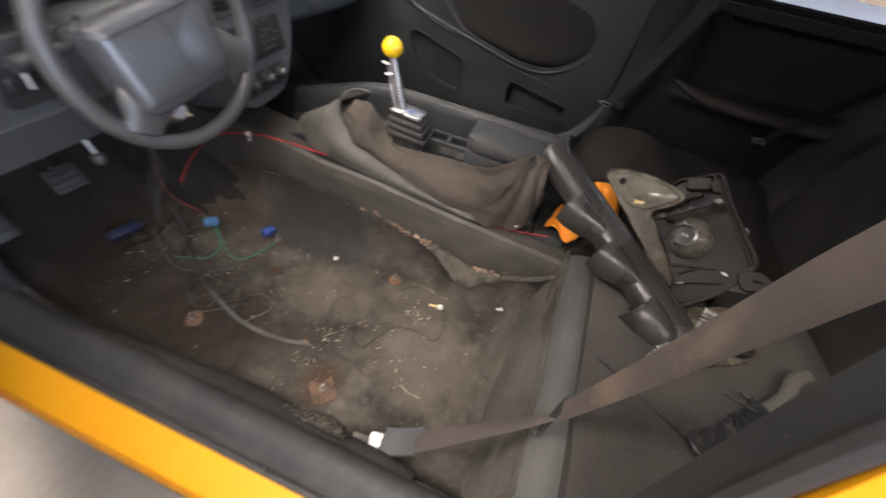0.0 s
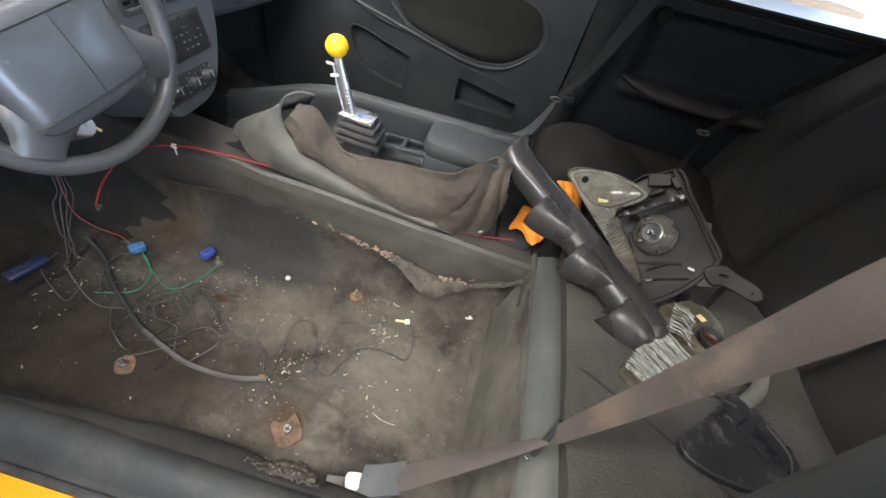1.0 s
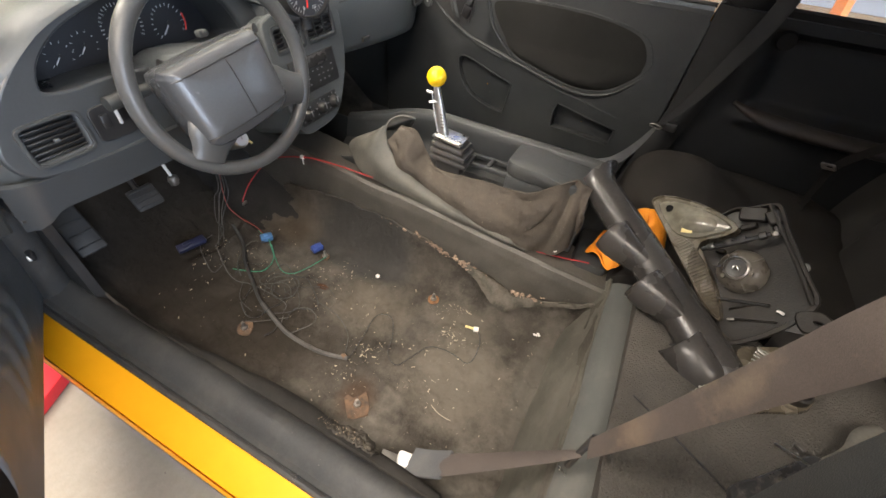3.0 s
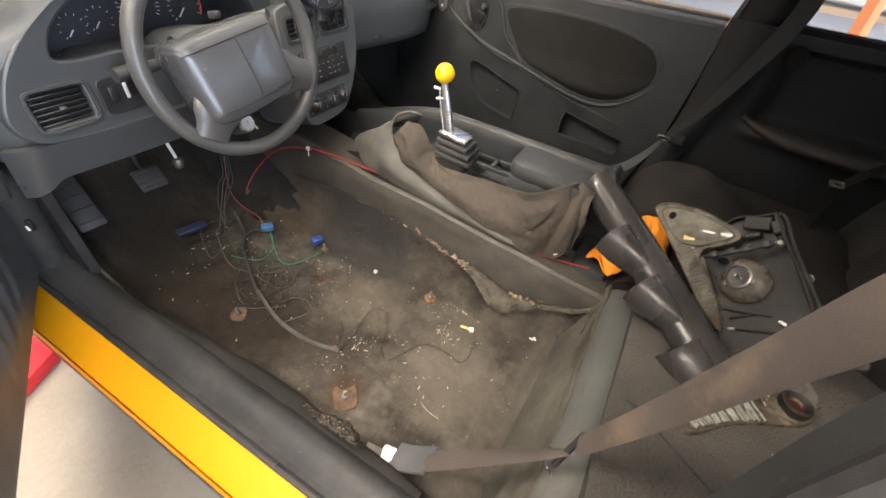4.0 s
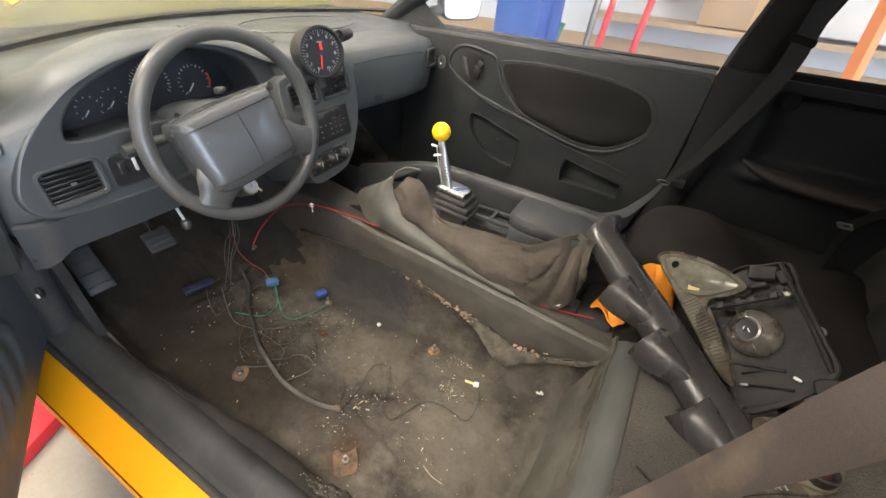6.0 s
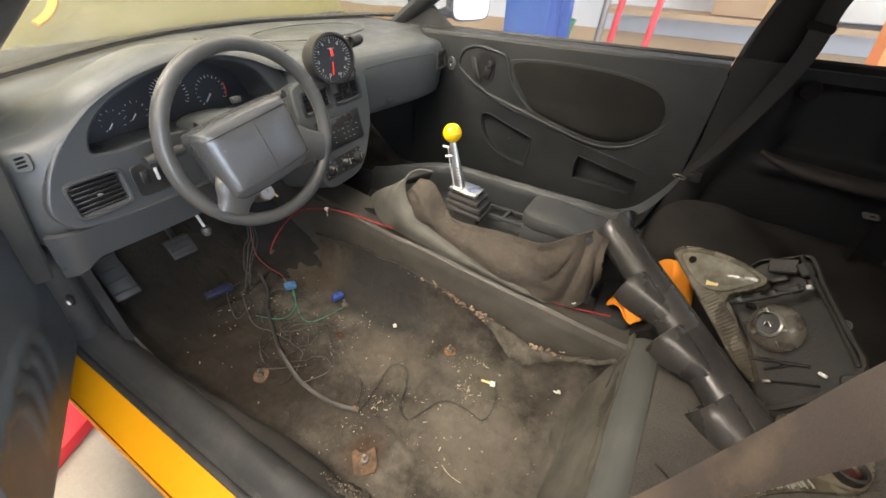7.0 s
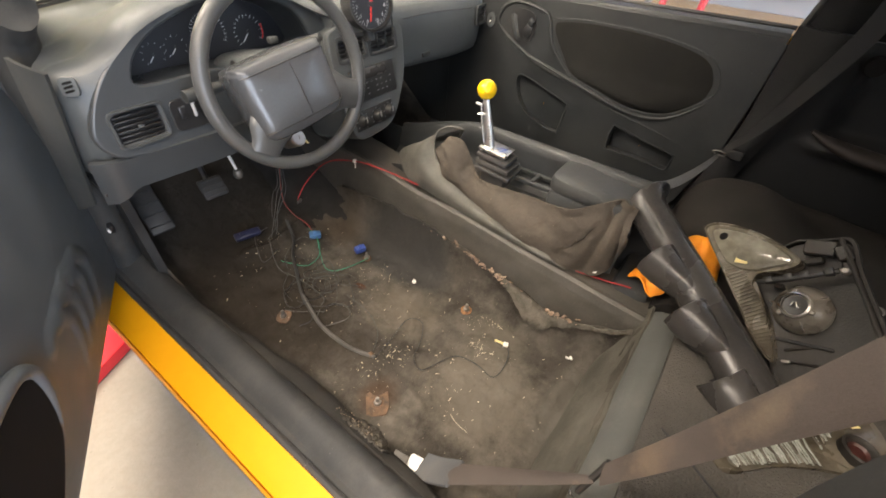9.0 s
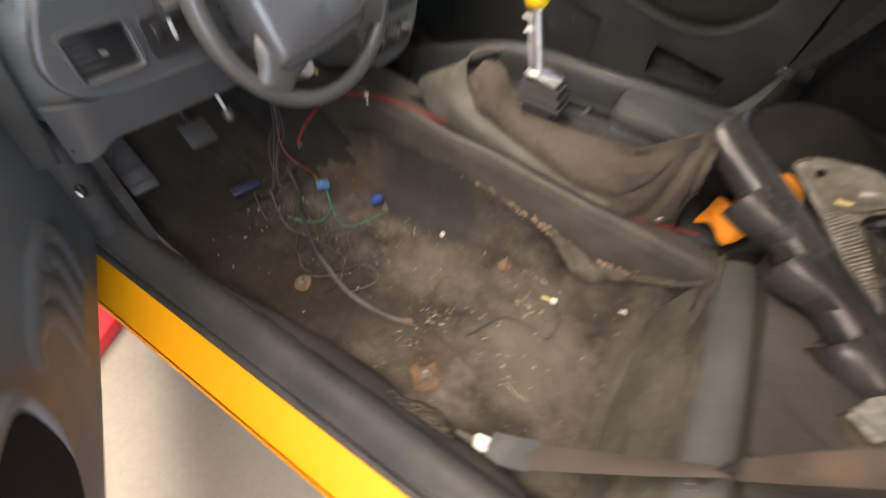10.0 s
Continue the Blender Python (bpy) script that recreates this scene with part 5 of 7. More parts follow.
part("bracket", tube([TM @ Vector((0, -0.055, -0.02)), TM @ Vector((0, -0.085, -0.015))], 0.014, 10), BLACK, tach)
part("foot", rbox((0.05, 0.05, 0.008), pose(TC.x + 0.01, TC.y + 0.05, 0.928, 10, 0, 25), 0.003), BLACK, tach)
part("cable", tube(curve([(0.735, 0.80, 0.965), (0.775, 0.80, 0.955), (0.800, 0.805, 0.92), (0.803, 0.802, 0.86)], 6), 0.003, 6), BLACK, tach)

# ---- far door ----
DX = 1.352
DM = axes((DX, 0, 0), (0, -1, 0), (0, 0, 1))      # panel plane: x runs to the rear, y is up, z faces the cabin
fd = thing("passenger_door", (DX, 0.4, 0.3), "charcoal door panel with cloth insert and pockets", "car door")


def dpt(y, z, out=0.0):
    return Vector((DX - out, y, z))


body = [(0.97, 0.36), (0.97, 0.925), (0.90, 0.94), (-0.125, 0.950), (-0.138, 0.93), (-0.120, 0.62), (-0.085, 0.50), (-0.06, 0.40), (-0.03, 0.355)]
pocket = blob([(0.640, 0.668), (0.628, 0.60), (0.585, 0.545), (0.52, 0.515), (0.440, 0.500), (0.428, 0.515), (0.418, 0.60), (0.425, 0.622), (0.50, 0.645), (0.60, 0.676)])
bin_ = blob([(0.226, 0.590), (0.234, 0.56), (0.231, 0.512), (0.224, 0.503), (0.12, 0.500), (0.018, 0.494), (0.006, 0.500), (0.002, 0.545), (0.008, 0.556), (0.10, 0.572), (0.214, 0.594)])
flip = lambda pts: [(-y, z) for y, z in pts]
part("panel", plate([flip(body), flip(pocket), flip(bin_)], 0.014, DM @ pose(0, 0, -0.004), 0.003), DOORP, fd)
for line, deep in ((pocket, 0.018), (bin_, 0.030)):
    n = len(line)
    cy, cz = sum(p[0] for p in line) / n, sum(p[1] for p in line) / n
    rc = part("pocket", rings(bmesh.new(), [[dpt(y, z, 0.004) for y, z in line], [dpt(lerp(cy, y, 0.97), lerp(cz, z, 0.97), -deep) for y, z in line], [dpt(lerp(cy, y, 0.02), lerp(cz, z, 0.02), -deep) for y, z in line]], True, False), DOORP, fd)
    part("pocket_lip", tube([dpt(y, z, 0.005) for y, z in line], 0.0035, 6, True), DOORP, rc)
part("outer_skin", sheet(lambda u, v: (1.50 - 0.03 * v, lerp(1.0, -0.15, u), lerp(0.20, 0.945, v)), 4, 6, 0.01), YELLOW, fd)
part("window_ledge", rings(bmesh.new(), [[(x, y, z + 0.012 * u) for x, z in ((1.350, 0.915), (1.346, 0.935), (1.352, 0.951), (1.372, 0.957), (1.42, 0.955), (1.42, 0.92))] for u, y in ((i / 20, lerp(0.99, -0.135, i / 20)) for i in range(21))]), DOORP, fd)
part("glass_seal", tube([(1.40, y, lerp(0.957, 0.971, (0.98 - y) / 1.1)) for y in span(0.98, -0.14, 12)], 0.007, 6), RUBBER, fd)
arm = [(0.548, 0.868), (0.51, 0.892), (0.355, 0.903), (0.165, 0.898), (0.028, 0.872), (-0.022, 0.825), (-0.025, 0.765), (0.057, 0.692), (0.13, 0.668), (0.21, 0.668), (0.31, 0.690), (0.428, 0.724), (0.50, 0.79)]
al = blob(arm, 6)
an = len(al)
acy, acz = sum(p[0] for p in al) / an, sum(p[1] for p in al) / an


def swell(z):
    """The armrest juts out towards the bottom of the cloth insert."""
    return 0.006 + 0.022 * max(0.0, 1 - abs(z - 0.69) / 0.08)


def arm_ring(k, extra):
    return [dpt(lerp(acy, y, k), lerp(acz, z, k), extra + swell(lerp(acz, z, k)) * (1 - k ** 6) + 0.004) for y, z in al]


part("cloth_insert", rings(bmesh.new(), [arm_ring(k, 0.0) for k in (1.0, 0.98, 0.94, 0.88, 0.8, 0.7, 0.58, 0.45, 0.3, 0.15, 0.03)]), INSERT, fd, "dark cloth insert above the armrest")
part("insert_bead", tube([dpt(y, z, 0.005) for y, z in al], 0.0024, 8, True), DOORP, fd)
sweep = curve([dpt(0.725, 0.797, 0.004), dpt(0.66, 0.768, 0.006), dpt(0.56, 0.738, 0.010), dpt(0.44, 0.709, 0.012), dpt(0.30, 0.674, 0.012), dpt(0.21, 0.655, 0.012), dpt(0.13, 0.653, 0.010), dpt(0.05, 0.680, 0.006), dpt(-0.03, 0.752, 0.002)], 6)
part("armrest_lip", tube(sweep, [0.0035 + 0.0040 * math.sin(math.pi * i / (len(sweep) - 1)) for i in range(len(sweep))], 10), DOORP, fd)
low = curve([dpt(0.70, 0.780, 0.002), dpt(0.58, 0.732, 0.004), dpt(0.44, 0.695, 0.004), dpt(0.30, 0.660, 0.004), dpt(0.233, 0.641, 0.004), dpt(0.086, 0.615, 0.003), dpt(-0.085, 0.580, 0.002)], 6)
part("panel_crease", tube(low, 0.0040, 8), DOORP, fd)
hb = blob([(0.755, 0.845), (0.735, 0.895), (0.68, 0.918), (0.585, 0.905), (0.555, 0.885), (0.52, 0.80), (0.455, 0.735), (0.435, 0.715), (0.455, 0.705), (0.56, 0.730), (0.66, 0.775), (0.72, 0.808)])
part("handle_surround", tube([dpt(y, z, 0.008) for y, z in hb], 0.0065, 8, True), DOORP, fd)
hs = part("handle_bowl", plate([flip([(lerp(0.62, y, 0.98), lerp(0.83, z, 0.98)) for y, z in hb])], 0.004, DM @ pose(0, 0, 0.006), 0.0), DOORP, fd)
part("handle_recess", plate([flip(blob([(0.715, 0.85), (0.70, 0.885), (0.655, 0.90), (0.61, 0.885), (0.60, 0.84), (0.615, 0.80), (0.65, 0.785), (0.69, 0.80)]))], 0.002, DM @ pose(0, 0, 0.010)), BLACK, hs)
part("door_lever", rings(bmesh.new(), [[dpt(0.690 + 0.012 * a - 0.10 * t * 0.3, 0.875 + b * 0.008 - 0.075 * t, 0.016 + 0.006 * math.sin(math.pi * t) + c) for a, b, c in ((1, 0, 0), (0, 1, 0.006), (-1, 0, 0), (0, -1, -0.004))] for t in (0.0, 0.25, 0.5, 0.75, 1.0)]), DARK, hs, "dark plastic inside door lever")
part("lock_switch", rbox((0.010, 0.020, 0.024), pose(DX - 0.016, 0.618, 0.862, 25, 0, 0), 0.003), DARK, hs)
part("lock_slot", rbox((0.008, 0.030, 0.040), pose(DX - 0.012, 0.630, 0.83, 20, 0, 0), 0.003), BLACK, hs)
lk = part("window_switch", plate([ring2(0.016, 0.024, 28)], 0.004, DM @ pose(-0.788, 0.842, 0.010), 0.0015), GREY, fd)
part("switch_slot", rbox((0.004, 0.008, 0.022), pose(DX - 0.014, 0.788, 0.842), 0.002), BLACK, lk)
part("switch_tip", rbox((0.004, 0.006, 0.008), pose(DX - 0.0165, 0.788, 0.838), 0.002), WHITE, lk)
fg = part("window_pane", sheet(lambda u, v: (lerp(1.41, 1.30, v), lerp(0.98, -0.16, u), lerp(0.95, 1.34, v)), 2, 2, 0.004), HAZE, fd)
fg.visible_shadow = False
mir = thing("door_mirror", (1.70, 0.95, 0.95), "black door mirror with a pale reflecting glass", "mirror")
MM = axes((1.69, 0.905, 1.012), (0.90, -0.43, 0.0), (0.0, 0.0, 1.0))
part("shell", rings(bmesh.new(), [[MM @ Vector((0.105 * s * c, 0.066 * s * k, -d)) for c, k in ring2(1, 1, 28, power=4)] for d, s in ((-0.006, 0.97), (0.0, 1.0), (0.05, 0.92), (0.09, 0.6), (0.10, 0.1))]), BLACK, mir)
part("glass", plate([ring2(0.096, 0.058, 28, power=4)], 0.003, MM @ pose(0, 0, 0.008)), STEEL, mir, "silvered mirror glass")
part("stem", tube([(1.44, 0.97, 0.97), (1.62, 0.96, 0.99)], 0.022, 10), BLACK, mir)
# corner sail behind the windscreen pillar
part("corner_sail", sheet(lambda u, v: (1.375, lerp(1.02, 0.80, u), lerp(0.945, 0.955 + 0.16 * (1 - u), v)), 6, 4, 0.01), DOORP, fd)

# ---- far pillar, rear side and its belt ----
bp = thing("centre_pillar_far", (1.37, -0.2, 0.3), "dark centre pillar with belt guide", "pillar", kind="structure")
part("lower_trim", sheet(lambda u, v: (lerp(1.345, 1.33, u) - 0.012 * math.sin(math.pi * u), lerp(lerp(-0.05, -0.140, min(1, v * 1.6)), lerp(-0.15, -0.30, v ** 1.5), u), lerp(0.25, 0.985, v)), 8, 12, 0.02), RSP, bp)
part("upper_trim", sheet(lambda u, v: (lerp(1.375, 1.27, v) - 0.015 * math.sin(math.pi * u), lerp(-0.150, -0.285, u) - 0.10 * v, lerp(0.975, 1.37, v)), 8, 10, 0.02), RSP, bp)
part("door_seal", tube(curve([(1.372, -0.05, 0.34), (1.372, -0.10, 0.48), (1.372, -0.140, 0.65), (1.375, -0.148, 0.95), (1.345, -0.19, 1.15), (1.28, -0.235, 1.35)], 8), 0.010, 8), RUBBER, bp)
part("backing", sheet(lambda u, v: (1.41, lerp(-0.02, -0.33, u), lerp(0.22, 0.95, v)), 4, 10, 0.01), BLACK, bp)
part("gap_edge", tube(curve([(1.362, -0.135, 0.9), (1.375, -0.145, 0.985), (1.345, -0.183, 1.15), (1.28, -0.228, 1.35)], 8), 0.0014, 6), YELLOW, bp, "thin line of yellow paint")
rs = thing("rear_side_panel", (1.35, -0.7, 0.3), "black rear side trim panel with armrest", "side panel", kind="structure")


def side_trim(u, v):
    y, z = lerp(lerp(-0.13, -0.30, v ** 1.5), -1.45, u), lerp(0.30, 0.978, v)
    sunk = soft(0.722, 0.752, z) * (1 - soft(0.925, 0.950, z)) * soft(-0.300, -0.355, y) * (1 - soft(-1.05, -1.15, y))
    proud = math.exp(-((z - 0.705) / 0.022) ** 2) * soft(-0.27, -0.36, y)
    return (1.345 + 0.02 * u + 0.040 * sunk - 0.026 * proud, y, z)


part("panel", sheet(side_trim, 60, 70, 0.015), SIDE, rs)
# the ridge's brownish highlight is put into the pad's colour
part("armrest_pad", tube([(1.334, y, 0.708 + 0.045 * math.exp((y + 0.30) / 0.10) + 0.006 * math.sin(y * 4)) for y in span(-0.30, -0.95, 20)], [0.010, 0.018, 0.026, 0.032] + [0.036] * 15 + [0.030, 0.012], 16, flat=0.6), ARMREST, rs, "padded rear armrest with a brown highlight painted in")
# black sheet laid in the sunk part above the armrest, darkening it
part("cloth_insert", sheet(lambda u, v: (1.388 + 0.012 * u, lerp(-0.345, -1.08, u), lerp(0.752, 0.925, v)), 10, 6, 0.006), BACK, rs, "black sheet lining the recess of the side trim")
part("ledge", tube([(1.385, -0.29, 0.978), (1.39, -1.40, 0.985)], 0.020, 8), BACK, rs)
part("belt_button", lathe([(0.022, -0.01), (0.026, 0.006), (0.020, 0.014), (0.0, 0.016)], axes((1.325, -0.335, 0.93), (0, 1, 0), (0, 0, 1)), 18), BACK, rs)
q = part("quarter_pane", sheet(lambda u, v: (lerp(1.40, 1.31, v), lerp(-0.30, -1.42, u), lerp(0.985, 1.34, v)), 2, 2, 0.004), HAZE, rs)
q.visible_shadow = False
rw = thing("rear_window", (0.7, -1.6, 1.0), "sloping rear window glass", "rear window", kind="structure")
# out of view; its dark glass is added to keep daylight off the side trim
q = part("pane", sheet(lambda u, v: (lerp(0.05, 1.36, u), lerp(-1.85, -1.50, v), lerp(0.99, 1.38, v)), 2, 2, 0.004), TINTED, rw, "unseen pane darkened to hold back daylight")
part("parcel_shelf", rbox((1.42, 0.85, 0.03), pose(0.70, -1.45, 0.965), 0.01), BACK, rw)


def ribbon(name, mid, across, parent, mat_, half=0.0235, thick=0.0014, label="", curl=0.0, start=1.0, end=1.0):
    """A strap along mid; across: its side direction at each point."""
    k = len(mid) - 1

    def f(u, v):
        i = min(int(u * k), k - 1)
        t = u * k - i
        p, s = mid[i].lerp(mid[i + 1], t), across[i].lerp(across[i + 1], t).normalized()
        d = (mid[i + 1] - mid[i]).normalized()
        n = s.cross(d)
        w = (v - 0.5) * 2
        wide = half * lerp(start, 1.0, min(1.0, u * 1.4)) * lerp(1.0, end, max(0.0, (u - 0.45) / 0.55))
        return p + s * wide * w + n * curl * (1 - w * w)

    return part(name, sheet(f, k * 2, 6, thick), mat_, parent, label)


def strap(pts, sides, n=8):
    mid = curve(pts, n)
    sd = curve(sides, n)
    return mid, sd


pb = thing("passenger_belt", (1.29, -0.12, 0.63), "grey seat belt drawn from pillar to console", "seat belt", "seat belts")
mid, sd = strap([(1.262, -0.31, 1.36), (1.285, -0.29, 1.13), (1.292, -0.275, 0.985), (1.292, -0.19, 0.75), (1.288, -0.125, 0.635)], [(0, 1, 0.1), (0, 1, 0.1), (0, 1, 0.1), (0, 0.9, -0.4), (0, 0.8, -0.6)])
ribbon("shoulder_strap", mid, sd, pb, BELT_DARK, 0.024, label="dark grey shoulder webbing")
mid, sd = strap([(1.286, -0.118, 0.625), (1.20, -0.09, 0.600), (1.08, -0.045, 0.585), (0.99, 0.0, 0.598), (0.92, 0.030, 0.612)], [(0, 0.6, 0.5), (0, 0.9, 0.4), (0.2, 1, 0.35), (0.3, 1, 0.2), (0.3, 1, 0.2)])
ribbon("lap_strap", mid, sd, pb, SLEEVE, 0.019, label="grey lap webbing pulled across", start=0.3)
part("tongue_loop", tube(curve([(1.280, -0.138, 0.636), (1.281, -0.112, 0.640), (1.287, -0.100, 0.631), (1.290, -0.128, 0.624)], 5, True), 0.0024, 8, True), IRON, pb, "bright metal belt loop")
part("belt_anchor", rbox((0.02, 0.05, 0.03), pose(1.305, -0.155, 0.635), 0.005), BLACK, pb)
part("guide_ring", rbox((0.014, 0.062, 0.020), pose(1.290, -0.285, 1.08, 10, 0, 0), 0.006), BACK, pb)

# ---- rear bench ----
bench = thing("rear_bench", (0.7, -0.4, 0.25), "dark cloth rear bench with a grey front edging", "rear bench")


def cushion(u, v):
    x, y = lerp(0.03, 1.335, u), lerp(-0.205, -0.74, v)
    z = 0.472 + 0.012 * math.sin(math.pi * v) - 0.03 * max(0, v - 0.8) / 0.2
    z += 0.126 * math.exp(-(abs(x - 1.12) / 0.185) ** 2 - ((v - 0.06) / 0.34) ** 2) + 0.03 * math.exp(-((x - 1.25) / 0.08) ** 2) * soft(0.2, 0.5, v)
    z += 0.020 * math.exp(-((x - 0.30) / 0.16) ** 2 - ((v - 0.4) / 0.4) ** 2)
    z -= 0.020 * math.exp(-((x - 0.70) / 0.10) ** 2)
    return (x, y, z + wob((x, y, 0), 9, 0.005))


part("cushion", sheet(lambda u, v: cushion(u * 0.505, v), 56, 36, 0.05), SEAT, bench)


def bolster(u, v):
    """The raised end of the bench: rounded over its front, sloping off to the rear."""
    x = lerp(0.70, 1.335, u)
    at = (x - 0.03) / 1.305
    if v > 0.42:
        return cushion(at, (v - 0.42) / 0.58)
    top = Vector(cushion(at, 0.0))
    r = 0.045 + 0.42 * max(0.0, top.z - 0.475)
    if v < 0.14:
        return (x, top.y + r, lerp(0.36, top.z - r, v / 0.14))
    a = math.pi / 2 * (v - 0.14) / 0.28
    return (x, top.y + r * math.cos(a), top.z - r + r * math.sin(a))


part("cushion_seam", tube([Vector(cushion((x - 0.03) / 1.305, (-0.205 - y) / 0.535)) + Vector((0, 0, 0.0505)) for x, y in ((lerp(0.318, 0.13, t), lerp(-0.225, -0.497, t)) for t in span(0, 1, 24))], 0.0022, 6), BLACK, bench, "dark piped seam")
part("bolster", sheet(bolster, 60, 72, 0.03), BOLSTER_SHADE, bench, "smooth side bolster in darkened seat cloth", 80)


def edging(u, v):
    x = lerp(0.03, 1.335, u)
    c = Vector(cushion(u, 0.0))
    lift = c.z - 0.472
    pts = [(-0.212, 0.474 + lift), (-0.190, 0.478 + lift), (-0.165, 0.470 + lift), (-0.148, 0.450 + lift * 0.7), (-0.143, 0.425 + lift * 0.3), (-0.140, 0.38)]
    k = v * (len(pts) - 1)
    i = min(int(k), len(pts) - 2)
    y, z = (lerp(pts[i][j], pts[i + 1][j], k - i) for j in (0, 1))
    return (x, y + wob((x, 0, 0), 5, 0.008) * v, z)


part("front_edging", sheet(lambda u, v: edging(u * 0.505, v), 40, 15, 0.006), BAND, bench, "smooth grey edging strip")
part("riser", sheet(lambda u, v: (lerp(0.06, 1.335, u), lerp(-0.080, -0.150, v) + wob((u * 4, v * 2, 1), 3, 0.005), lerp(0.25, 0.445, v)), 60, 16, 0.006), RISER, bench, "pale dusty carpet on the riser")


def backrest(u, v):
    x, z = lerp(0.02, 1.345, u), lerp(0.44, 1.02, v)
    y = -0.70 - 0.24 * v + 0.035 * math.sin(math.pi * min(1, v * 1.1)) + 0.035 * math.exp(-((x - 1.0) / 0.2) ** 2) * math.sin(math.pi * v) + 0.03 * math.exp(-((x - 0.35) / 0.2) ** 2) * math.sin(math.pi * v)
    for line in (0.18, 0.50, 0.85, 1.15):
        y -= 0.030 * math.exp(-((x - line) / 0.022) ** 2) * min(1.0, v * 5)
    return (x, y + wob((x, 0, z), 6, 0.006), z)


part("backrest", sheet(lambda u, v: backrest(1 - u, v), 160, 40, 0.08), BACKREST, bench)
bk = thing("rear_buckle", (1.14, -0.60, 0.62), "black rear belt with bright steel tongue", "belt buckle", "seat belts")
mid, sd = strap([(1.22, -0.585, 0.54), (1.205, -0.580, 0.62), (1.17, -0.572, 0.70), (1.10, -0.600, 0.80), (1.04, -0.64, 0.90), (0.98, -0.70, 1.03)], [(0.8, 0.3, 0.2)] * 6)
ribbon("webbing", mid, sd, bk, BACK, 0.013)
part("tongue", as_bm(plate([ring2(0.020, 0.0085, 28, 0, 0, 9), ring2(0.011, 0.0045, 24, -0.004, 0, 9)], 0.003, pose(1.165, -0.556, 0.695, 60, 20, 30), 0.0008)), IRON, bk, "bright steel tongue")

# ---- driver belt ----
db = thing("driver_belt", (0.11, 0.0, 0.3), "dirty taupe seat belt hanging across the doorway", "seat belt", "seat belts")
mid, sd = strap([(0.085, -0.320, 1.26), (0.108, -0.283, 1.10), (0.123, -0.258, 0.984), (0.1345, -0.232, 0.863), (0.149, -0.199, 0.708), (0.160, -0.166, 0.575)], [(0.65, 0.38, 0.66), (0.65, 0.38, 0.68), (0.62, 0.36, 0.70), (0.57, 0.28, 0.77), (0.57, 0.19, 0.79), (0.40, 0.20, 0.88)], 10)
ribbon("shoulder_strap", mid, sd, db, BELT, 0.0285, label="wide taupe webbing with pale stains", curl=0.003, end=0.66)
mid, sd = strap([(0.158, -0.158, 0.548), (0.132, -0.07, 0.465), (0.108, 0.015, 0.385), (0.102, 0.060, 0.335)], [(0.5, 0.5, -0.55), (0.9, 0.1, -0.2), (1, 0, 0), (1, 0, 0)], 8)
ribbon("lap_strap", mid, sd, db, BELT, 0.0225, label="taupe lap webbing", curl=0.002, start=0.45)
mid, sd = strap([(0.106, 0.030, 0.364), (0.101, 0.070, 0.326), (0.097, 0.105, 0.304)], [(1, 0, 0)] * 3, 6)
ribbon("sleeve", mid, sd, db, SLEEVE, 0.028, 0.006, "blue grey plastic sleeve")
part("tongue", tube([(0.172, -0.166, 0.592), (0.150, -0.152, 0.510)], 0.0055, 8), BLACK, db, "black belt tongue")
part("tongue_blade", rbox((0.008, 0.022, 0.003), pose(0.147, -0.149, 0.492, 60, 20, 40), 0.001), STEEL, db, "bright steel blade")
part("anchor_cap", rbox((0.034, 0.030, 0.022), pose(0.092, 0.118, 0.300, 15, 10, 20), 0.006), WHITE, db, "white plastic anchor cap")
part("anchor_bracket", rbox((0.030, 0.05, 0.004), pose(0.085, 0.145, 0.285, 25, -15, 10), 0.001), IRON, db)

# ---- near pillar behind the doorway ----
np_ = thing("centre_pillar_near", (-0.02, -0.3, 0.3), "black centre pillar trim beside yellow bodywork", "pillar", kind="structure")
part("trim", sheet(lambda u, v: (lerp(-0.042, 0.010, u) - 0.006 * math.sin(math.pi * u), lerp(-0.212, -0.226, u) - 0.06 * max(0, v - 0.6), lerp(0.34, 1.36, v)), 10, 20, 0.012), DARK, np_)
part("trim_inner", sheet(lambda u, v: (lerp(0.010, 0.052, u), lerp(-0.226, -0.46, u) - 0.06 * max(0, v - 0.6), lerp(0.34, 1.36, v)), 8, 20, 0.012), DARK, np_)
for off, r in ((0.0, 0.010), (0.026, 0.006)):
    part("seal", tube([(-0.040 + off, -0.205 - off * 0.46 - 0.06 * max(0, v - 0.6), lerp(0.34, 1.36, v)) for v in span(0, 1, 16)], r, 8), RUBBER, np_)
part("body_side", sheet(lambda u, v: (lerp(-0.050, -0.115, min(1, u * 6)) - 0.01 * math.sin(math.pi * v), lerp(-0.215, -1.35, u), lerp(0.30, 1.0, v)), 24, 12, 0.012), YELLOW, np_, "yellow painted bodywork")
part("body_upper", sheet(lambda u, v: (lerp(-0.050, -0.07, u) + 0.10 * v, lerp(-0.225, -0.40, u) - 0.03 * v, lerp(1.0, 1.38, v)), 8, 8, 0.012), YELLOW, np_)
part("inner_panel", sheet(lambda u, v: (0.045, lerp(-1.45, -0.46, u), lerp(0.30, 0.975, v)), 8, 8, 0.02), DARK, np_)

# ---- open driver door ----
HX, HY = -0.050, 1.070
AW = radians(28)
dirn = Vector((-math.sin(AW), -math.cos(AW), 0))
OD = Matrix.Translation((HX, HY, 0)) @ Matrix((dirn, (0, 0, 1), (math.cos(AW), -math.sin(AW), 0))).transposed().to_4x4()   # x along the door, y up, z out of its inner face
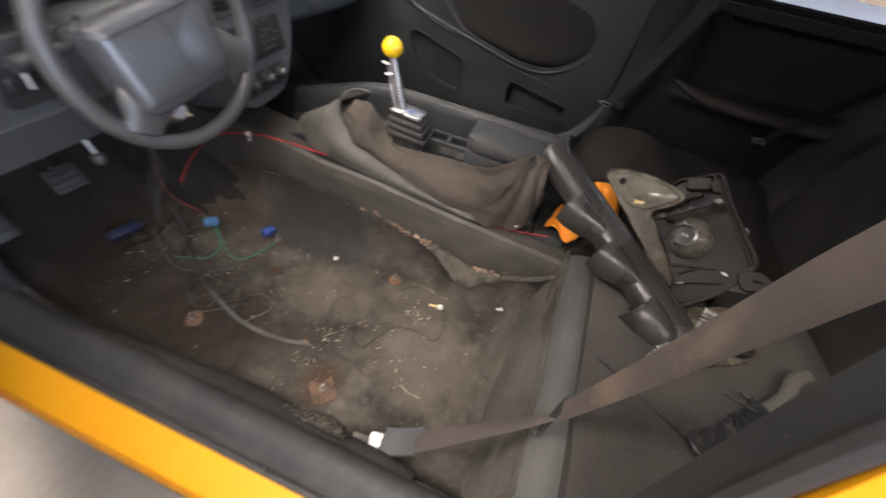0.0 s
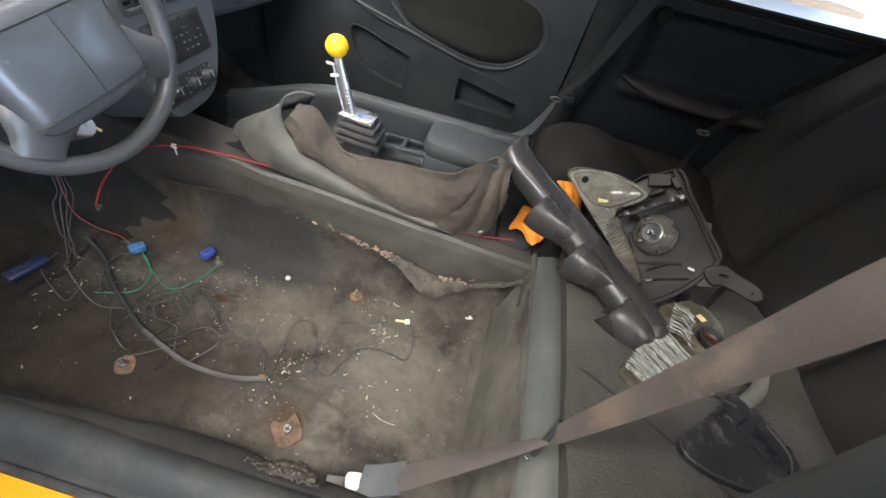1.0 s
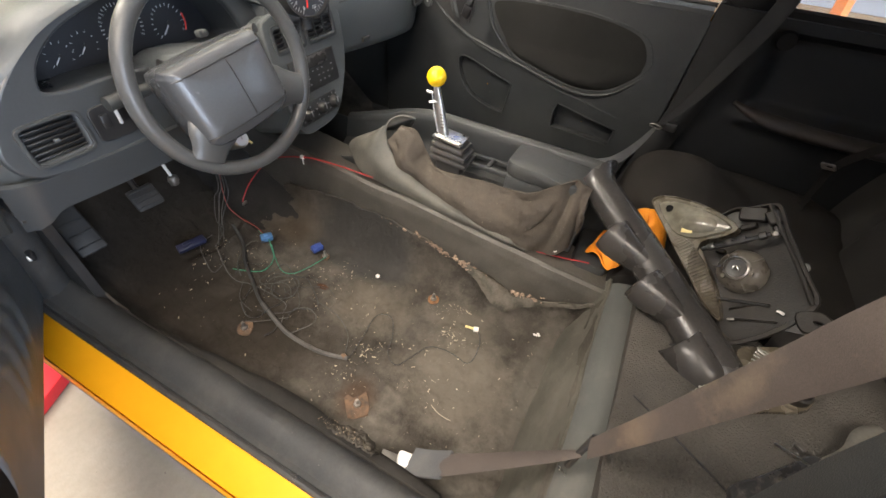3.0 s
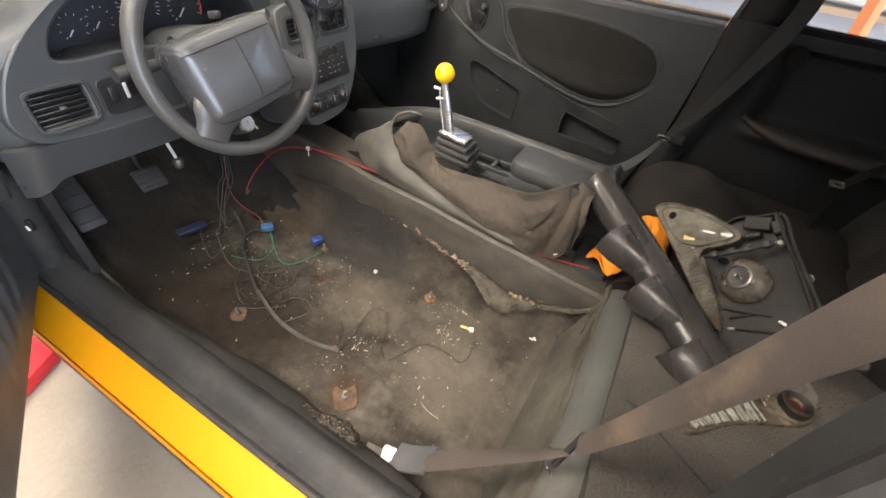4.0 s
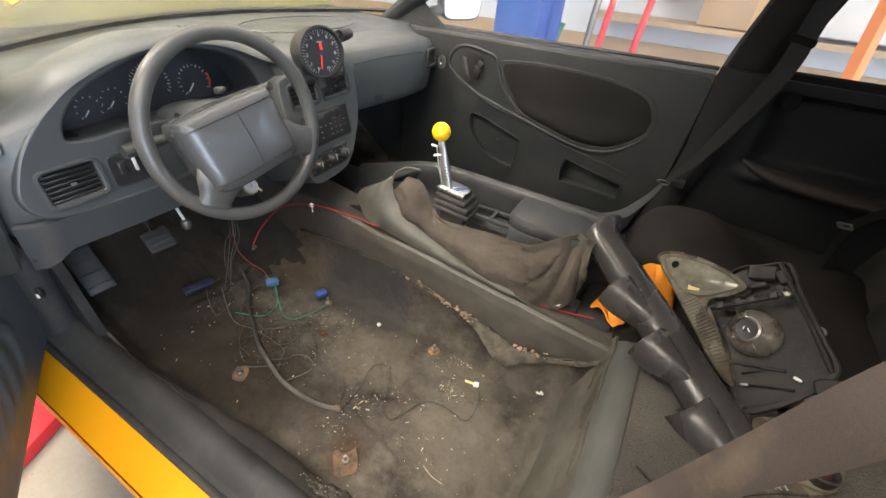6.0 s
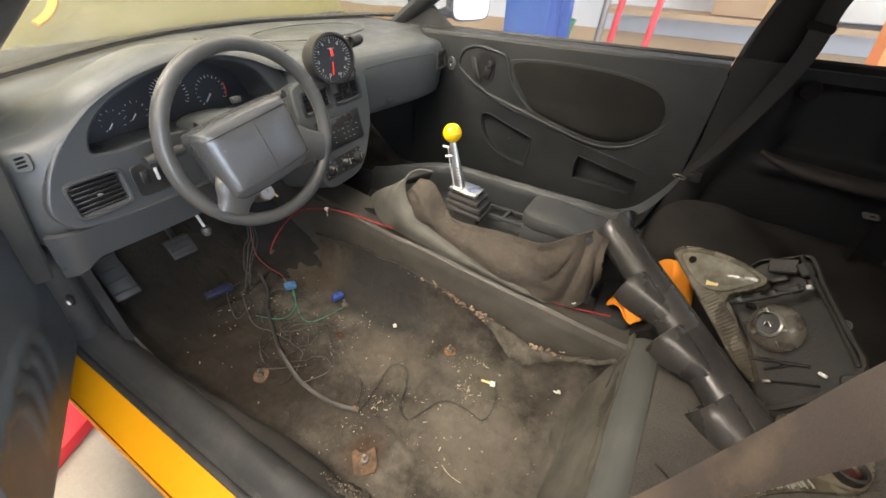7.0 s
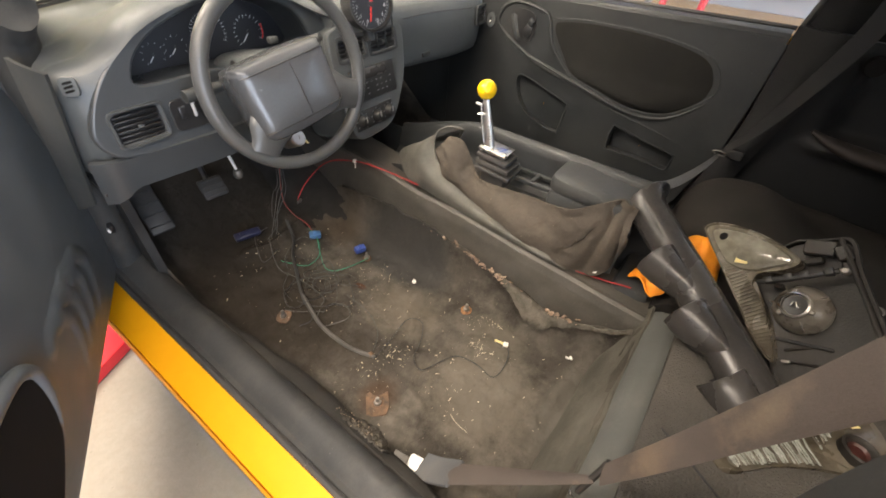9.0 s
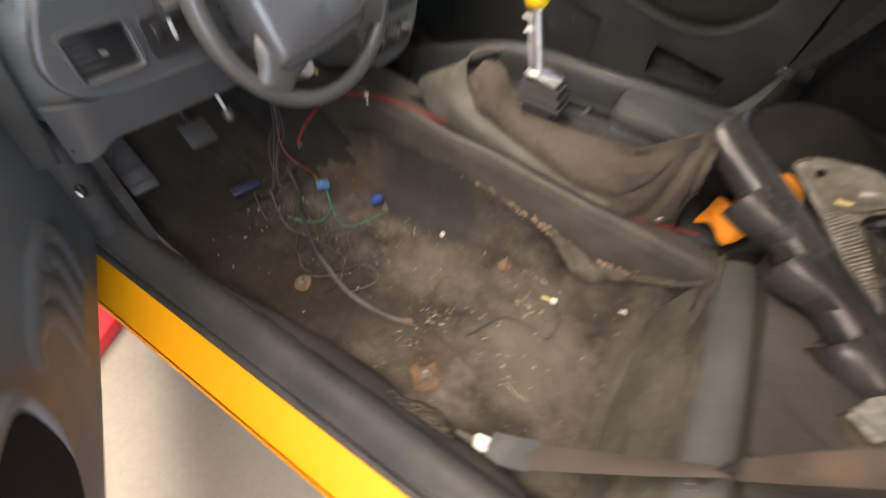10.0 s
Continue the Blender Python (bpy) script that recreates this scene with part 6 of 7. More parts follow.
od = thing("driver_door", (HX, HY, 0.34), "open driver door with dark moulded inner panel", "car door")


def dout(z):
    return 0.036 * math.sin(math.pi * min(1, max(0, (z - 0.352) / 0.62))) - 0.02 * math.exp(-((z - 0.352) / 0.02) ** 2)


WAVES = [curve([(a0 + da, z0 + dz, 0) for da, dz in ((0.085, 0.046), (0.052, 0.060), (0.016, 0.050), (-0.016, 0.010), (-0.012, -0.045), (0.006, -0.095))], 4) for a0, z0 in ((0.215, 0.545), (0.275, 0.552), (0.332, 0.547), (0.385, 0.540))]


def wave(a, z):
    """Low rounded ridges pressed into the door panel."""
    if not 0.15 < a < 0.52 or not 0.42 < z < 0.64:
        return 0.0
    out = 0.0
    for line in WAVES:
        d = 1.0
        for p, q in zip(line, line[1:]):
            dx, dz = q.x - p.x, q.y - p.y
            t = min(1.0, max(0.0, ((a - p.x) * dx + (z - p.y) * dz) / (dx * dx + dz * dz)))
            d = min(d, (p.x + t * dx - a) ** 2 + (p.y + t * dz - z) ** 2)
        out += math.exp(-d / 0.012 ** 2)
    fade = soft(0.16, 0.20, a) * (1 - soft(0.46, 0.50, a)) * soft(0.43, 0.49, z)
    return 0.0055 * min(out, 1.2) * fade


part("inner_panel", sheet(lambda u, v: OD @ Vector((lerp(-0.035, 1.10, u), lerp(0.352, 0.95, v), dout(lerp(0.352, 0.95, v)) + wave(lerp(-0.035, 1.10, u), lerp(0.352, 0.95, v)))), 190, 120, 0.02), DOOR_SHEEN, od)
part("outer_skin", sheet(lambda u, v: OD @ Vector((lerp(0.0, 1.12, u), lerp(0.27, 0.96, v), -0.12 + 0.02 * math.sin(math.pi * v))), 10, 10, 0.01), YELLOW, od)
part("hinge_edge", sheet(lambda u, v: OD @ Vector((-0.02, lerp(0.35, 0.95, v), lerp(-0.12, 0.0, u))), 2, 10, 0.01), DARK, od)
part("bottom_edge", sheet(lambda u, v: OD @ Vector((lerp(0.0, 1.10, u), 0.345, lerp(-0.115, -0.015, v))), 10, 2, 0.01), BLACK, od)
lipc = [(0.72, 0.675), (0.60, 0.660), (0.550, 0.630), (0.553, 0.578), (0.584, 0.530), (0.643, 0.502), (0.72, 0.480), (0.80, 0.470)]
part("pocket_lip", tube(curve([OD @ Vector((a, z, dout(z) + 0.024)) for a, z in lipc], 8), 0.012, 10), DOOR_SHEEN, od)
# no hollow here: a flat black sheet paints the pocket's shade
part("map_pocket_shade", plate([blob([(a + 0.006, z) for a, z in lipc] + [(1.0, 0.48), (1.05, 0.57), (0.95, 0.67)], 5)], 0.004, OD @ pose(0, 0, 0.061)), BACK, od, "flat black sheet painting the shade in the door pocket")

# ---- cloth boot pulled off the shifter ----
LOW_S = curve([(0.800, 0.69, 0.56), (0.755, 0.712, 0.552), (0.715, 0.70, 0.55), (0.690, 0.672, 0.545), (0.672, 0.64, 0.525), (0.662, 0.60, 0.512), (0.660, 0.52, 0.503), (0.660, 0.42, 0.489), (0.662, 0.30, 0.474), (0.664, 0.18, 0.464), (0.668, 0.08, 0.458)], 8)
RING = curve([(0.775, 0.520, 0.640), (0.762, 0.505, 0.668), (0.744, 0.492, 0.690), (0.730, 0.525, 0.692), (0.716, 0.556, 0.672), (0.703, 0.558, 0.630), (0.695, 0.530, 0.585), (0.690, 0.474, 0.555), (0.685, 0.382, 0.522), (0.680, 0.27, 0.495), (0.676, 0.15, 0.478)], 8)
TOP_D = curve([(0.745, 0.520, 0.668), (0.744, 0.480, 0.662), (0.736, 0.440, 0.610), (0.726, 0.395, 0.586), (0.720, 0.30, 0.584), (0.716, 0.20, 0.592), (0.713, 0.12, 0.618), (0.716, 0.06, 0.652), (0.735, 0.02, 0.668), (0.760, -0.015, 0.655)], 8)
LOW_D = curve([(0.709, 0.550, 0.625), (0.697, 0.505, 0.570), (0.690, 0.44, 0.543), (0.684, 0.36, 0.517), (0.676, 0.27, 0.489), (0.670, 0.18, 0.466), (0.674, 0.09, 0.458), (0.686, 0.02, 0.462), (0.698, -0.008, 0.492), (0.725, -0.024, 0.56)], 8)


def pick(line, u):
    k = u * (len(line) - 1)
    i = min(int(k), len(line) - 2)
    return line[i].lerp(line[i + 1], k - i)


def skirt(u, v):
    p = pick(LOW_S, u).lerp(pick(RING, u), v)
    return p + Vector((-0.014, 0.004, 0.006)) * math.sin(math.pi * v) + Vector((wob(p, 12, 0.005), 0, wob(p, 30, 0.002)))


def drape(u, v):
    p = pick(LOW_D, u).lerp(pick(TOP_D, u), v)
    fold = 0.010 * math.sin(u * 20 + v * 4) * v + 0.012 * math.exp(-((u - 0.80 - 0.16 * (v - 0.5)) / 0.035) ** 2) - 0.010 * math.exp(-((u - 0.12 - 0.05 * v) / 0.05) ** 2)
    fold += 0.014 * math.exp(-((u - 0.93) / 0.02) ** 2) * (1 - v)
    # a sharp diagonal crease that fades out at both ends
    crease = (u - 0.66) - 0.26 * (v - 0.35)
    fold += (0.011 if crease > 0 else 0.0) * math.exp(-abs(crease) / 0.045) * math.exp(-((v - 0.55) / 0.22) ** 2)
    fold += 0.006 * abs(noise.noise(Vector((u * 9, v * 3, 4))))
    return p + Vector((-0.016 * math.sin(math.pi * min(1, v * 1.15)) - 0.006 + fold + wob(p, 14, 0.006) + wob(p, 60, 0.002), 0, wob(p, 20, 0.003)))


bt = thing("shifter_cover", (0.70, 0.3, 0.45), "rumpled brown felt shifter cover over the console", "fabric cover")
part("skirt", sheet(lambda u, v: skirt(1 - u, v), 90, 24, 0.004), SKIRT, bt, "smooth grey leather skirt with piped edge")
part("piping", tube([Vector(skirt(u, 1.0)) + Vector((-0.002, 0, 0.001)) for u in span(0.0, 1.0, 80)], 0.0035, 6), SKIRT, bt)
part("drape", sheet(lambda u, v: drape(1 - u, v), 120, 50, 0.005), FELT, bt, "thick brown felt turned inside out")
part("hem", tube([Vector(drape(u, 0.0)) for u in span(0.3, 1.0, 60)], 0.0035, 6), FELT, bt)
bm = bmesh.new()
for k in range(70):
    u, v = rnd.uniform(0.15, 0.97), rnd.uniform(0.03, 0.95)
    s = rnd.choice((0.0006, 0.0008, 0.0012))
    rbox((s, s * rnd.uniform(1, 4), s), Matrix.Translation(Vector(drape(u, v)) + Vector((-0.0035, 0, 0.002))) @ pose(0, 0, 0, rnd.uniform(0, 180), rnd.uniform(0, 180), rnd.uniform(0, 180)), 0, bm)
part("lint", bm, CHIPS, bt, "pale lint and grit")
part("snap", lathe([(0.007, 0), (0.006, 0.003), (0, 0.004)], axes(Vector(drape(0.80, 0.07)) + Vector((-0.004, 0, 0.002)), (0, 1, 0), (0.3, 0, 1)), 12), WHITE, bt, "pale snap stud")

# ---- gauge pod ----
gp = thing("gauge_pod", (0.6, -0.18, 0.5), "glossy black pillar gauge pod with open cups", "gauge pod")
POD = Vector((0.790, -0.074, 0.691))
ax = Vector((-0.70, -0.68, -0.20)).normalized()
left_ = Vector((-0.64, 0.727, -0.252))
left_ = (left_ - ax * left_.dot(ax)).normalized()
up_ = left_.cross(ax).normalized()
if up_.z < 0:
    up_ = -up_


def pod_ring(run, wide, high, off=0.0, n=22, slant=0.020, lean=0.0):
    """One arched section of the pod: wide across, high over its flat back."""
    out = []
    for k in range(n + 1):
        a = math.pi * k / n
        d, h = wide / 2 * (1 - math.cos(a)), high * math.sin(a) ** 0.85
        out.append(POD + ax * (run - slant * (1 - d / wide) + lean * h / 0.055) + left_ * (d + off) + up_ * (h - 0.052))
    out.append(POD + ax * run + left_ * (wide * 0.97 + off) - up_ * 0.060)
    out.append(POD + ax * (run - slant) + left_ * (wide * 0.03 + off) - up_ * 0.060)
    return out


SPINE = [(-0.040, 0.115, 0.060, -0.026), (-0.035, 0.110, 0.057, -0.022), (-0.027, 0.100, 0.052, -0.012), (-0.016, 0.092, 0.047, -0.004), (0.0, 0.089, 0.044), (0.03, 0.086, 0.043), (0.08, 0.085, 0.043), (0.20, 0.084, 0.044), (0.33, 0.087, 0.044), (0.46, 0.092, 0.042), (0.49, 0.086, 0.037), (0.502, 0.072, 0.028)]
part("spine", rings(bmesh.new(), [pod_ring(*r) for r in SPINE]), GLOSS, gp, "", 60)
for rim, deep in ((0.128, 0.030), (0.263, 0.030), (0.398, 0.034)):
    inner = [(rim + deep, 0.026, 0.028), (rim + deep, 0.074, 0.046), (rim + 0.002, 0.080, 0.050), (rim - 0.0005, 0.083, 0.052)]
    outer = [(rim - 0.0005, 0.086, 0.055), (rim + 0.002, 0.088, 0.057), (rim + 0.020, 0.084, 0.0565), (rim + 0.042, 0.075, 0.054), (rim + 0.062, 0.063, 0.0505), (rim + 0.078, 0.052, 0.047), (rim + 0.090, 0.044, 0.0445), (rim + 0.106, 0.034, 0.039)]
    if rim > 0.35:
        outer = outer[:2] + [(rim + 0.035, 0.086, 0.057), (rim + 0.065, 0.081, 0.054), (rim + 0.088, 0.076, 0.048), (rim + 0.099, 0.062, 0.038), (rim + 0.105, 0.044, 0.026), (rim + 0.107, 0.020, 0.012)]
    tilt_ = 0.015 if rim > 0.35 else 0.006
    cup = [pod_ring(*r, 0.040, lean=tilt_ * max(0.0, 1 - max(0.0, r[0] - rim) / 0.05)) for r in inner + outer]
    part("cup", rings(bmesh.new(), cup), GLOSS, gp, "", 50)

# ---- headlamps on the bench ----
HO, HN = Vector((0.585, -0.355, 0.553)), Vector((-0.62, 0.59, 0.52)).normalized()
HX_ = Vector((0, 0, 1)).cross(HN).normalized()
LM = Matrix.Translation(HO) @ Matrix((HX_, HN.cross(HX_), HN)).transposed().to_4x4()      # the lamp's face, leaning back on the bench
hl = thing("headlamp", (0.70, -0.32, 0.48), "dirty headlamp unit with hazed lens leaning on the bench", "headlamp", "loose headlamps")


def face(pts, z, k=1.0, kx=-0.09, ky=0.09):
    return [LM @ Vector((lerp(kx, x, k), lerp(ky, y, k), z)) for x, y in pts]


def foot(pts, k):
    """The outline let down on to the cushion."""
    return [Vector((p.x, p.y, 0.470)) for p in face(pts, -0.05, k, -0.03, 0.09)]


hous = blob([(-0.160, 0.178), (-0.135, 0.205), (-0.108, 0.236), (-0.088, 0.236), (-0.050, 0.212), (-0.004, 0.188), (0.045, 0.164), (0.086, 0.140), (0.090, 0.085), (0.076, 0.02), (0.050, -0.030), (0.012, -0.014), (-0.030, 0.015), (-0.085, 0.040), (-0.150, 0.072), (-0.165, 0.12)], 4)
part("housing", rings(bmesh.new(), [foot(hous, 0.72), face(hous, -0.045, 0.92), face(hous, -0.012), face(hous, -0.002, 0.995), face(hous, -0.001, 0.955), face(hous, -0.013, 0.94), face(hous, -0.016, 0.5), face(hous, -0.016, 0.05)]), HOUSING, hl, "black plastic lamp housing")
lens = blob([(-0.305, 0.088), (-0.300, 0.104), (-0.280, 0.120), (-0.244, 0.138), (-0.193, 0.154), (-0.144, 0.161), (-0.111, 0.157), (-0.117, 0.128), (-0.140, 0.092), (-0.128, 0.068), (-0.098, 0.060), (-0.048, 0.038), (0.000, 0.008), (0.008, -0.006), (-0.041, -0.001), (-0.107, 0.020), (-0.201, 0.050), (-0.285, 0.076)], 4)
part("lens", rings(bmesh.new(), [face(lens, -0.060, 0.9, -0.14, 0.085), face(lens, 0.000), face(lens, 0.010), face(lens, 0.0125, 0.99, -0.15, 0.085), face(lens, 0.0125, 0.972, -0.15, 0.088), face(lens, 0.009, 0.955, -0.15, 0.09), face(lens, 0.007, 0.5, -0.15, 0.09)]), LENS, hl, "hazed yellowish clear lens")
fan = blob([(-0.285, 0.094), (-0.252, 0.122), (-0.190, 0.145), (-0.122, 0.151), (-0.136, 0.114), (-0.158, 0.084), (-0.198, 0.066), (-0.250, 0.076)], 5)
part("lens_face", rings(bmesh.new(), [face(fan, 0.009), face(fan, 0.014, 0.95, -0.19, 0.105), face(fan, 0.018, 0.6, -0.19, 0.105), face(fan, 0.019, 0.1, -0.19, 0.105)]), LENSFACE, hl, "grimy glossy clear cover")
part("beam_mirror", rings(bmesh.new(), [face(ring2(0.040, 0.020, 24, -0.175, 0.112, 2.4, 0.62), 0.0185), face(ring2(0.034, 0.015, 24, -0.175, 0.112, 2.4, 0.62), 0.0215)]), LENSFACE, hl)
for k in range(30):
    t = k / 29
    x = lerp(-0.215, -0.008, t)
    lo, hi = table([(-0.215, 0.058), (-0.107, 0.025), (-0.041, 0.004), (-0.008, 0.0)], x), table([(-0.215, 0.064), (-0.165, 0.074), (-0.128, 0.062), (-0.098, 0.054), (-0.048, 0.032), (-0.008, 0.010)], x)
    part("lens_rib", tube([LM @ Vector((x - 0.004, lo, 0.0085)), LM @ Vector((x + 0.006, hi, 0.0085))], 0.0021, 5), LENS, hl)
part("mount_hole", lathe([(0.0088, 0), (0.0085, 0.0022), (0.006, 0.0026), (0, 0.0024)], LM @ pose(-0.251, 0.099, 0.0165), 16), BACK, hl)
part("tape_patch", rbox((0.024, 0.015, 0.0015), LM @ pose(-0.181, 0.089, 0.0195, 0, 0, 35), 0.0006), IVORY, hl)
RM = LM @ pose(-0.045, 0.096, -0.004)
part("reflector", lathe([(0.046, -0.02), (0.046, 0.002), (0.0455, 0.003), (0.0445, 0.006), (0.042, 0.012), (0.036, 0.020), (0.028, 0.025), (0.026, 0.029), (0.0, 0.029)], RM, 40), DOME, hl, "dull domed reflector back")
soc = part("bulb_socket", lathe([(0.0235, 0.026), (0.0245, 0.036), (0.0215, 0.038), (0.0195, 0.028), (0.0, 0.0275)], RM, 28), CHROME, hl, "bright bulb socket ring")
part("socket_core", lathe([(0.0185, 0.0278), (0.0185, 0.030), (0.008, 0.029), (0.0, 0.029)], RM, 24), BLACK, soc)
part("contact", rbox((0.003, 0.013, 0.005), RM @ pose(0.003, 0.002, 0.033, 0, 0, 65), 0.001), STEEL, soc)
part("contact", rbox((0.003, 0.009, 0.005), RM @ pose(-0.004, -0.002, 0.033, 0, 0, 15), 0.001), STEEL, soc)
for a in (20, 140, 260):
    part("socket_lug", rbox((0.010, 0.008, 0.006), RM @ pose(0.027 * math.cos(radians(a)), 0.027 * math.sin(radians(a)), 0.030, 0, 0, a), 0.0015), DOME, soc)
for a in (75, 165, 215, 330):
    part("dome_rib", rbox((0.020, 0.003, 0.006), RM @ pose(0.038 * math.cos(radians(a)), 0.038 * math.sin(radians(a)), 0.0175, 0, 24, a), 0.001, None, 1), DOME, hl)
bar = part("adjuster_bar", tube([LM @ Vector(p) for p in ((-0.125, 0.080, 0.016), (-0.090, 0.128, 0.020), (-0.058, 0.184, 0.016))], 0.0055, 8), BLACK, hl)
for t in (0.15, 0.42, 0.62, 0.9):
    part("collar", rbox((0.015, 0.014, 0.016), LM @ pose(lerp(-0.125, -0.058, t), lerp(0.080, 0.184, t), 0.017, 0, 0, 58), 0.003), BLACK, bar)
part("adjuster_tip", lathe([(0.006, 0), (0.006, 0.012), (0.004, 0.014), (0, 0.014)], LM @ pose(-0.052, 0.190, 0.008), 12), IRON, bar)
rim_ = curve([LM @ Vector(p) for p in ((-0.108, 0.228, 0.004), (-0.050, 0.200, 0.006), (0.0, 0.176, 0.006), (0.082, 0.132, 0.004))], 6)
part("edge_rim", tube(rim_, 0.0042, 8), HOUSING, hl)
part("cross_slot", tube([LM @ Vector((-0.031, 0.026, -0.010)), LM @ Vector((0.038, 0.082, -0.010))], 0.0030, 6), BLACK, hl)
for x, y, w, h, z, a in ((-0.118, 0.196, 0.050, 0.030, 0.004, 35), (-0.085, 0.212, 0.030, 0.022, 0.008, -25), (-0.060, 0.200, 0.022, 0.018, 0.004, -25), (-0.106, 0.172, 0.030, 0.012, 0.0, 58), (0.032, 0.030, 0.050, 0.005, -0.010, 45), (0.052, 0.050, 0.050, 0.005, -0.010, 45), (-0.104, 0.100, 0.020, 0.010, 0.0, 30), (0.008, 0.045, 0.004, 0.05, -0.010, -28)):
    part("moulding", rbox((w, h, 0.012), LM @ pose(x, y, z - 0.006, 0, 0, a), 0.003, None, 1), HOUSING, hl)
part("drain_hole", lathe([(0.009, 0), (0.010, 0.003), (0.007, 0.003), (0.006, 0.0005), (0, 0.0005)], LM @ pose(0.020, 0.172, -0.012), 16), BLACK, hl)
for x, y, a in ((0.060, 0.086, 12), (0.017, 0.013, 50), (-0.062, 0.190, 20)):
    part("clip_tab", rbox((0.014, 0.006, 0.005), LM @ pose(x, y, -0.004, 0, 0, a), 0.002), WHITE if x > 0.05 else IRON, hl)
ear = blob([(0.080, 0.104), (0.100, 0.128), (0.125, 0.130), (0.150, 0.133), (0.172, 0.132), (0.184, 0.120), (0.172, 0.108), (0.150, 0.105), (0.122, 0.100), (0.105, 0.088)], 5)
part("mounting_ear", as_bm(plate([ear, ring2(0.010, 0.005, 16, 0.112, 0.114, 2, 0.4), ring2(0.004, 0.003, 12, 0.168, 0.120)], 0.012, LM @ pose(0, 0, -0.004), 0.003)), HOUSING, hl)
part("ear_web", rings(bmesh.new(), [[LM @ Vector((x, y, -0.008)) for x, y in ((0.080, 0.06), (0.09, 0.12), (0.13, 0.13), (0.12, 0.09))], [Vector((p.x, p.y, 0.472)) for p in (LM @ Vector((x, y, -0.05)) for x, y in ((0.080, 0.06), (0.09, 0.12), (0.13, 0.13), (0.12, 0.09)))]]), BLACK, hl)
h2 = thing("headlamp", (0.42, -0.42, 0.48), "smaller dirty headlamp with a ribbed cloudy lens", "headlamp", "loose headlamps")
l2 = blob([(0.352, -0.298), (0.318, -0.312), (0.318, -0.335), (0.360, -0.378), (0.400, -0.432), (0.440, -0.500), (0.477, -0.526), (0.530, -0.535), (0.572, -0.510), (0.585, -0.484), (0.562, -0.440), (0.532, -0.398), (0.480, -0.395), (0.432, -0.372)], 5)
part("lens", rings(bmesh.new(), [[(lerp(0.43, x, 0.9), lerp(-0.41, y, 0.9), 0.475) for x, y in l2], [(x, y, 0.528) for x, y in l2], [(lerp(0.43, x, 0.97), lerp(-0.41, y, 0.97), 0.536) for x, y in l2], [(lerp(0.43, x, 0.6), lerp(-0.41, y, 0.6), 0.537 + wob((x, y, 0), 30, 0.008)) for x, y in l2], [(lerp(0.43, x, 0.1), lerp(-0.41, y, 0.1), 0.536) for x, y in l2]]), LENS, h2)
RIBS = material("cloudy_clear_plastic", (0.12, 0.125, 0.105), (0.34, 0.35, 0.31), 0.25, grain=90, stain=40, bump=0.3, bump_scale=200)
rq = random.Random(8)
for k in range(34):
    t = k / 33
    bow = 0.010 * math.sin(math.pi * t)
    a, b = Vector((lerp(0.347, 0.462, t), lerp(-0.300, -0.398, t) + bow, 0.540)), Vector((lerp(0.322, 0.410, t), lerp(-0.332, -0.440, t) + bow, 0.540))
    j = Vector((rq.uniform(-0.002, 0.002), rq.uniform(-0.002, 0.002), rq.uniform(-0.0015, 0.002)))
    w = [a.lerp(b, q) + Vector((rq.uniform(-0.0015, 0.0015), rq.uniform(-0.0015, 0.0015), rq.uniform(-0.001, 0.0015))) for q in (0.2, 0.4, 0.6, 0.8)]
    part("lens_rib", tube([a + j] + w + [b - j], [rq.uniform(0.0012, 0.0022) for _ in range(6)], 5), RIBS if k % 4 else LENS, h2)
for k in range(20):
    t = k / 19
    a = Vector((lerp(0.462, 0.545, t), lerp(-0.398, -0.430, t), 0.543 + rq.uniform(-0.002, 0.004)))
    part("lens_rib", tube([a, a + Vector((-0.012 + rq.uniform(-0.008, 0.008), -0.020, 0.003)), a + Vector((-0.026 + rq.uniform(-0.010, 0.010), -0.036, 0.0))], rq.uniform(0.0012, 0.0026), 5), RIBS if k % 3 else LENS, h2)
hole_ = part("bulb_hole", lathe([(0.026, -0.01), (0.026, 0.012), (0.022, 0.014), (0.018, 0.010), (0.016, -0.002), (0, -0.002)], pose(0.472, -0.488, 0.538), 22), HOUSING, h2, "dark bulb hole")
part("red_lining", lathe([(0.0155, 0.0), (0.0155, 0.006), (0.012, 0.002), (0, 0.001)], pose(0.472, -0.488, 0.538), 20), material("dark_red_plastic", (0.02, 0.007, 0.005), (0.06, 0.015, 0.010), 0.4), hole_, "dark red lining")
part("tape_patch", rbox((0.018, 0.014, 0.002), pose(0.520, -0.478, 0.548, 0, 0, 40), 0.0006), IVORY, h2)
h2.matrix_basis = Matrix.Translation((-0.016, 0.006, 0.018)) @ h2.matrix_basis      # set down on the cushion
br = thing("plastic_bracket", (0.29, -0.52, 0.48), "scuffed black plastic lamp bracket with a hole", "bracket")
bo = blob([(0.252, -0.412), (0.292, -0.452), (0.340, -0.500), (0.372, -0.533), (0.366, -0.562), (0.330, -0.580), (0.289, -0.606), (0.242, -0.592), (0.212, -0.520), (0.222, -0.440)], 4)
DUSTY_ARM = material("dusty_pale_plastic", (0.060, 0.058, 0.048), (0.150, 0.142, 0.120), 0.6, grain=120, stain=20, bump=0.3, bump_scale=300)
BRK = material("scuffed_black_plastic", (0.016, 0.0165, 0.018), (0.036, 0.036, 0.037), 0.34, grain=160, stain=16, bump=0.2, bump_scale=400, dust=(0.22, 0.20, 0.165), dust_amount=0.55, dust_scale=22.0, dust_cut=(0.54, 0.66))
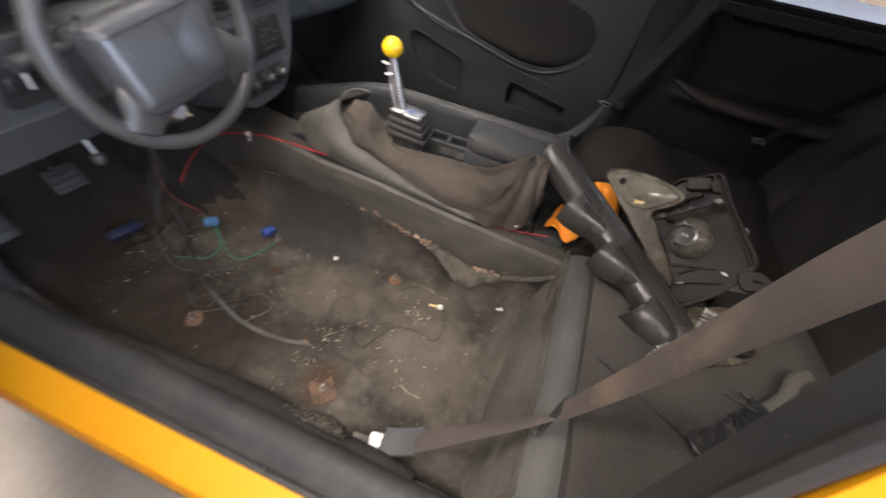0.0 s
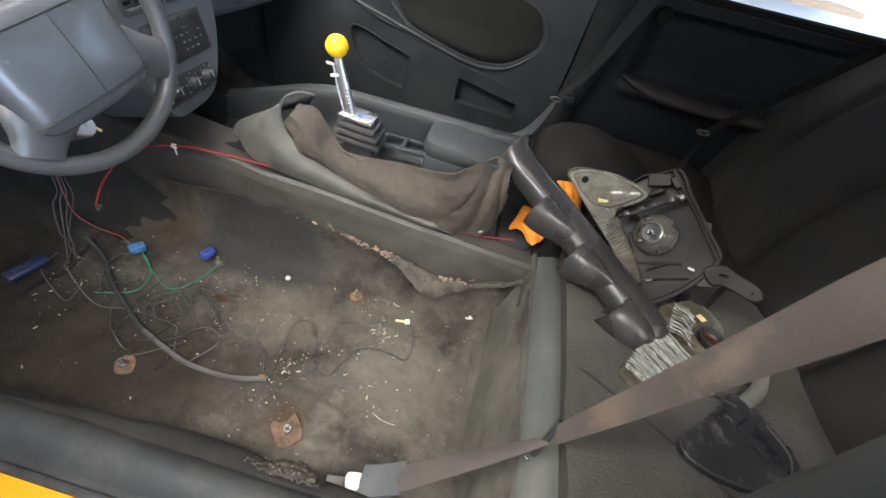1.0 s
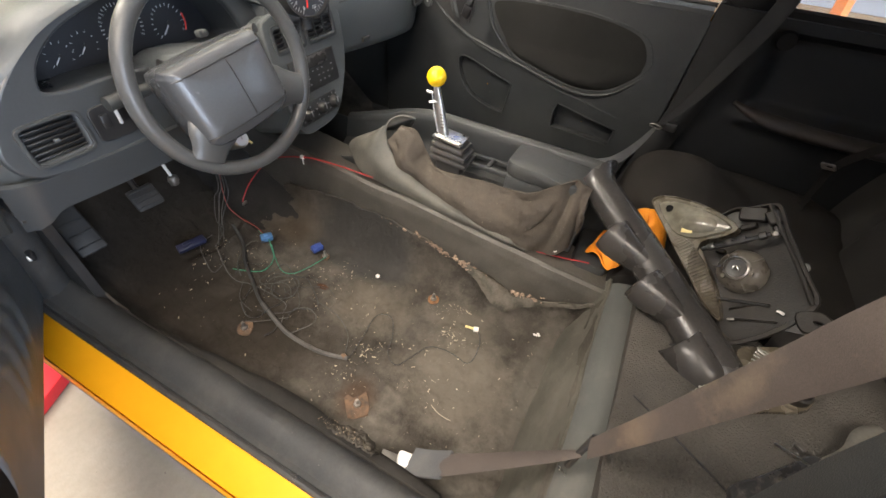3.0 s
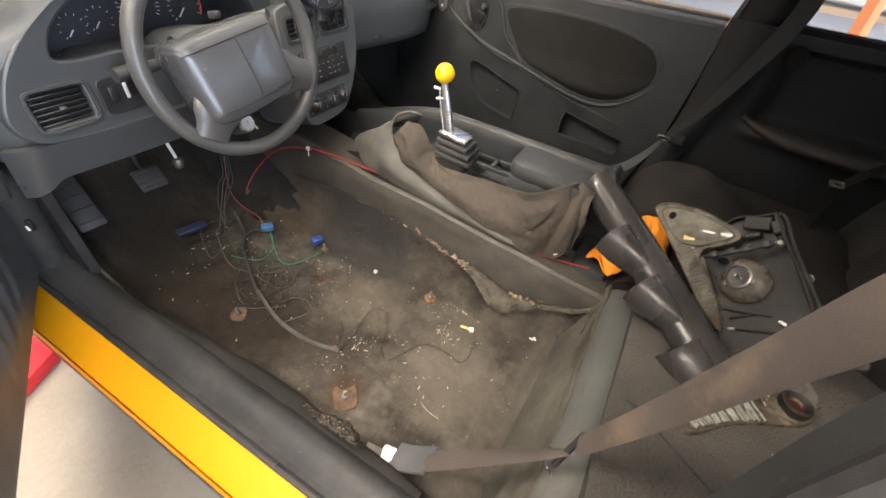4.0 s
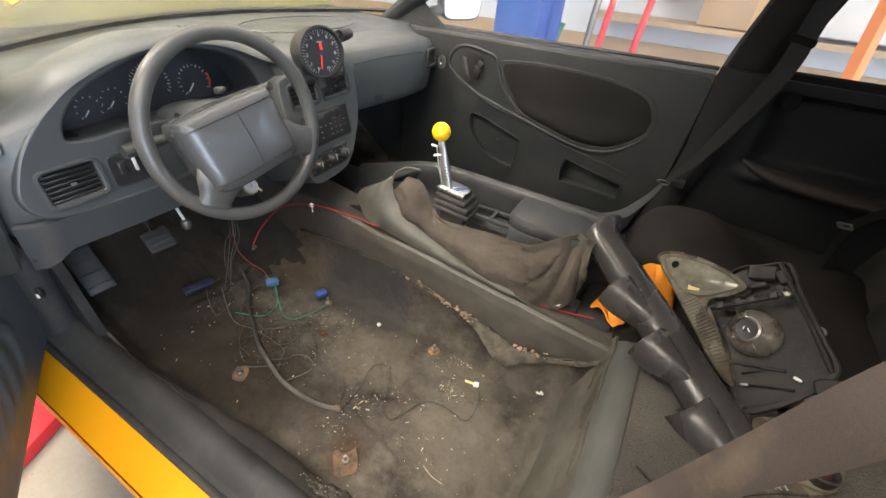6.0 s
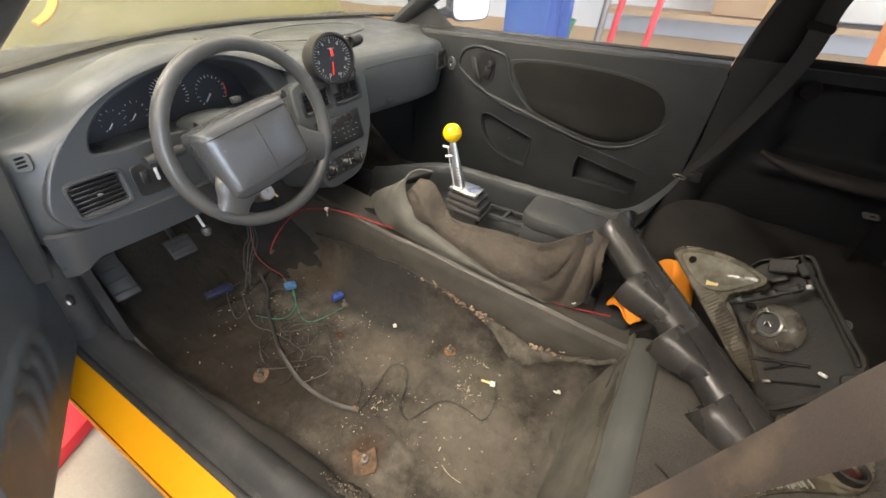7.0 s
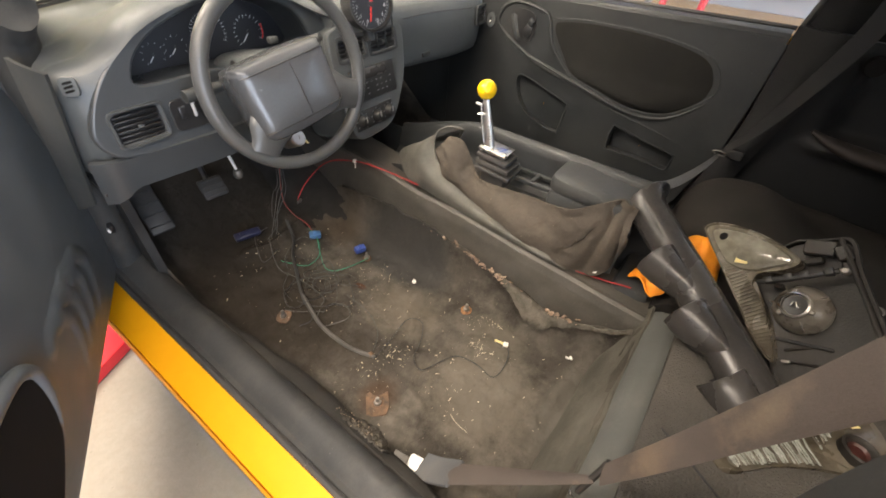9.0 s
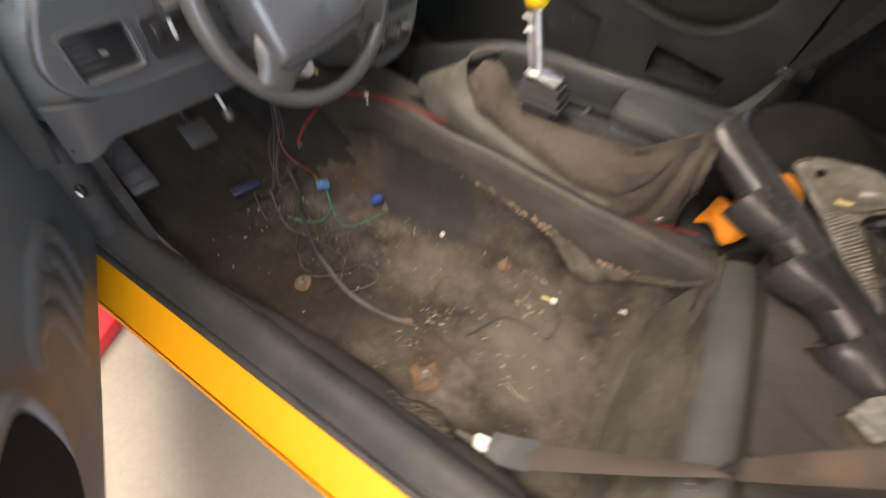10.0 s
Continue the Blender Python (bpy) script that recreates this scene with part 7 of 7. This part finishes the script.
part("plate", plate([bo, ring2(0.0075, 0.0065, 18, 0.320, -0.507)], 0.008, pose(0, 0, 0.512), 0.003), BRK, br)
part("skirt", rings(bmesh.new(), [[(lerp(0.29, x, 0.9), lerp(-0.51, y, 0.9), 0.476) for x, y in bo], [(lerp(0.29, x, 0.97), lerp(-0.51, y, 0.97), 0.507) for x, y in bo]]), BLACK, br)
part("wire_rim", tube(curve([(0.330, -0.575, 0.519), (0.285, -0.598, 0.519), (0.246, -0.585, 0.519)], 6), 0.0022, 6), HOSE, br)
part("raised_block", rbox((0.055, 0.040, 0.010), pose(0.300, -0.545, 0.520, 4, -5, 40), 0.004), BRK, br)
part("pale_tab", rbox((0.014, 0.010, 0.006), pose(0.378, -0.515, 0.519, 0, 0, 40), 0.002), HOSE, br)
part("arm", tube(curve([(0.362, -0.548, 0.516), (0.402, -0.585, 0.522), (0.452, -0.612, 0.520), (0.490, -0.652, 0.512)], 6), 0.013, 10, flat=0.5), DUSTY_ARM, br, "pale dusty curved arm")
part("steel_rod", tube([(0.366, -0.478, 0.517), (0.350, -0.528, 0.520)], 0.0022, 6), STEEL, br, "bright thin rod")
for k in range(9):
    part("scuff", rbox((0.004 + 0.010 * (k % 3), 0.0016, 0.0006), pose(0.262 + 0.012 * (k % 4), -0.500 - 0.010 * k, 0.5166, 0, 0, 40 + 23 * k), 0, None, 1), HOSE, br)
br.matrix_basis = Matrix.Translation((-0.036, 0.038, 0.042)) @ br.matrix_basis

# ---- orange bag between console and bench ----
ob_ = thing("orange_bag", (0.78, -0.14, 0.40), "crumpled bright orange plastic bag by the console", "bag")


def bag(u, v):
    a, b = (u - 0.5) * 2, (v - 0.5) * 2
    k = max(0.0, 1 - abs(a) ** 2.6) ** 0.5 * max(0.0, 1 - abs(b) ** 2.6) ** 0.5
    return (0.846 + 0.064 * a + 0.010 * b, -0.182 - 0.052 * b + 0.012 * a, 0.480 + 0.098 * k + 0.010 * abs(noise.noise(Vector((u * 5, v * 5, 1)))) * k)


def flap_fold(u, v):
    a, b = Vector((0.735, -0.060, 0.470)).lerp(Vector((0.815, -0.085, 0.500)), u), Vector((0.690, -0.128, 0.474)).lerp(Vector((0.765, -0.190, 0.502)), u)
    p = a.lerp(b, v)
    return p + Vector((0, 0, 0.012 * math.sin(math.pi * v) + 0.011 * math.sin(u * 9 + v * 5) * math.sin(math.pi * v) + 0.004 * noise.noise(Vector((u * 6, v * 6, 2)))))


part("bulge", sheet(bag, 28, 28, 0.003), ORANGE, ob_)
part("fold", sheet(flap_fold, 20, 16, 0.003), ORANGE, ob_)
part("join_fold", sheet(lambda u, v: (lerp(0.745, 0.800, u), lerp(-0.105, -0.150, v) - 0.02 * u, 0.470 + 0.02 * math.sin(math.pi * v)), 8, 8, 0.003), ORANGE, ob_)
part("cord", tube(curve([(0.690, 0.06, 0.448), (0.700, -0.01, 0.452), (0.712, -0.08, 0.458)], 5), 0.002, 6), WIRE_RED, ob_, "thin red cord")

# ---- bolts, wires and litter on the carpet ----


def ground_z(x, y):
    k = carpet(0.14 + 0.66 * (x - 0.105) / 0.45 if x < 0.555 else 0.80, (y + 0.15) / 1.53)
    return k[2]


def stud(x, y, w, h, turn, label, square=False):
    z = ground_z(x, y)
    s = thing("seat_bolt", (x, y, z), label, "bolt", "seat mounting bolts")
    part("rust_plate", as_bm(plate([[(-w, -h * 0.8), (-w * 0.5, -h * 1.05), (w * 0.7, -h), (w, -h * 0.4), (w * 0.95, h), (w * 0.45, h * 0.75), (-w * 0.3, h * 0.7), (-w * 0.7, h * 1.1), (-w * 1.05, h * 0.9)] if square else blob([(-w, -h), (w, -h * 0.9), (w * 0.9, h), (-w * 0.8, h * 0.85)], 5)], 0.003, pose(x, y, z + 0.003, 0, 0, turn), 0.001)), RUST, s)
    part("washer", lathe([(0.014, 0), (0.014, 0.003), (0.0, 0.003)], pose(x, y, z + 0.004), 18), RUST, s)
    part("nut", lathe([(0.0095, 0), (0.0095, 0.007), (0.008, 0.009), (0.0, 0.009)], pose(x, y, z + 0.006, 0, 0, turn), 6), IRON, s)
    part("shank", lathe([(0.0045, 0), (0.0045, 0.020), (0.0035, 0.022), (0, 0.022)], pose(x, y, z + 0.008), 10), IRON, s)


stud(0.158, 0.286, 0.026, 0.029, -45, "rusty seat stud with nut on the carpet", True)
ORANGE_RUST = material("bright_rust", (0.10, 0.045, 0.018), (0.40, 0.20, 0.085), 0.9, grain=160, stain=70, bump=0.8, bump_scale=300)
solid("rust_ring", lathe([(0.0165, -0.002), (0.0165, 0.003), (0.011, 0.0045), (0.0085, 0.0035)], pose(0.539, 0.288, ground_z(0.539, 0.288) + 0.003), 20), ORANGE_RUST, "bright rust ring round a bolt in the carpet", "rust ring")
stud(0.539, 0.288, 0.012, 0.012, 0, "rusty seat bolt in the bare floor")
stud(0.182, 0.668, 0.018, 0.016, 30, "rusty seat bolt with washer in the carpet")
stud(0.513, 0.672, 0.010, 0.010, 10, "rusty bolt beside a blue connector")


def cable(name, pts, r, mat_, label, sag=8):
    return solid(name, tube(curve(pts, sag), r, 6), mat_, label, "wire", group="loose wires")


cable("red_wire", [(0.655, 0.575, 0.515), (0.625, 0.69, 0.535), (0.601, 0.789, 0.537), (0.580, 0.90, 0.50), (0.545, 0.97, 0.42), (0.506, 0.985, 0.362), (0.498, 0.975, 0.352)], 0.0021, WIRE_RED, "bright red wire from console to floor")
cable("dark_red_wire", [(0.472, 1.01, 0.48), (0.455, 1.0, 0.372), (0.466, 0.975, 0.318), (0.472, 0.915, 0.300), (0.462, 0.875, 0.292)], 0.0016, material("dull_red_wire", (0.16, 0.02, 0.018), (0.24, 0.04, 0.03), 0.5, bump=0.0), "dull red wire down to a connector")
tie = thing("wire_tie", (0.601, 0.789, 0.537), "pale cable tie on the red wire", "cable tie")
part("loop", lathe([(0.004, -0.004), (0.006, -0.004), (0.006, 0.004), (0.004, 0.004)], axes((0.601, 0.789, 0.537), (1, 0, 0), (0, 0, 1)), 12), WHITE, tie)
part("tail", tube([(0.601, 0.789, 0.533), (0.598, 0.785, 0.515)], 0.0015, 5), WHITE, tie)
part("clamp", rbox((0.02, 0.008, 0.008), pose(0.498, 0.972, 0.356, 0, 0, 20), 0.002), IRON, tie)
for x, y, z, m_, r in ((0.458, 0.858, 0.290, WIRE_TEAL, -30), (0.516, 0.705, 0.275, WIRE_BLUE, -15)):
    c = thing("connector", (x, y, z), "blue plastic wiring connector on the carpet", "connector", "wiring connectors")
    part("block", rbox((0.036, 0.022, 0.020), pose(x, y, z, 10, 5, r), 0.003), m_, c)
    part("latch", rbox((0.012, 0.010, 0.006), pose(x, y, z + 0.012, 10, 5, r), 0.001), m_, c)
    part("mouth", rbox((0.004, 0.016, 0.014), pose(x, y, z, 10, 5, r) @ pose(0.0175, 0, 0), 0.001), BLACK, c)
gz = lambda x, y, h=0.006: (x, y, ground_z(x, y) + h)
NAVY = material("dark_blue_connector", (0.006, 0.008, 0.028), (0.012, 0.016, 0.05), 0.5, bump=0.1)
c = thing("connector", (0.29, 0.975, 0.32), "long dark blue wiring connector in the footwell", "connector", "wiring connectors")
part("block", rbox((0.078, 0.026, 0.016), pose(0.292, 0.974, 0.332, 20, 0, -14), 0.004), NAVY, c)
part("latch", rbox((0.030, 0.012, 0.008), pose(0.285, 0.974, 0.342, 20, 0, -14), 0.002), NAVY, c)
part("mouth", rbox((0.004, 0.018, 0.010), pose(0.292, 0.974, 0.332, 20, 0, -14) @ pose(0.039, 0, 0), 0.001), BLACK, c)
for line in (((0.464, 0.895, 0.03), (0.452, 0.84, 0.022), (0.425, 0.802, 0.010), (0.385, 0.784, 0.007), (0.35, 0.793, 0.007), (0.315, 0.856, 0.008)), ((0.448, 0.835, 0.02), (0.421, 0.793, 0.012), (0.396, 0.745, 0.007), (0.402, 0.708, 0.010), (0.445, 0.68, 0.014), (0.508, 0.664, 0.012))):
    cable("green_wire", [gz(*p) for p in line], 0.0015, WIRE_GREEN, "thin green wire across the carpet")
cable("black_hose", [gz(0.420, 0.950, 0.03), gz(0.401, 0.899, 0.016), gz(0.353, 0.844, 0.016), gz(0.312, 0.775, 0.014), gz(0.280, 0.720, 0.012), gz(0.255, 0.668, 0.010)], 0.0050, RUBBER, "black cable loom across the carpet")
cable("grey_hose", [gz(0.266, 0.69, 0.011), gz(0.238, 0.605, 0.009), gz(0.225, 0.548, 0.009), gz(0.226, 0.458, 0.008), gz(0.248, 0.383, 0.006)], 0.0060, HOSE, "dusty grey hose ending on the carpet")
solid("hose_end", lathe([(0.0074, 0.0), (0.0078, 0.010), (0.006, 0.012), (0, 0.011)], axes(gz(0.246, 0.390, 0.006), (0, 0, 1), (1, -0.2, 0)), 10), RUST, "frayed rusty end of the hose", "hose end")
cable("black_wire", [gz(0.248, 0.381), gz(0.285, 0.384), gz(0.326, 0.388), gz(0.380, 0.396, 0.010), gz(0.408, 0.385, 0.012), gz(0.415, 0.356, 0.009), gz(0.369, 0.323), gz(0.311, 0.301), gz(0.296, 0.266), gz(0.331, 0.244), gz(0.377, 0.219), gz(0.392, 0.182), gz(0.387, 0.142), gz(0.382, 0.107), gz(0.409, 0.096), gz(0.464, 0.104), gz(0.496, 0.121)], 0.0012, BLACK, "thin black wire looping over the carpet", 8)
rnd = random.Random(11)
LOOPS = (((0.357, 0.966, 0.03), (0.318, 0.965, 0.03), (0.295, 0.943, 0.022), (0.272, 0.888, 0.012), (0.299, 0.884, 0.010), (0.335, 0.90, 0.012)), ((0.335, 0.93, 0.02), (0.299, 0.86, 0.012), (0.292, 0.818, 0.008), (0.305, 0.778, 0.008), (0.31, 0.709, 0.007), (0.302, 0.641, 0.006), (0.281, 0.628, 0.005)),
    ((0.395, 0.715, 0.010), (0.388, 0.693, 0.010), (0.36, 0.65, 0.007), (0.308, 0.601, 0.006), (0.260, 0.640, 0.008), (0.245, 0.69, 0.008)), ((0.388, 0.71, 0.012), (0.405, 0.660, 0.012), (0.395, 0.631, 0.008), (0.351, 0.565, 0.006), (0.324, 0.562, 0.006), (0.300, 0.605, 0.008), (0.262, 0.600, 0.006)),
    ((0.30, 0.72, 0.01), (0.345, 0.735, 0.02), (0.385, 0.70, 0.02), (0.375, 0.655, 0.02), (0.330, 0.640, 0.012), (0.300, 0.675, 0.015), (0.330, 0.715, 0.02), (0.372, 0.69, 0.02)), ((0.27, 0.60, 0.006), (0.24, 0.63, 0.008), (0.215, 0.655, 0.008), (0.20, 0.685, 0.006)), ((0.355, 0.60, 0.006), (0.345, 0.50, 0.006), (0.310, 0.43, 0.005), (0.262, 0.40, 0.006)), ((0.25, 0.62, 0.01), (0.22, 0.60, 0.006), (0.19, 0.61, 0.005)), ((0.30, 0.80, 0.012), (0.25, 0.76, 0.008), (0.235, 0.70, 0.006)))
for k, line in enumerate(LOOPS):
    cable("tangled_wire", [gz(*p) for p in line], (0.0013, 0.0016, 0.0011)[k % 3], (WIRE, HOSE, WIRE, BLACK)[k % 4], "thin dusty wire in a tangle on the carpet", 8)
for k in range(9):
    cx, cy = rnd.gauss(0.325, 0.03), rnd.gauss(0.69, 0.06)
    pts, a = [], rnd.uniform(0, 6.28)
    turn = rnd.choice((-1, 1))
    for j in range(rnd.choice((6, 8))):
        pts.append(gz(cx, cy, 0.004 + 0.020 * abs(rnd.gauss(0, 0.5))))
        a += turn * rnd.uniform(0.2, 1.1)
        cx, cy = min(0.44, max(0.19, cx + 0.034 * math.cos(a))), cy + 0.034 * math.sin(a)
    cable("tangled_wire", pts, rnd.choice((0.0009, 0.0011, 0.0014)), rnd.choice((BLACK, WIRE, RUBBER, HOSE)), "thin dusty wire in a tangle on the carpet", 6)
for k in range(4):
    d = 0.006 * (k - 1.5)
    cable("hanging_wire", [(0.478 + d, 1.02, 0.62), (0.464 + 1.4 * d, 1.0, 0.45), (0.444 + 2 * d, 0.995 - d, 0.406), (0.412 + 2.4 * d, 0.985 + d, 0.352), (0.380 + rnd.uniform(-0.02, 0.02), 0.965, 0.318), gz(0.355 + 2 * d, 0.93 + rnd.uniform(-0.03, 0.02), 0.010)], 0.0013, (WIRE, HOSE, HOSE, DARK)[k], "dusty wire hanging from under the dash", 6)
yb = thing("yellow_fastener", gz(0.501, 0.133), "yellow and white plastic fastener on the carpet", "fastener")
z = ground_z(0.50, 0.133) + 0.004
part("shaft", tube([(0.495, 0.162, z), (0.500, 0.138, z)], 0.0035, 8), IVORY, yb)
part("head", rbox((0.014, 0.014, 0.008), pose(0.501, 0.131, z, 0, 0, 20), 0.002), WHITE, yb)
solid("white_clip", lathe([(0.0, -0.006), (0.006, -0.004), (0.007, 0.0), (0.004, 0.005), (0.0, 0.006)], Matrix.Translation(gz(0.53, 0.482, 0.008)), 12), WHITE, "small white plastic clip on the carpet", "clip")
bm = bmesh.new()
rbox((0.012, 0.006, 0.005), Matrix.Translation(gz(0.575, -0.03, 0.008)) @ pose(0, 0, 0, 20, 10, 40), 0.001, bm)
rbox((0.006, 0.012, 0.004), Matrix.Translation(gz(0.570, -0.022, 0.012)) @ pose(0, 0, 0, 10, 30, 10), 0.001, bm)
solid("paper_scrap", bm, WHITE, "scrap of white paper on the carpet", "scrap")
bm = bmesh.new()
spots = [(0.46, 0.63, 0.025), (0.50, 0.55, 0.04), (0.290, 0.352, 0.018), (0.30, 0.36, 0.03), (0.552, 0.185, 0.010), (0.436, 0.155, 0.02), (0.446, 0.19, 0.010), (0.30, 0.20, 0.04), (0.37, 0.80, 0.05), (0.2, 0.36, 0.03), (0.36, 0.56, 0.035), (0.52, 0.24, 0.02), (0.33, 0.93, 0.03)]
for k in range(650):
    if rnd.random() < 0.65:
        sx, sy, sr = rnd.choice(spots)
        x, y = rnd.gauss(sx, sr), rnd.gauss(sy, sr * 1.3)
    else:
        x, y = rnd.uniform(0.09, 0.55), rnd.uniform(-0.05, 0.95)
    if not 0.08 < x < 0.555 or not -0.07 < y < 1.0:
        continue
    s = rnd.choice((0.0005, 0.0006, 0.0007, 0.0008, 0.001, 0.0013, 0.002)) * rnd.uniform(0.8, 1.2)
    rbox((s * rnd.uniform(1.2, 4.5), s, s * 0.5), Matrix.Translation(gz(x, y, 0.004)) @ pose(0, 0, 0, rnd.uniform(-25, 25), rnd.uniform(-25, 25), rnd.uniform(0, 180)), 0, bm)
solid("wood_chips", bm, CHIPS, "scattered wood chips and crumbs on the carpet", "crumbs", kind="stuff", smooth=0)
bm = bmesh.new()
for k in range(70):
    t = rnd.random()
    x, y = 0.046 + rnd.gauss(0, 0.006), 0.20 + 0.10 * t
    s = rnd.choice((0.0005, 0.0006, 0.0007, 0.0009, 0.0012, 0.0018))
    rbox((s, s * 1.5, s * 0.7), pose(x + 0.014, y, 0.369 - 0.010 * max(0, x - 0.046) / 0.02, rnd.uniform(-30, 30), rnd.uniform(-30, 30), rnd.uniform(0, 180)), 0, bm)
solid("sill_debris", bm, SILLDIRT, "crumbly debris lying along the sill trim", "crumbs", kind="stuff", smooth=0)
def sill_flap(u, v):
    y, x = lerp(0.165, 0.275, u), lerp(0.050, 0.086 - 0.02 * abs(2 * u - 1) ** 2, v)
    edge = 0.006 * noise.noise(Vector((u * 14, v * 2, 3)))
    return (x + edge, y, 0.366 - 0.020 * v - 0.012 * v * v + 0.006 * noise.noise(Vector((u * 9, v * 5, 1))) + 0.004 * abs(noise.noise(Vector((u * 24, v * 9, 6)))))


solid("torn_carpet_edge", sheet(sill_flap, 60, 18, 0.004), DUSTFLAP, "crumpled torn carpet corner lying on the sill trim", "carpet edge")
cable("straw", [gz(0.246, 0.135, 0.006), gz(0.236, 0.108, 0.008), gz(0.236, 0.079, 0.006)], 0.0008, CHIPS, "pale straw on the carpet")
